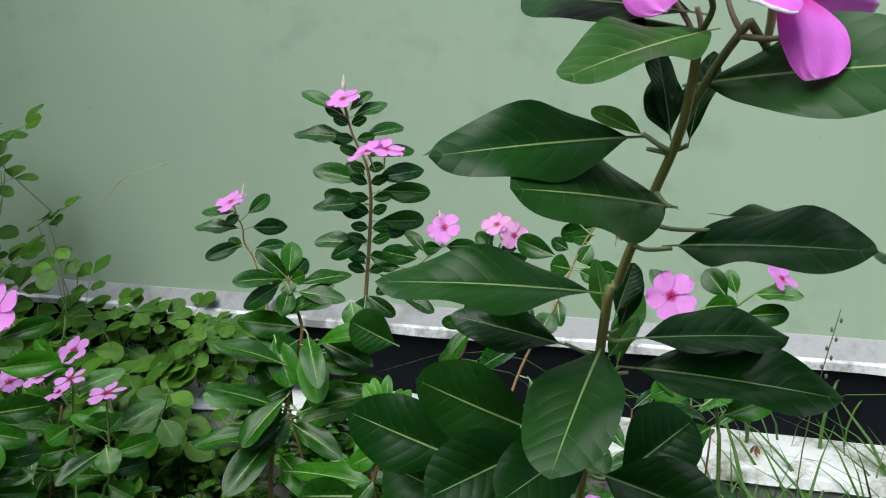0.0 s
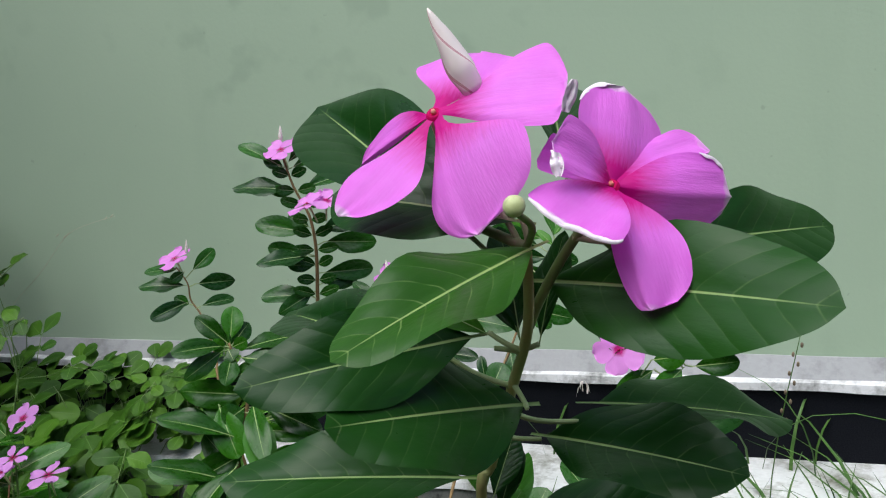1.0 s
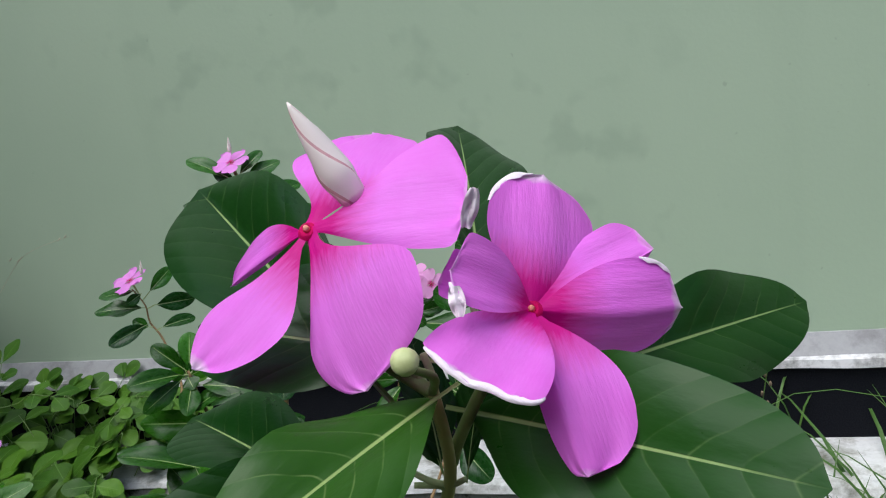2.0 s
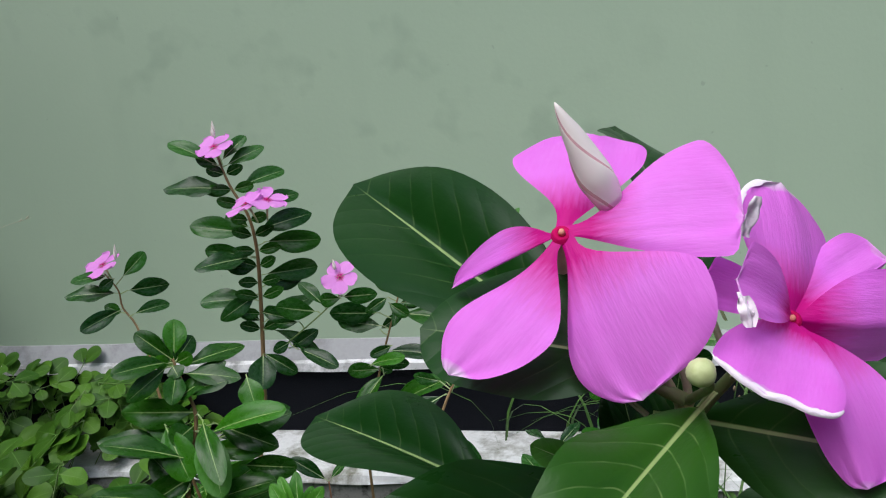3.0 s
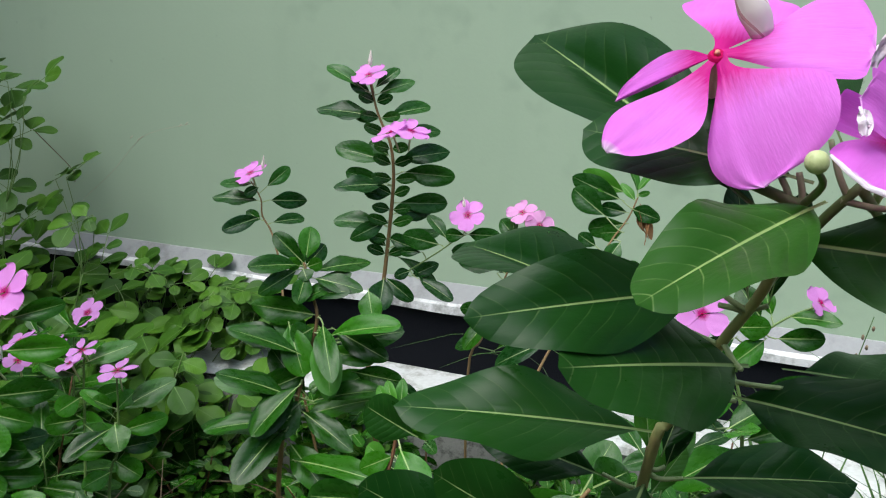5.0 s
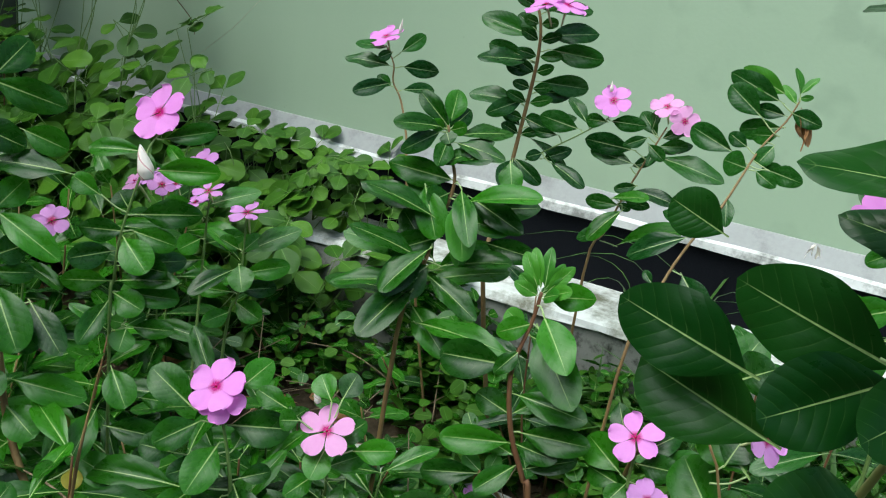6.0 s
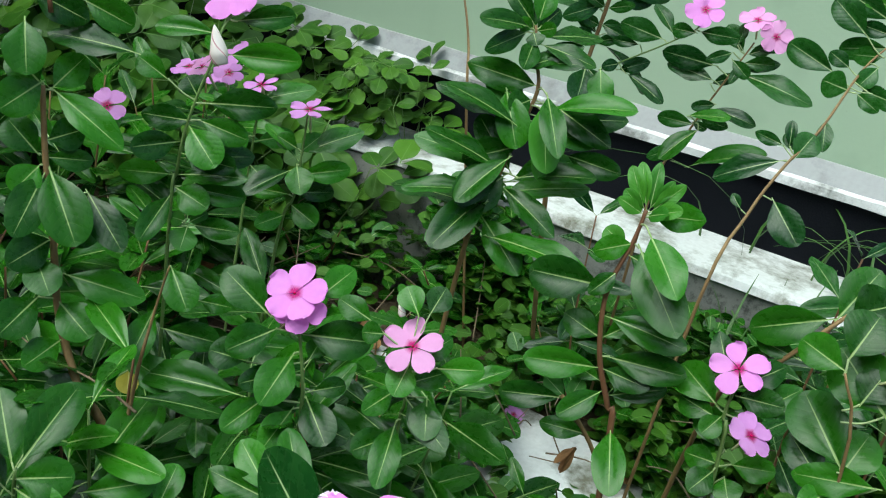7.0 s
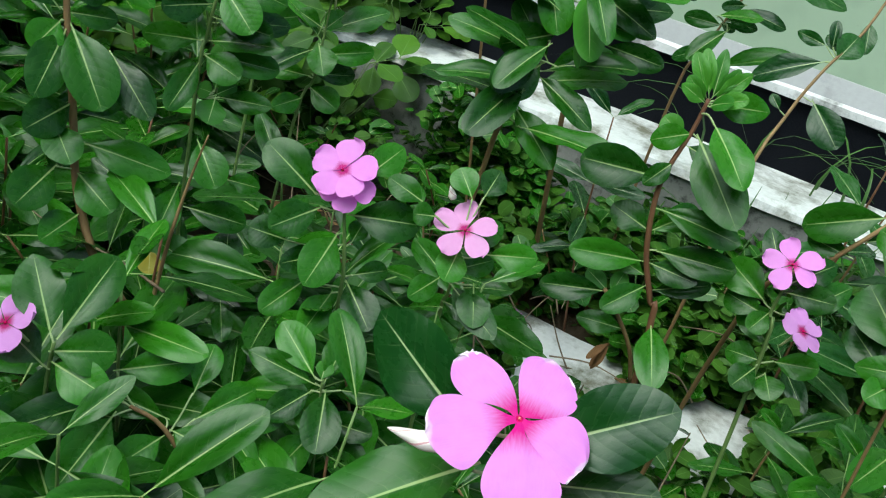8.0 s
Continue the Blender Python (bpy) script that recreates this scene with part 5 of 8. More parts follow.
stem(red_stemmed_plant, [(-0.16, 0.885, 0.622), (-0.158, 0.886, 0.622), (-0.153, 0.887, 0.624)], 0.0008, 0.0007, PETIOLE, "petiole", 6)
leaf(red_stemmed_plant, (-0.156, 0.886, 0.623), (-0.091, 0.89, 0.631), 0.029, 62, 2)
leaf(red_stemmed_plant, (-0.153, 0.885, 0.6), (-0.183, 0.889, 0.604), 0.019, -58, 2)
leaf(red_stemmed_plant, (-0.135, 0.886, 0.563), (-0.112, 0.832, 0.536), 0.031, 16, 2)
leaf(red_stemmed_plant, (-0.157, 0.885, 0.612), (-0.114, 0.881, 0.613), 0.024, 60, 2)
leaf(red_stemmed_plant, (-0.165, 0.885, 0.636), (-0.136, 0.915, 0.657), 0.024, 48, 2)
leaf(red_stemmed_plant, (-0.147, 0.885, 0.589), (-0.104, 0.906, 0.605), 0.022, 56, 2)
leaf(red_stemmed_plant, (-0.149, 0.885, 0.594), (-0.175, 0.855, 0.572), 0.024, -43, 2)
leaf(red_stemmed_plant, (-0.164, 0.905, 0.746), (-0.184, 0.913, 0.774), 0.015, -55, 2, LEAF_YOUNG)
leaf(red_stemmed_plant, (-0.160, 0.906, 0.747), (-0.165, 0.922, 0.781), 0.014, -8, 2, LEAF_YOUNG)
stem(red_stemmed_plant, [(-0.162, 0.905, 0.744), (-0.161, 0.905, 0.744), (-0.158, 0.906, 0.746)], 0.0008, 0.0007, PETIOLE, "petiole", 6)
leaf(red_stemmed_plant, (-0.159, 0.905, 0.745), (-0.140, 0.915, 0.772), 0.015, 65, 2, LEAF_YOUNG)
leaf(red_stemmed_plant, (-0.163, 0.904, 0.742), (-0.184, 0.895, 0.752), 0.014, -67, 2, LEAF_YOUNG)
stem(red_stemmed_plant, [(-0.162, 0.904, 0.741), (-0.161, 0.904, 0.741), (-0.157, 0.904, 0.741)], 0.0008, 0.0007, PETIOLE, "petiole", 6)
leaf(red_stemmed_plant, (-0.159, 0.905, 0.742), (-0.134, 0.901, 0.756), 0.015, 67, 2, LEAF_YOUNG)
leaf(red_stemmed_plant, (-0.162, 0.9, 0.719), (-0.19, 0.889, 0.705), 0.023, -66, 2)
leaf(red_stemmed_plant, (-0.165, 0.897, 0.709), (-0.13, 0.893, 0.704), 0.021, 66, 2)
leaf(red_stemmed_plant, (-0.167, 0.893, 0.695), (-0.182, 0.877, 0.674), 0.018, -49, 2)
stem(red_stemmed_plant, [(-0.131, 0.9, 0.493), (-0.143, 0.89, 0.53), (-0.163, 0.88, 0.561), (-0.178, 0.87, 0.582)], 0.0020, 0.0017, STEM_TAN)
leaf(red_stemmed_plant, (-0.175, 0.872, 0.58), (-0.228, 0.858, 0.569), 0.026, -59, 2)
leaf(red_stemmed_plant, (-0.173, 0.874, 0.576), (-0.17, 0.89, 0.593), 0.017, 17, 2, LEAF_YOUNG)
leaf(red_stemmed_plant, (-0.175, 0.872, 0.58), (-0.198, 0.878, 0.588), 0.017, -50, 2, LEAF_YOUNG)
leaf(red_stemmed_plant, (-0.151, 0.887, 0.546), (-0.193, 0.881, 0.542), 0.022, -57, 2)
withered(red_stemmed_plant, (-0.16, 0.9, 0.521), (-0.163, 0.9, 0.492), 0.011)
stem(red_stemmed_plant, [(-0.163, 0.903, 0.734), (-0.157, 0.895, 0.737), (-0.149, 0.884, 0.734)], 0.0009, 0.0008, PETIOLE, "petiole", 6)
leaf(red_stemmed_plant, (-0.152, 0.886, 0.736), (-0.112, 0.850, 0.706), 0.034, 0, 2, face=(0, -0.55, 1))
own(red_stemmed_plant)

forked_plant = plant("thin periwinkle with pale pink flowers in front of the wall", (-0.232, 1.29, 0.3), group="periwinkles in the bed")
stem(forked_plant, [(-0.232, 1.29, 0.3), (-0.225, 1.25, 0.647), (-0.215, 1.27, 0.699), (-0.202, 1.28, 0.749), (-0.182, 1.285, 0.806), (-0.171, 1.29, 0.838)], 0.0020, 0.0009, STEM_TAN)
leaf(forked_plant, (-0.177, 1.288, 0.824), (-0.205, 1.299, 0.848), 0.023, -65, 2, LEAF_DEEP)
leaf(forked_plant, (-0.173, 1.289, 0.832), (-0.141, 1.306, 0.839), 0.016, 78, 2, LEAF_DEEP)
leaf(forked_plant, (-0.177, 1.286, 0.814), (-0.143, 1.295, 0.819), 0.020, 80, 2, LEAF_DEEP)
stem(forked_plant, [(-0.184, 1.285, 0.801), (-0.181, 1.285, 0.801), (-0.173, 1.285, 0.801)], 0.0008, 0.0007, PETIOLE, "petiole", 6)
leaf(forked_plant, (-0.178, 1.285, 0.802), (-0.091, 1.28, 0.788), 0.037, 39, 2, LEAF_DEEP)
stem(forked_plant, [(-0.186, 1.284, 0.796), (-0.192, 1.284, 0.799), (-0.202, 1.284, 0.804)], 0.0008, 0.0007, PETIOLE, "petiole", 6)
leaf(forked_plant, (-0.199, 1.283, 0.804), (-0.266, 1.292, 0.803), 0.031, -81, 2, LEAF_DEEP)
stem(forked_plant, [(-0.19, 1.283, 0.783), (-0.193, 1.283, 0.785), (-0.199, 1.283, 0.788)], 0.0008, 0.0007, PETIOLE, "petiole", 6)
leaf(forked_plant, (-0.196, 1.283, 0.787), (-0.257, 1.292, 0.79), 0.026, -54, 2, LEAF_DEEP)
stem(forked_plant, [(-0.2, 1.281, 0.757), (-0.197, 1.281, 0.757), (-0.192, 1.281, 0.756)], 0.0008, 0.0007, PETIOLE, "petiole", 6)
leaf(forked_plant, (-0.195, 1.281, 0.757), (-0.14, 1.28, 0.751), 0.023, 43, 2, LEAF_DEEP)
stem(forked_plant, [(-0.206, 1.277, 0.735), (-0.204, 1.277, 0.735), (-0.205, 1.278, 0.734)], 0.0008, 0.0007, PETIOLE, "petiole", 6)
leaf(forked_plant, (-0.203, 1.278, 0.735), (-0.249, 1.283, 0.731), 0.022, -78, 2, LEAF_DEEP)
stem(forked_plant, [(-0.205, 1.278, 0.74), (-0.203, 1.279, 0.741), (-0.2, 1.279, 0.742)], 0.0008, 0.0007, PETIOLE, "petiole", 6)
leaf(forked_plant, (-0.201, 1.279, 0.742), (-0.178, 1.275, 0.747), 0.014, 81, 2, LEAF_DEEP)
leaf(forked_plant, (-0.204, 1.278, 0.739), (-0.197, 1.286, 0.75), 0.010, 50, 2, LEAF_DEEP)
leaf(forked_plant, (-0.214, 1.271, 0.705), (-0.242, 1.249, 0.689), 0.019, -64, 2, LEAF_DEEP)
stem(forked_plant, [(-0.206, 1.277, 0.735), (-0.207, 1.277, 0.736), (-0.207, 1.277, 0.738)], 0.0008, 0.0007, PETIOLE, "petiole", 6)
leaf(forked_plant, (-0.208, 1.277, 0.738), (-0.189, 1.273, 0.734), 0.012, 73, 2, LEAF_DEEP)
flower(forked_plant, (-0.174, 1.285, 0.862), (-0.1, -0.55, 0.8), 0.0363, 0, PETAL_PALE, 0)
flower(forked_plant, (-0.149, 1.275, 0.851), (0.2, -0.85, 0.3), 0.0330, 40, PETAL_PALE, 0)
stem(forked_plant, [(-0.176, 1.288, 0.823), (-0.182, 1.287, 0.826), (-0.187, 1.287, 0.831)], 0.0008, 0.0007, PETIOLE, "petiole", 6)
leaf(forked_plant, (-0.187, 1.287, 0.83), (-0.186, 1.297, 0.856), 0.014, 15, 2, LEAF_DEEP)
stem(forked_plant, [(-0.179, 1.287, 0.817), (-0.183, 1.286, 0.819), (-0.189, 1.285, 0.823)], 0.0008, 0.0007, PETIOLE, "petiole", 6)
leaf(forked_plant, (-0.188, 1.286, 0.823), (-0.213, 1.268, 0.809), 0.016, -70, 2, LEAF_DEEP)
stem(forked_plant, [(-0.181, 1.286, 0.81), (-0.185, 1.285, 0.812), (-0.188, 1.285, 0.816)], 0.0008, 0.0007, PETIOLE, "petiole", 6)
leaf(forked_plant, (-0.189, 1.285, 0.816), (-0.164, 1.28, 0.8), 0.018, 70, 2, LEAF_DEEP)
stem(forked_plant, [(-0.182, 1.285, 0.806), (-0.179, 1.285, 0.806), (-0.175, 1.286, 0.807)], 0.0008, 0.0007, PETIOLE, "petiole", 6)
leaf(forked_plant, (-0.177, 1.286, 0.806), (-0.138, 1.299, 0.821), 0.018, 64, 2, LEAF_DEEP)
stem(forked_plant, [(-0.193, 1.282, 0.776), (-0.198, 1.282, 0.779), (-0.202, 1.282, 0.784)], 0.0008, 0.0007, PETIOLE, "petiole", 6)
leaf(forked_plant, (-0.203, 1.281, 0.783), (-0.177, 1.3, 0.797), 0.015, 69, 2, LEAF_DEEP)
leaf(forked_plant, (-0.202, 1.279, 0.742), (-0.167, 1.274, 0.743), 0.017, 76, 2, LEAF_DEEP)
leaf(forked_plant, (-0.178, 1.286, 0.812), (-0.181, 1.273, 0.79), 0.011, -22, 2, LEAF_DEEP)
leaf(forked_plant, (-0.175, 1.288, 0.823), (-0.152, 1.297, 0.837), 0.016, 76, 2, LEAF_DEEP)
stem(forked_plant, [(-0.197, 1.281, 0.765), (-0.192, 1.282, 0.763), (-0.189, 1.282, 0.763)], 0.0008, 0.0007, PETIOLE, "petiole", 6)
leaf(forked_plant, (-0.188, 1.282, 0.763), (-0.213, 1.266, 0.756), 0.015, -72, 2, LEAF_DEEP)
stem(forked_plant, [(-0.205, 1.278, 0.736), (-0.200, 1.269, 0.739), (-0.196, 1.259, 0.734)], 0.0009, 0.0008, PETIOLE, "petiole", 6)
leaf(forked_plant, (-0.194, 1.261, 0.737), (-0.223, 1.230, 0.696), 0.028, 0, 2, face=(0, -0.55, 1))
stem(forked_plant, [(-0.217, 1.266, 0.689), (-0.208, 1.262, 0.690), (-0.193, 1.258, 0.690)], 0.0009, 0.0008, PETIOLE, "petiole", 6)
leaf(forked_plant, (-0.198, 1.259, 0.688), (-0.114, 1.250, 0.730), 0.034, 0, 2, face=(0, -0.55, 1))
stem(forked_plant, [(-0.205, 1.278, 0.739), (-0.210, 1.270, 0.744), (-0.212, 1.261, 0.745)], 0.0009, 0.0008, PETIOLE, "petiole", 6)
leaf(forked_plant, (-0.215, 1.262, 0.745), (-0.164, 1.250, 0.757), 0.024, 0, 2, face=(0, -0.55, 1))
own(forked_plant)

leaning_plant = plant("leaning periwinkle with a dried brown flower head above the kerb", (-0.123, 1.03, 0.255), group="periwinkles in the bed")
stem(leaning_plant, [(-0.123, 1.03, 0.255), (-0.116, 1.05, 0.626), (-0.104, 1.1, 0.707), (-0.089, 1.13, 0.755), (-0.071, 1.16, 0.792), (-0.056, 1.22, 0.846), (-0.039, 1.24, 0.877), (-0.031, 1.248, 0.901)], 0.0019, 0.0009, STEM_TAN)
leaf(leaning_plant, (-0.059, 1.2, 0.828), (-0.087, 1.21, 0.83), 0.032, -80, 2, LEAF_DEEP)
stem(leaning_plant, [(-0.06, 1.204, 0.831), (-0.068, 1.206, 0.834), (-0.078, 1.209, 0.84)], 0.0008, 0.0007, PETIOLE, "petiole", 6)
leaf(leaning_plant, (-0.076, 1.208, 0.839), (-0.13, 1.226, 0.855), 0.031, -76, 2, LEAF_DEEP)
stem(leaning_plant, [(-0.057, 1.215, 0.841), (-0.062, 1.216, 0.843), (-0.068, 1.218, 0.847)], 0.0008, 0.0007, PETIOLE, "petiole", 6)
leaf(leaning_plant, (-0.066, 1.218, 0.846), (-0.09, 1.227, 0.856), 0.019, -74, 2, LEAF_DEEP)
stem(leaning_plant, [(-0.06, 1.203, 0.831), (-0.051, 1.205, 0.829), (-0.039, 1.206, 0.83)], 0.0008, 0.0007, PETIOLE, "petiole", 6)
leaf(leaning_plant, (-0.041, 1.207, 0.83), (-0.003, 1.191, 0.827), 0.025, 79, 2, LEAF_DEEP)
stem(leaning_plant, [(-0.084, 1.14, 0.767), (-0.087, 1.14, 0.768), (-0.091, 1.141, 0.773)], 0.0008, 0.0007, PETIOLE, "petiole", 6)
leaf(leaning_plant, (-0.091, 1.141, 0.771), (-0.097, 1.151, 0.795), 0.013, -25, 2, LEAF_DEEP)
stem(leaning_plant, [(-0.085, 1.137, 0.764), (-0.09, 1.139, 0.767), (-0.097, 1.141, 0.772)], 0.0008, 0.0007, PETIOLE, "petiole", 6)
leaf(leaning_plant, (-0.095, 1.14, 0.772), (-0.126, 1.149, 0.775), 0.015, -75, 2, LEAF_DEEP)
leaf(leaning_plant, (-0.084, 1.136, 0.762), (-0.074, 1.153, 0.787), 0.031, 36, 2, LEAF_DEEP)
stem(leaning_plant, [(-0.087, 1.134, 0.76), (-0.088, 1.134, 0.76), (-0.092, 1.134, 0.759)], 0.0008, 0.0007, PETIOLE, "petiole", 6)
leaf(leaning_plant, (-0.089, 1.134, 0.761), (-0.148, 1.127, 0.724), 0.029, -50, 2, LEAF_DEEP)
stem(leaning_plant, [(-0.098, 1.113, 0.727), (-0.094, 1.113, 0.726), (-0.088, 1.112, 0.725)], 0.0008, 0.0007, PETIOLE, "petiole", 6)
leaf(leaning_plant, (-0.089, 1.114, 0.727), (-0.051, 1.088, 0.697), 0.035, 55, 2, LEAF_DEEP)
stem(leaning_plant, [(-0.104, 1.1, 0.707), (-0.107, 1.101, 0.708), (-0.111, 1.101, 0.71)], 0.0008, 0.0007, PETIOLE, "petiole", 6)
leaf(leaning_plant, (-0.111, 1.101, 0.71), (-0.124, 1.109, 0.72), 0.011, -57, 2, LEAF_DEEP)
stem(leaning_plant, [(-0.032, 1.247, 0.897), (-0.037, 1.247, 0.899), (-0.045, 1.247, 0.904)], 0.0008, 0.0007, PETIOLE, "petiole", 6)
leaf(leaning_plant, (-0.042, 1.247, 0.903), (-0.095, 1.252, 0.924), 0.026, -83, 2, LEAF_YOUNG)
stem(leaning_plant, [(-0.035, 1.244, 0.888), (-0.04, 1.244, 0.89), (-0.048, 1.245, 0.896)], 0.0008, 0.0007, PETIOLE, "petiole", 6)
leaf(leaning_plant, (-0.045, 1.245, 0.895), (-0.106, 1.249, 0.917), 0.030, -82, 2, LEAF_DEEP)
stem(leaning_plant, [(-0.046, 1.232, 0.864), (-0.053, 1.233, 0.869), (-0.063, 1.235, 0.878)], 0.0008, 0.0007, PETIOLE, "petiole", 6)
leaf(leaning_plant, (-0.061, 1.234, 0.877), (-0.103, 1.245, 0.904), 0.032, -75, 2, LEAF_DEEP)
stem(leaning_plant, [(-0.041, 1.237, 0.872), (-0.039, 1.237, 0.872), (-0.04, 1.238, 0.871)], 0.0008, 0.0007, PETIOLE, "petiole", 6)
leaf(leaning_plant, (-0.037, 1.237, 0.872), (-0.084, 1.25, 0.859), 0.026, -87, 2, LEAF_DEEP)
stem(leaning_plant, [(-0.058, 1.209, 0.836), (-0.037, 1.21, 0.828), (-0.018, 1.212, 0.827)], 0.0008, 0.0007, PETIOLE, "petiole", 6)
leaf(leaning_plant, (-0.016, 1.211, 0.828), (-0.049, 1.221, 0.824), 0.025, -82, 2, LEAF_DEEP)
stem(leaning_plant, [(-0.031, 1.247, 0.9), (-0.032, 1.248, 0.903), (-0.032, 1.249, 0.907)], 0.0008, 0.0007, PETIOLE, "petiole", 6)
leaf(leaning_plant, (-0.033, 1.248, 0.906), (-0.018, 1.257, 0.926), 0.011, 31, 2, LEAF_YOUNG)
stem(leaning_plant, [(-0.031, 1.248, 0.9), (-0.031, 1.248, 0.902), (-0.032, 1.249, 0.905)], 0.0008, 0.0007, PETIOLE, "petiole", 6)
leaf(leaning_plant, (-0.032, 1.248, 0.904), (-0.044, 1.257, 0.932), 0.013, 1, 2, LEAF_YOUNG)
stem(leaning_plant, [(-0.031, 1.248, 0.9), (-0.032, 1.248, 0.901), (-0.033, 1.248, 0.902)], 0.0008, 0.0007, PETIOLE, "petiole", 6)
leaf(leaning_plant, (-0.034, 1.248, 0.902), (-0.019, 1.253, 0.906), 0.008, 80, 2, LEAF_YOUNG)
leaf(leaning_plant, (-0.032, 1.246, 0.895), (-0.052, 1.253, 0.913), 0.012, -44, 2, LEAF_YOUNG)
withered(leaning_plant, (-0.028, 1.244, 0.895), (-0.022, 1.235, 0.857), 0.014)
stem(leaning_plant, [(-0.046, 1.232, 0.864), (-0.043, 1.232, 0.863), (-0.041, 1.233, 0.862)], 0.0008, 0.0007, PETIOLE, "petiole", 6)
leaf(leaning_plant, (-0.04, 1.232, 0.863), (-0.07, 1.241, 0.857), 0.022, -85, 2, LEAF_DEEP)
stem(leaning_plant, [(-0.051, 1.226, 0.855), (-0.046, 1.227, 0.854), (-0.043, 1.227, 0.853)], 0.0008, 0.0007, PETIOLE, "petiole", 6)
leaf(leaning_plant, (-0.042, 1.227, 0.854), (-0.054, 1.214, 0.832), 0.022, -46, 2, LEAF_DEEP)
leaf(leaning_plant, (-0.038, 1.242, 0.883), (-0.071, 1.248, 0.886), 0.019, -82, 2, LEAF_DEEP)
leaf(leaning_plant, (-0.07, 1.17, 0.802), (-0.062, 1.153, 0.773), 0.018, 22, 2, LEAF_DEEP)
leaf(leaning_plant, (-0.038, 1.244, 0.888), (-0.002, 1.23, 0.881), 0.022, 79, 2, LEAF_DEEP)
stem(leaning_plant, [(-0.061, 1.2, 0.827), (-0.058, 1.201, 0.827), (-0.053, 1.202, 0.827)], 0.0008, 0.0007, PETIOLE, "petiole", 6)
leaf(leaning_plant, (-0.054, 1.202, 0.828), (-0.028, 1.195, 0.816), 0.019, 73, 2, LEAF_DEEP)
stem(leaning_plant, [(-0.081, 1.143, 0.771), (-0.079, 1.144, 0.77), (-0.078, 1.144, 0.771)], 0.0008, 0.0007, PETIOLE, "petiole", 6)
leaf(leaning_plant, (-0.077, 1.144, 0.77), (-0.1, 1.15, 0.78), 0.016, -70, 2, LEAF_DEEP)
own(leaning_plant)

low_right_plant = plant("low periwinkle with two small pink flowers near the kerb", (-0.023, 0.88, 0.255), group="periwinkles in the bed")
stem(low_right_plant, [(-0.023, 0.88, 0.255), (-0.047, 0.885, 0.573), (-0.055, 0.89, 0.61), (-0.055, 0.89, 0.637), (-0.057, 0.889, 0.654)], 0.0020, 0.0009, STEM_GREEN)
flower(low_right_plant, (-0.057, 0.889, 0.655), (0, -0.62, 0.78), 0.0418, -10, PETAL_SMALL, 0, slim=0.76)
flower(low_right_plant, (-0.032, 0.862, 0.62), (0.35, -0.3, 0.75), 0.0341, 30, PETAL_LILAC, 0)
stem(low_right_plant, [(-0.055, 0.89, 0.615), (-0.058, 0.89, 0.615), (-0.063, 0.891, 0.617)], 0.0008, 0.0007, PETIOLE, "petiole", 6)
leaf(low_right_plant, (-0.061, 0.89, 0.617), (-0.099, 0.911, 0.63), 0.034, -52, 2)
leaf(low_right_plant, (-0.053, 0.89, 0.632), (-0.016, 0.888, 0.639), 0.026, 63, 2)
stem(low_right_plant, [(-0.055, 0.89, 0.643), (-0.058, 0.889, 0.643), (-0.062, 0.89, 0.645)], 0.0008, 0.0007, PETIOLE, "petiole", 6)
leaf(low_right_plant, (-0.061, 0.889, 0.644), (-0.081, 0.916, 0.666), 0.021, -34, 2)
leaf(low_right_plant, (-0.056, 0.89, 0.612), (-0.066, 0.873, 0.598), 0.021, -29, 2)
stem(low_right_plant, [(-0.049, 0.886, 0.581), (-0.046, 0.887, 0.582), (-0.046, 0.888, 0.585)], 0.0008, 0.0007, PETIOLE, "petiole", 6)
leaf(low_right_plant, (-0.044, 0.887, 0.584), (-0.074, 0.91, 0.599), 0.030, -45, 2)
leaf(low_right_plant, (-0.046, 0.885, 0.572), (-0.073, 0.891, 0.566), 0.024, -60, 2)
stem(low_right_plant, [(-0.047, 0.885, 0.57), (-0.043, 0.885, 0.572), (-0.037, 0.886, 0.576)], 0.0008, 0.0007, PETIOLE, "petiole", 6)
leaf(low_right_plant, (-0.039, 0.886, 0.575), (-0.005, 0.886, 0.585), 0.024, 59, 2)
stem(low_right_plant, [(-0.045, 0.885, 0.553), (-0.042, 0.886, 0.557), (-0.038, 0.886, 0.563)], 0.0008, 0.0007, PETIOLE, "petiole", 6)
leaf(low_right_plant, (-0.039, 0.887, 0.563), (-0.028, 0.867, 0.552), 0.027, 27, 2)
leaf(low_right_plant, (-0.055, 0.89, 0.637), (-0.026, 0.916, 0.658), 0.028, 44, 2)
stem(low_right_plant, [(-0.055, 0.89, 0.608), (-0.057, 0.889, 0.608), (-0.06, 0.89, 0.608)], 0.0008, 0.0007, PETIOLE, "petiole", 6)
leaf(low_right_plant, (-0.059, 0.889, 0.608), (-0.091, 0.9, 0.608), 0.026, -59, 2)
stem(low_right_plant, [(-0.047, 0.885, 0.571), (-0.047, 0.884, 0.569), (-0.048, 0.881, 0.568)], 0.0008, 0.0007, PETIOLE, "petiole", 6)
leaf(low_right_plant, (-0.047, 0.882, 0.568), (-0.06, 0.861, 0.553), 0.026, -28, 2)
stem(low_right_plant, [(-0.055, 0.89, 0.614), (-0.047, 0.89, 0.614), (-0.038, 0.891, 0.619)], 0.0008, 0.0007, PETIOLE, "petiole", 6)
leaf(low_right_plant, (-0.04, 0.89, 0.617), (-0.009, 0.915, 0.646), 0.026, 43, 2)
own(low_right_plant)

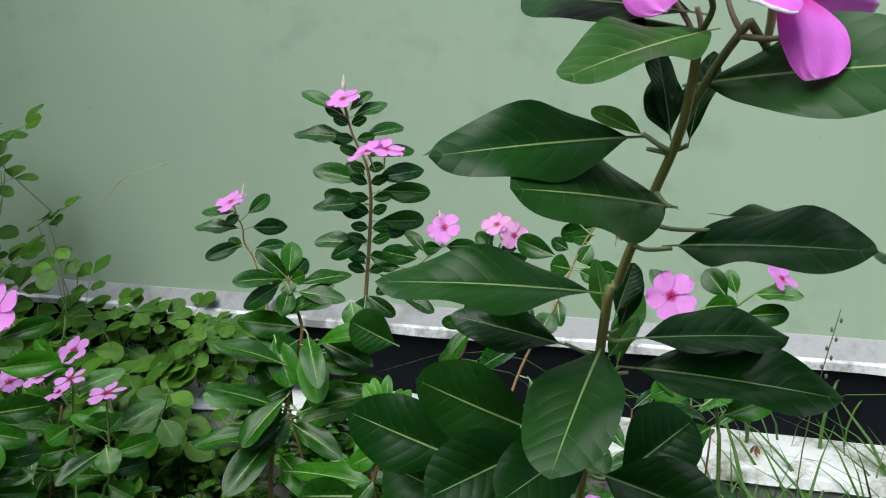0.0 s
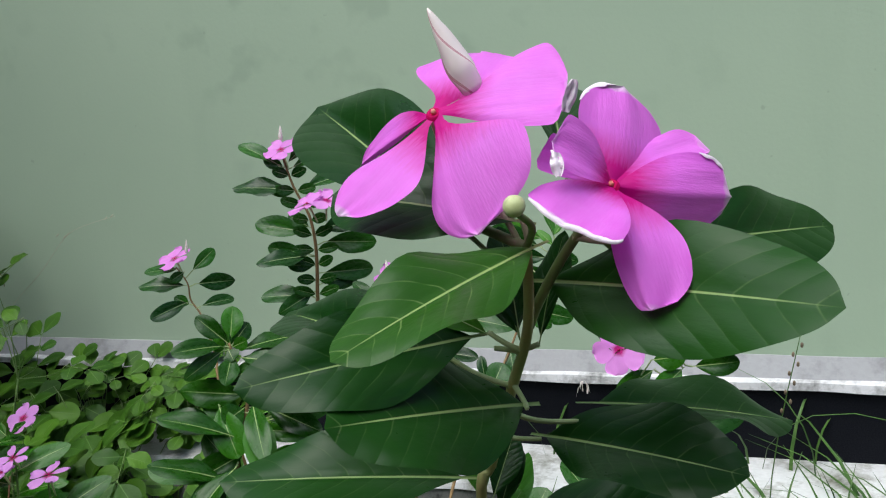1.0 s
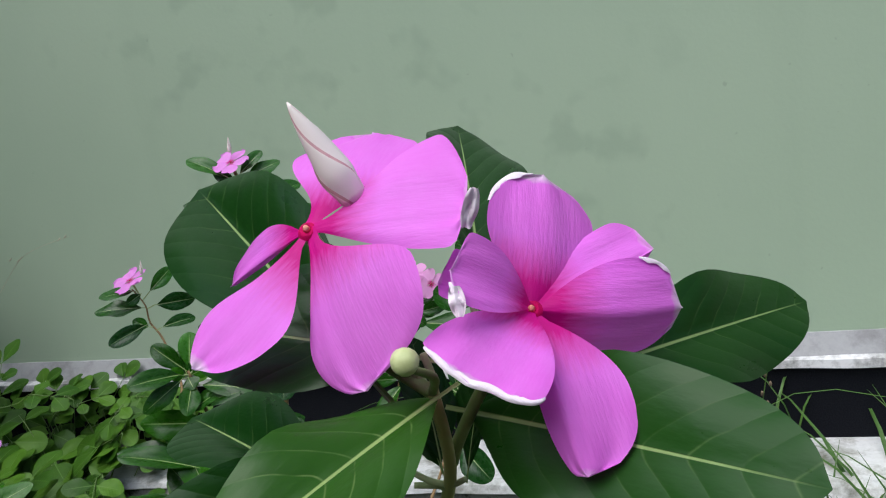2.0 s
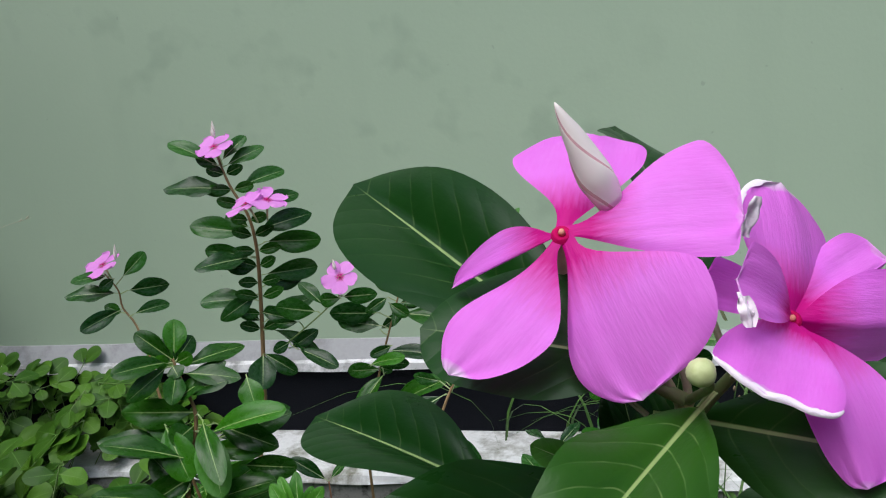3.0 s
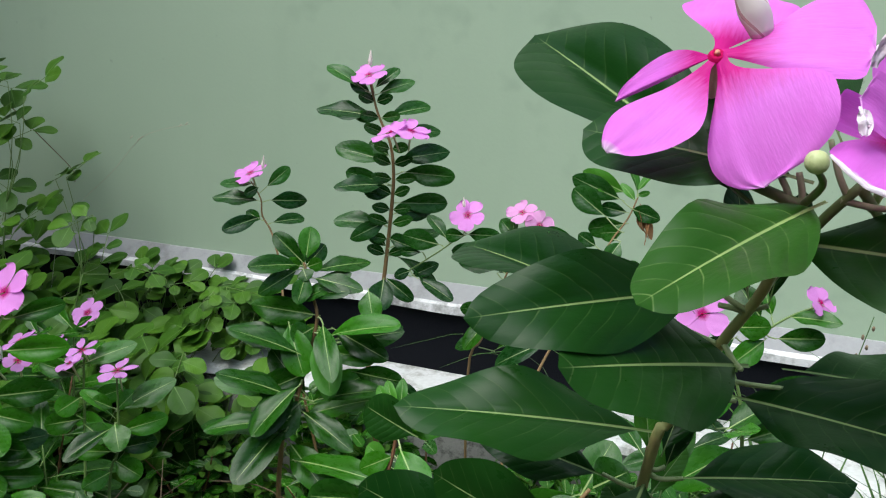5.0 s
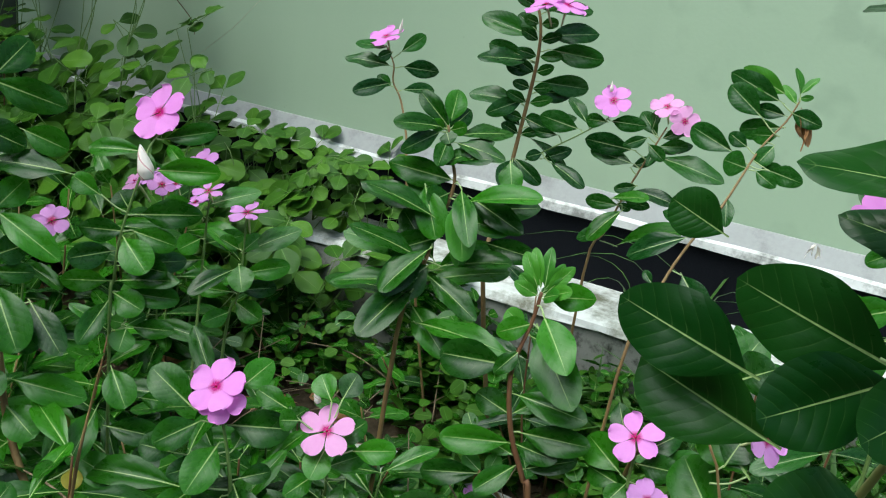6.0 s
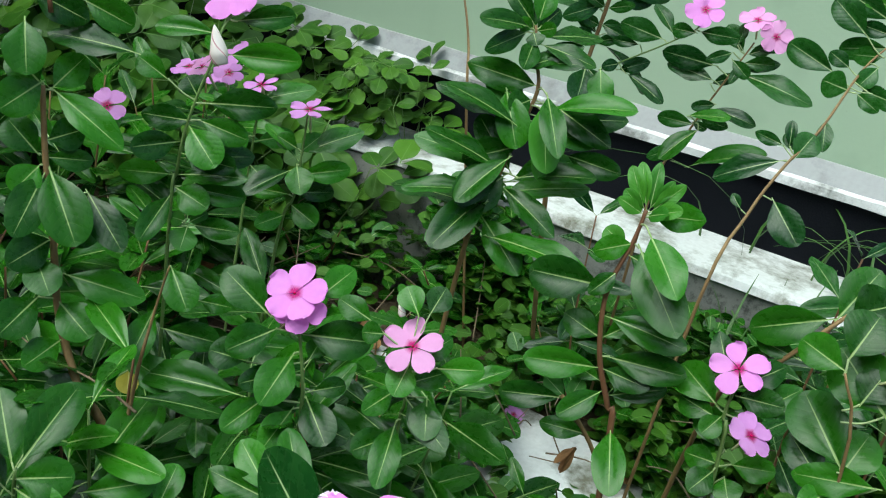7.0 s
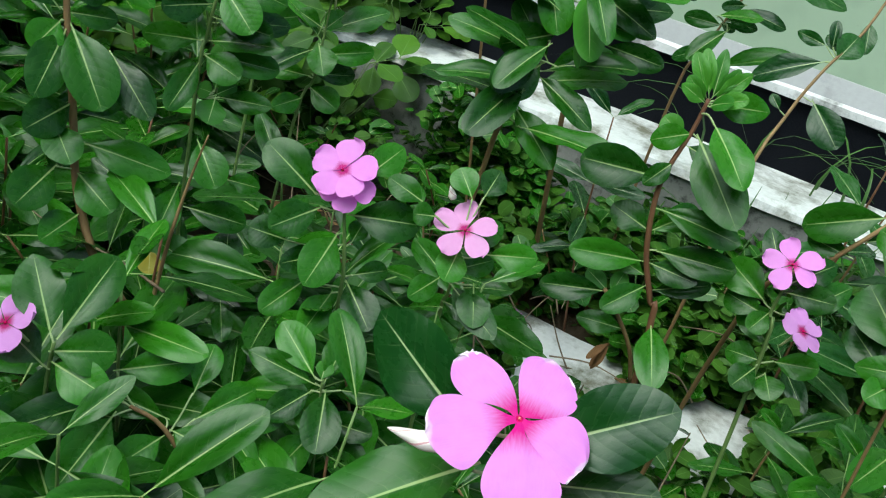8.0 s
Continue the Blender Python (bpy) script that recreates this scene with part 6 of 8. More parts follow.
broad_leaved_plant = plant("periwinkle with broad dark leaves and a stout woody stem", (-0.092, 0.98, 0.255), group="periwinkles in the bed")
stem(broad_leaved_plant, [(-0.092, 0.98, 0.255), (-0.071, 0.95, 0.575), (-0.037, 0.92, 0.649), (-0.015, 0.92, 0.687), (0.001, 0.93, 0.71)], 0.0024, 0.0017, STEM_TAN)
stem(broad_leaved_plant, [(-0.004, 0.927, 0.703), (-0.005, 0.928, 0.704), (-0.008, 0.928, 0.704)], 0.0008, 0.0007, PETIOLE, "petiole", 6)
leaf(broad_leaved_plant, (-0.006, 0.928, 0.705), (-0.061, 0.924, 0.675), 0.035, -68, 2)
leaf(broad_leaved_plant, (-0.006, 0.927, 0.703), (0.012, 0.958, 0.742), 0.038, 26, 2)
leaf(broad_leaved_plant, (-0.017, 0.92, 0.681), (0.007, 0.933, 0.691), 0.014, 56, 2)
stem(broad_leaved_plant, [(-0.026, 0.92, 0.668), (-0.021, 0.919, 0.667), (-0.018, 0.918, 0.667)], 0.0008, 0.0007, PETIOLE, "petiole", 6)
leaf(broad_leaved_plant, (-0.017, 0.918, 0.667), (-0.053, 0.928, 0.667), 0.019, -65, 2)
leaf(broad_leaved_plant, (0.001, 0.93, 0.71), (0.03, 0.939, 0.728), 0.042, 61, 2)
own(broad_leaved_plant)

edge_plant = plant("periwinkle with upright rounded leaves growing from the soil", (0.049, 0.8, 0.255), group="periwinkles in the bed")
stem(edge_plant, [(0.049, 0.8, 0.255), (0.028, 0.8, 0.638), (0.004, 0.8, 0.723)], 0.0016, 0.0008, STEM_TAN)
stem(edge_plant, [(0.023, 0.8, 0.655), (0.025, 0.8, 0.656), (0.024, 0.802, 0.658)], 0.0008, 0.0007, PETIOLE, "petiole", 6)
leaf(edge_plant, (0.026, 0.8, 0.657), (-0.011, 0.838, 0.682), 0.042, -45, 2)
stem(edge_plant, [(0.028, 0.8, 0.64), (0.024, 0.8, 0.64), (0.019, 0.802, 0.641)], 0.0008, 0.0007, PETIOLE, "petiole", 6)
leaf(edge_plant, (0.021, 0.8, 0.64), (-0.01, 0.827, 0.654), 0.029, -48, 2)
stem(edge_plant, [(0.013, 0.8, 0.69), (0.025, 0.8, 0.695), (0.035, 0.802, 0.704)], 0.0008, 0.0007, PETIOLE, "petiole", 6)
leaf(edge_plant, (0.037, 0.8, 0.703), (-0.001, 0.828, 0.726), 0.045, -54, 2)
stem(edge_plant, [(0.027, 0.8, 0.641), (0.039, 0.8, 0.646), (0.048, 0.8, 0.655)], 0.0008, 0.0007, PETIOLE, "petiole", 6)
leaf(edge_plant, (0.051, 0.8, 0.656), (-0.001, 0.804, 0.639), 0.025, -61, 2)
leaf(edge_plant, (0.025, 0.801, 0.649), (0.035, 0.828, 0.675), 0.033, 13, 2)
stem(edge_plant, [(0.027, 0.8, 0.641), (0.026, 0.8, 0.641), (0.024, 0.799, 0.64)], 0.0008, 0.0007, PETIOLE, "petiole", 6)
leaf(edge_plant, (0.024, 0.8, 0.64), (0.01, 0.785, 0.628), 0.025, -33, 2)
stem(edge_plant, [(0.004, 0.8, 0.721), (0.004, 0.801, 0.725), (0.003, 0.804, 0.731)], 0.0008, 0.0007, PETIOLE, "petiole", 6)
leaf(edge_plant, (0.003, 0.803, 0.73), (0.012, 0.826, 0.757), 0.035, 17, 2)
leaf(edge_plant, (0.005, 0.8, 0.724), (-0.026, 0.813, 0.729), 0.027, -63, 2)
stem(edge_plant, [(0.011, 0.8, 0.698), (0.015, 0.8, 0.701), (0.019, 0.801, 0.706)], 0.0008, 0.0007, PETIOLE, "petiole", 6)
leaf(edge_plant, (0.019, 0.8, 0.705), (0.027, 0.816, 0.726), 0.028, 18, 2)
stem(edge_plant, [(0.028, 0.8, 0.634), (0.023, 0.799, 0.632), (0.017, 0.799, 0.633)], 0.0008, 0.0007, PETIOLE, "petiole", 6)
leaf(edge_plant, (0.017, 0.798, 0.632), (0.034, 0.811, 0.643), 0.017, 40, 2)
flower(edge_plant, (0.04, 0.8, 0.735), (0.6, -0.4, 0.5), 0.0330, 0, PETAL_LILAC, 0)
own(edge_plant)

behind_plant = plant("periwinkle with small pink flowers and grey-green leaves", (0.119, 1.02, 0.255), group="periwinkles in the bed")
stem(behind_plant, [(0.119, 1.02, 0.255), (0.115, 1, 0.682), (0.113, 1, 0.735), (0.106, 1, 0.785), (0.091, 1, 0.82), (0.074, 1, 0.841)], 0.0021, 0.0009, STEM_GREEN)
flower(behind_plant, (0.07, 1, 0.851), (-0.1, -0.85, 0.35), 0.0407, 0, PETAL_SMALL, 0)
stem(behind_plant, [(0.101, 1, 0.805), (0.109, 1.01, 0.828), (0.135, 1.02, 0.851), (0.157, 1.02, 0.864)], 0.0012, 0.0008, STEM_GREEN)
flower(behind_plant, (0.159, 1.02, 0.867), (0.5, -0.3, 0.5), 0.0286, 0, PETAL_SMALL, 0)
stem(behind_plant, [(0.085, 1, 0.827), (0.09, 1.002, 0.833), (0.096, 1.004, 0.842)], 0.0008, 0.0007, PETIOLE, "petiole", 6)
leaf(behind_plant, (0.095, 1.003, 0.842), (0.124, 1.009, 0.845), 0.023, 76, 2)
stem(behind_plant, [(0.121, 1.015, 0.838), (0.119, 1.016, 0.842), (0.116, 1.017, 0.848)], 0.0008, 0.0007, PETIOLE, "petiole", 6)
leaf(behind_plant, (0.117, 1.017, 0.847), (0.096, 1.028, 0.87), 0.024, -58, 2)
stem(behind_plant, [(0.127, 1.017, 0.843), (0.125, 1.018, 0.846), (0.123, 1.019, 0.851)], 0.0008, 0.0007, PETIOLE, "petiole", 6)
leaf(behind_plant, (0.124, 1.019, 0.85), (0.115, 1.028, 0.871), 0.015, -39, 2)
leaf(behind_plant, (0.135, 1.02, 0.852), (0.177, 1.006, 0.855), 0.019, 38, 2)
stem(behind_plant, [(0.12, 1.014, 0.838), (0.123, 1.014, 0.835), (0.129, 1.014, 0.834)], 0.0008, 0.0007, PETIOLE, "petiole", 6)
leaf(behind_plant, (0.127, 1.014, 0.834), (0.166, 1.019, 0.838), 0.022, 75, 2)
stem(behind_plant, [(0.084, 1, 0.828), (0.086, 1.001, 0.83), (0.086, 1.002, 0.836)], 0.0008, 0.0007, PETIOLE, "petiole", 6)
leaf(behind_plant, (0.088, 1.002, 0.834), (0.049, 1.017, 0.869), 0.023, -36, 2)
stem(behind_plant, [(0.108, 1.009, 0.826), (0.103, 1.01, 0.828), (0.097, 1.009, 0.832)], 0.0008, 0.0007, PETIOLE, "petiole", 6)
leaf(behind_plant, (0.099, 1.01, 0.833), (0.068, 0.99, 0.815), 0.020, -63, 2)
stem(behind_plant, [(0.117, 1.013, 0.836), (0.12, 1.013, 0.834), (0.121, 1.012, 0.833)], 0.0008, 0.0007, PETIOLE, "petiole", 6)
leaf(behind_plant, (0.122, 1.013, 0.834), (0.096, 0.993, 0.812), 0.023, -57, 2)
leaf(behind_plant, (0.107, 1, 0.785), (0.058, 0.971, 0.769), 0.031, -64, 2)
leaf(behind_plant, (0.109, 1, 0.783), (0.17, 1.026, 0.794), 0.031, 68, 2)
leaf(behind_plant, (0.112, 1, 0.74), (0.06, 0.961, 0.712), 0.036, -56, 2)
leaf(behind_plant, (0.112, 1, 0.745), (0.162, 1.026, 0.762), 0.032, 62, 2)
leaf(behind_plant, (0.111, 1, 0.765), (0.138, 1.019, 0.783), 0.026, 58, 2)
withered(behind_plant, (0.029, 1.058, 0.804), (0.029, 1.058, 0.792), 0.008, BUD_CREAM)
stem(behind_plant, [(0.110, 1.000, 0.760), (0.104, 0.992, 0.761), (0.100, 0.985, 0.760)], 0.0009, 0.0008, PETIOLE, "petiole", 6)
leaf(behind_plant, (0.098, 0.984, 0.758), (0.136, 1.000, 0.783), 0.030, 0, 2, face=(0, -0.55, 1))
stem(behind_plant, [(0.110, 1.000, 0.756), (0.101, 0.995, 0.757), (0.090, 0.990, 0.756)], 0.0009, 0.0008, PETIOLE, "petiole", 6)
leaf(behind_plant, (0.092, 0.991, 0.754), (0.059, 0.980, 0.789), 0.027, 0, 2, face=(0, -0.55, 1))
stem(behind_plant, [(0.110, 1.000, 0.756), (0.104, 0.992, 0.757), (0.100, 0.981, 0.756)], 0.0009, 0.0008, PETIOLE, "petiole", 6)
leaf(behind_plant, (0.099, 0.984, 0.755), (0.124, 0.940, 0.778), 0.028, 0, 2, face=(0, -0.55, 1))
own(behind_plant)

left_low_plant = plant("low periwinkle with a flat pink flower among clover-like weeds", (-0.552, 0.95, 0.255), group="periwinkles in the bed")
stem(left_low_plant, [(-0.552, 0.95, 0.255), (-0.537, 0.96, 0.562), (-0.526, 0.965, 0.614), (-0.526, 0.97, 0.663), (-0.525, 0.97, 0.702)], 0.0020, 0.0009, STEM_GREEN)
flower(left_low_plant, (-0.523, 0.97, 0.709), (-0.05, -0.2, 1), 0.0418, 0, PETAL_LILAC, 0, slim=0.66)
leaf(left_low_plant, (-0.527, 0.969, 0.661), (-0.487, 1.021, 0.686), 0.030, 42, 2)
stem(left_low_plant, [(-0.526, 0.969, 0.649), (-0.527, 0.968, 0.649), (-0.528, 0.966, 0.649)], 0.0008, 0.0007, PETIOLE, "petiole", 6)
leaf(left_low_plant, (-0.529, 0.967, 0.65), (-0.507, 0.948, 0.627), 0.033, 17, 2)
leaf(left_low_plant, (-0.528, 0.968, 0.653), (-0.57, 0.963, 0.68), 0.021, -16, 2)
stem(left_low_plant, [(-0.526, 0.968, 0.643), (-0.528, 0.966, 0.643), (-0.531, 0.962, 0.643)], 0.0008, 0.0007, PETIOLE, "petiole", 6)
leaf(left_low_plant, (-0.53, 0.965, 0.644), (-0.552, 0.914, 0.621), 0.025, -24, 2)
leaf(left_low_plant, (-0.527, 0.967, 0.638), (-0.487, 1.004, 0.649), 0.027, 68, 2)
stem(left_low_plant, [(-0.526, 0.965, 0.618), (-0.527, 0.964, 0.618), (-0.528, 0.965, 0.619)], 0.0008, 0.0007, PETIOLE, "petiole", 6)
leaf(left_low_plant, (-0.529, 0.963, 0.619), (-0.5, 0.999, 0.62), 0.024, 67, 2)
stem(left_low_plant, [(-0.526, 0.97, 0.664), (-0.527, 0.969, 0.664), (-0.53, 0.968, 0.666)], 0.0008, 0.0007, PETIOLE, "petiole", 6)
leaf(left_low_plant, (-0.528, 0.968, 0.665), (-0.553, 0.962, 0.674), 0.021, -65, 2)
stem(left_low_plant, [(-0.526, 0.965, 0.615), (-0.527, 0.964, 0.615), (-0.531, 0.963, 0.616)], 0.0008, 0.0007, PETIOLE, "petiole", 6)
leaf(left_low_plant, (-0.529, 0.964, 0.616), (-0.573, 0.95, 0.614), 0.024, -67, 2)
leaf(left_low_plant, (-0.53, 0.964, 0.606), (-0.494, 0.965, 0.593), 0.030, 56, 2)
leaf(left_low_plant, (-0.532, 0.962, 0.593), (-0.548, 0.932, 0.583), 0.024, -58, 2)
stem(left_low_plant, [(-0.526, 0.97, 0.662), (-0.527, 0.969, 0.662), (-0.528, 0.969, 0.663)], 0.0008, 0.0007, PETIOLE, "petiole", 6)
leaf(left_low_plant, (-0.528, 0.968, 0.662), (-0.518, 0.99, 0.68), 0.024, 56, 2)
own(left_low_plant)

left_back_plant = plant("periwinkle with several small pink flowers beside the weeds", (-0.631, 1, 0.255), group="periwinkles in the bed")
stem(left_back_plant, [(-0.631, 1, 0.255), (-0.635, 1.03, 0.594), (-0.631, 1.03, 0.657), (-0.627, 1.03, 0.694)], 0.0020, 0.0009, STEM_GREEN)
flower(left_back_plant, (-0.627, 1.027, 0.697), (-0.05, -0.45, 0.9), 0.0374, 15, PETAL_LILAC, 0, slim=0.62)
flower(left_back_plant, (-0.64, 1.02, 0.681), (-0.3, -0.3, 0.9), 0.0330, 0, PETAL_LILAC, 0)
flower(left_back_plant, (-0.838, 1.256, 0.647), (0, -0.6, 0.7), 0.0462, 0, PETAL_LILAC, 0)
flower(left_back_plant, (-0.699, 1.05, 0.684), (-0.2, -0.3, 0.9), 0.0374, 0, PETAL_LILAC, 0)
flower(left_back_plant, (-0.75, 1.05, 0.681), (-0.2, -0.3, 0.9), 0.0418, 0, PETAL_LILAC, 0)
stem(left_back_plant, [(-0.629, 1.03, 0.674), (-0.632, 1.028, 0.675), (-0.632, 1.029, 0.677)], 0.0008, 0.0007, PETIOLE, "petiole", 6)
leaf(left_back_plant, (-0.634, 1.026, 0.676), (-0.587, 1.075, 0.695), 0.030, 43, 2)
stem(left_back_plant, [(-0.63, 1.03, 0.661), (-0.632, 1.029, 0.662), (-0.636, 1.027, 0.664)], 0.0008, 0.0007, PETIOLE, "petiole", 6)
leaf(left_back_plant, (-0.634, 1.028, 0.663), (-0.679, 1.012, 0.678), 0.026, -67, 2)
stem(left_back_plant, [(-0.632, 1.03, 0.636), (-0.633, 1.029, 0.635), (-0.635, 1.027, 0.635)], 0.0008, 0.0007, PETIOLE, "petiole", 6)
leaf(left_back_plant, (-0.635, 1.028, 0.636), (-0.647, 1, 0.624), 0.030, -60, 2)
leaf(left_back_plant, (-0.632, 1.03, 0.629), (-0.606, 1.07, 0.637), 0.027, 67, 2)
leaf(left_back_plant, (-0.635, 1.029, 0.601), (-0.602, 1.03, 0.584), 0.033, 54, 2)
leaf(left_back_plant, (-0.633, 1.03, 0.608), (-0.678, 1.011, 0.598), 0.031, -72, 2)
own(left_back_plant)

left_tall_plant = plant("tall bushy periwinkle with one pink flower and a half-opened bud", (-0.527, 0.78, 0.255), group="periwinkles in the bed")
stem(left_tall_plant, [(-0.527, 0.78, 0.255), (-0.529, 0.785, 0.639), (-0.529, 0.79, 0.68), (-0.524, 0.79, 0.717), (-0.517, 0.795, 0.752), (-0.507, 0.8, 0.787), (-0.513, 0.815, 0.807), (-0.506, 0.83, 0.828)], 0.0017, 0.0008, STEM_GREEN)
flower(left_tall_plant, (-0.518, 0.831, 0.834), (-0.1, -0.75, 0.6), 0.0506, -8, PETAL_SMALL, 0)
bud(left_tall_plant, (-0.5, 0.8, 0.782), (-0.508, 0.798, 0.812), 0.0075)
flower(left_tall_plant, (-0.618, 0.798, 0.713), (0.3, -0.5, 0.6), 0.0330, 0, PETAL_LILAC, 0)
flower(left_tall_plant, (-0.535, 0.82, 0.768), (-0.3, -0.5, 0.7), 0.0253, 0, PETAL_PALE, 0)
flower(left_tall_plant, (-0.531, 0.85, 0.76), (0.3, -0.4, 0.8), 0.0242, 0, PETAL_LILAC, 0)
stem(left_tall_plant, [(-0.511, 0.82, 0.814), (-0.509, 0.821, 0.813), (-0.506, 0.824, 0.813)], 0.0008, 0.0007, PETIOLE, "petiole", 6)
leaf(left_tall_plant, (-0.508, 0.822, 0.813), (-0.474, 0.857, 0.823), 0.022, 77, 2)
leaf(left_tall_plant, (-0.512, 0.811, 0.802), (-0.56, 0.79, 0.798), 0.022, -48, 2)
stem(left_tall_plant, [(-0.507, 0.801, 0.788), (-0.505, 0.804, 0.788), (-0.499, 0.808, 0.789)], 0.0008, 0.0007, PETIOLE, "petiole", 6)
leaf(left_tall_plant, (-0.502, 0.807, 0.789), (-0.442, 0.828, 0.796), 0.027, 77, 2)
stem(left_tall_plant, [(-0.518, 0.794, 0.746), (-0.515, 0.796, 0.746), (-0.509, 0.8, 0.747)], 0.0008, 0.0007, PETIOLE, "petiole", 6)
leaf(left_tall_plant, (-0.512, 0.798, 0.747), (-0.462, 0.83, 0.752), 0.030, 73, 2)
stem(left_tall_plant, [(-0.521, 0.792, 0.731), (-0.518, 0.794, 0.731), (-0.513, 0.797, 0.732)], 0.0008, 0.0007, PETIOLE, "petiole", 6)
leaf(left_tall_plant, (-0.515, 0.796, 0.732), (-0.475, 0.812, 0.723), 0.025, 67, 2)
leaf(left_tall_plant, (-0.521, 0.792, 0.726), (-0.485, 0.786, 0.701), 0.034, 42, 2)
leaf(left_tall_plant, (-0.516, 0.795, 0.751), (-0.529, 0.795, 0.765), 0.027, -51, 2)
stem(left_tall_plant, [(-0.518, 0.794, 0.748), (-0.526, 0.788, 0.753), (-0.536, 0.781, 0.763)], 0.0008, 0.0007, PETIOLE, "petiole", 6)
leaf(left_tall_plant, (-0.535, 0.781, 0.762), (-0.56, 0.772, 0.776), 0.022, -64, 2)
leaf(left_tall_plant, (-0.551, 0.766, 0.78), (-0.616, 0.734, 0.782), 0.031, -40, 2)
stem(left_tall_plant, [(-0.521, 0.792, 0.73), (-0.519, 0.793, 0.73), (-0.519, 0.794, 0.73)], 0.0008, 0.0007, PETIOLE, "petiole", 6)
leaf(left_tall_plant, (-0.517, 0.795, 0.73), (-0.558, 0.777, 0.728), 0.025, -71, 2)
leaf(left_tall_plant, (-0.526, 0.789, 0.711), (-0.544, 0.751, 0.708), 0.027, -67, 2)
leaf(left_tall_plant, (-0.527, 0.789, 0.701), (-0.479, 0.806, 0.698), 0.024, 67, 2)
leaf(left_tall_plant, (-0.53, 0.789, 0.68), (-0.573, 0.769, 0.675), 0.025, -69, 2)
leaf(left_tall_plant, (-0.529, 0.788, 0.67), (-0.494, 0.792, 0.66), 0.030, 56, 2)
leaf(left_tall_plant, (-0.53, 0.787, 0.664), (-0.523, 0.743, 0.634), 0.023, -33, 2)
stem(left_tall_plant, [(-0.529, 0.785, 0.637), (-0.523, 0.789, 0.637), (-0.518, 0.795, 0.641)], 0.0008, 0.0007, PETIOLE, "petiole", 6)
leaf(left_tall_plant, (-0.518, 0.794, 0.639), (-0.53, 0.816, 0.674), 0.024, 11, 2, LEAF_YOUNG)
stem(left_tall_plant, [(-0.529, 0.785, 0.637), (-0.523, 0.789, 0.637), (-0.518, 0.793, 0.639)], 0.0008, 0.0007, PETIOLE, "petiole", 6)
leaf(left_tall_plant, (-0.518, 0.794, 0.639), (-0.529, 0.786, 0.642), 0.017, -65, 2, LEAF_YOUNG)
stem(left_tall_plant, [(-0.529, 0.785, 0.634), (-0.523, 0.79, 0.635), (-0.516, 0.795, 0.638)], 0.0008, 0.0007, PETIOLE, "petiole", 6)
leaf(left_tall_plant, (-0.517, 0.794, 0.638), (-0.507, 0.808, 0.647), 0.015, 62, 2, LEAF_YOUNG)
stem(left_tall_plant, [(-0.529, 0.785, 0.634), (-0.523, 0.789, 0.634), (-0.516, 0.793, 0.636)], 0.0008, 0.0007, PETIOLE, "petiole", 6)
leaf(left_tall_plant, (-0.516, 0.794, 0.637), (-0.508, 0.776, 0.62), 0.027, -14, 2, LEAF_YOUNG)
stem(left_tall_plant, [(-0.529, 0.785, 0.634), (-0.522, 0.79, 0.634), (-0.513, 0.796, 0.637)], 0.0008, 0.0007, PETIOLE, "petiole", 6)
leaf(left_tall_plant, (-0.515, 0.795, 0.637), (-0.473, 0.811, 0.64), 0.021, 65, 2)
stem(left_tall_plant, [(-0.529, 0.789, 0.67), (-0.527, 0.79, 0.67), (-0.524, 0.793, 0.67)], 0.0008, 0.0007, PETIOLE, "petiole", 6)
leaf(left_tall_plant, (-0.526, 0.792, 0.67), (-0.478, 0.821, 0.667), 0.026, 67, 2)
leaf(left_tall_plant, (-0.526, 0.79, 0.696), (-0.484, 0.835, 0.7), 0.026, 56, 2)
leaf(left_tall_plant, (-0.529, 0.79, 0.68), (-0.472, 0.814, 0.688), 0.026, 40, 2)
own(left_tall_plant)

left_stout_plant = plant("old bushy periwinkle with a bare tan woody stem", (-0.465, 0.69, 0.255), group="periwinkles in the bed")
stem(left_stout_plant, [(-0.465, 0.69, 0.255), (-0.5, 0.695, 0.465), (-0.539, 0.7, 0.502), (-0.569, 0.705, 0.559), (-0.582, 0.71, 0.621), (-0.597, 0.715, 0.689), (-0.606, 0.72, 0.746)], 0.0046, 0.002, STEM_TAN)
leaf(left_stout_plant, (-0.623, 0.718, 0.796), (-0.602, 0.702, 0.757), 0.035, 4, 2)
stem(left_stout_plant, [(-0.606, 0.72, 0.745), (-0.606, 0.721, 0.747), (-0.607, 0.72, 0.749)], 0.0008, 0.0007, PETIOLE, "petiole", 6)
leaf(left_stout_plant, (-0.606, 0.722, 0.75), (-0.614, 0.686, 0.729), 0.035, -61, 2)
stem(left_stout_plant, [(-0.606, 0.72, 0.742), (-0.604, 0.722, 0.743), (-0.599, 0.725, 0.743)], 0.0008, 0.0007, PETIOLE, "petiole", 6)
leaf(left_stout_plant, (-0.602, 0.724, 0.745), (-0.543, 0.743, 0.707), 0.031, 47, 2)
stem(left_stout_plant, [(-0.598, 0.715, 0.691), (-0.599, 0.714, 0.691), (-0.601, 0.712, 0.693)], 0.0008, 0.0007, PETIOLE, "petiole", 6)
leaf(left_stout_plant, (-0.6, 0.712, 0.691), (-0.625, 0.703, 0.716), 0.031, -55, 2)
leaf(left_stout_plant, (-0.598, 0.715, 0.69), (-0.576, 0.744, 0.687), 0.021, 69, 2)
leaf(left_stout_plant, (-0.595, 0.716, 0.684), (-0.545, 0.7, 0.634), 0.043, 23, 2)
stem(left_stout_plant, [(-0.59, 0.713, 0.658), (-0.582, 0.723, 0.66), (-0.57, 0.734, 0.664)], 0.0008, 0.0007, PETIOLE, "petiole", 6)
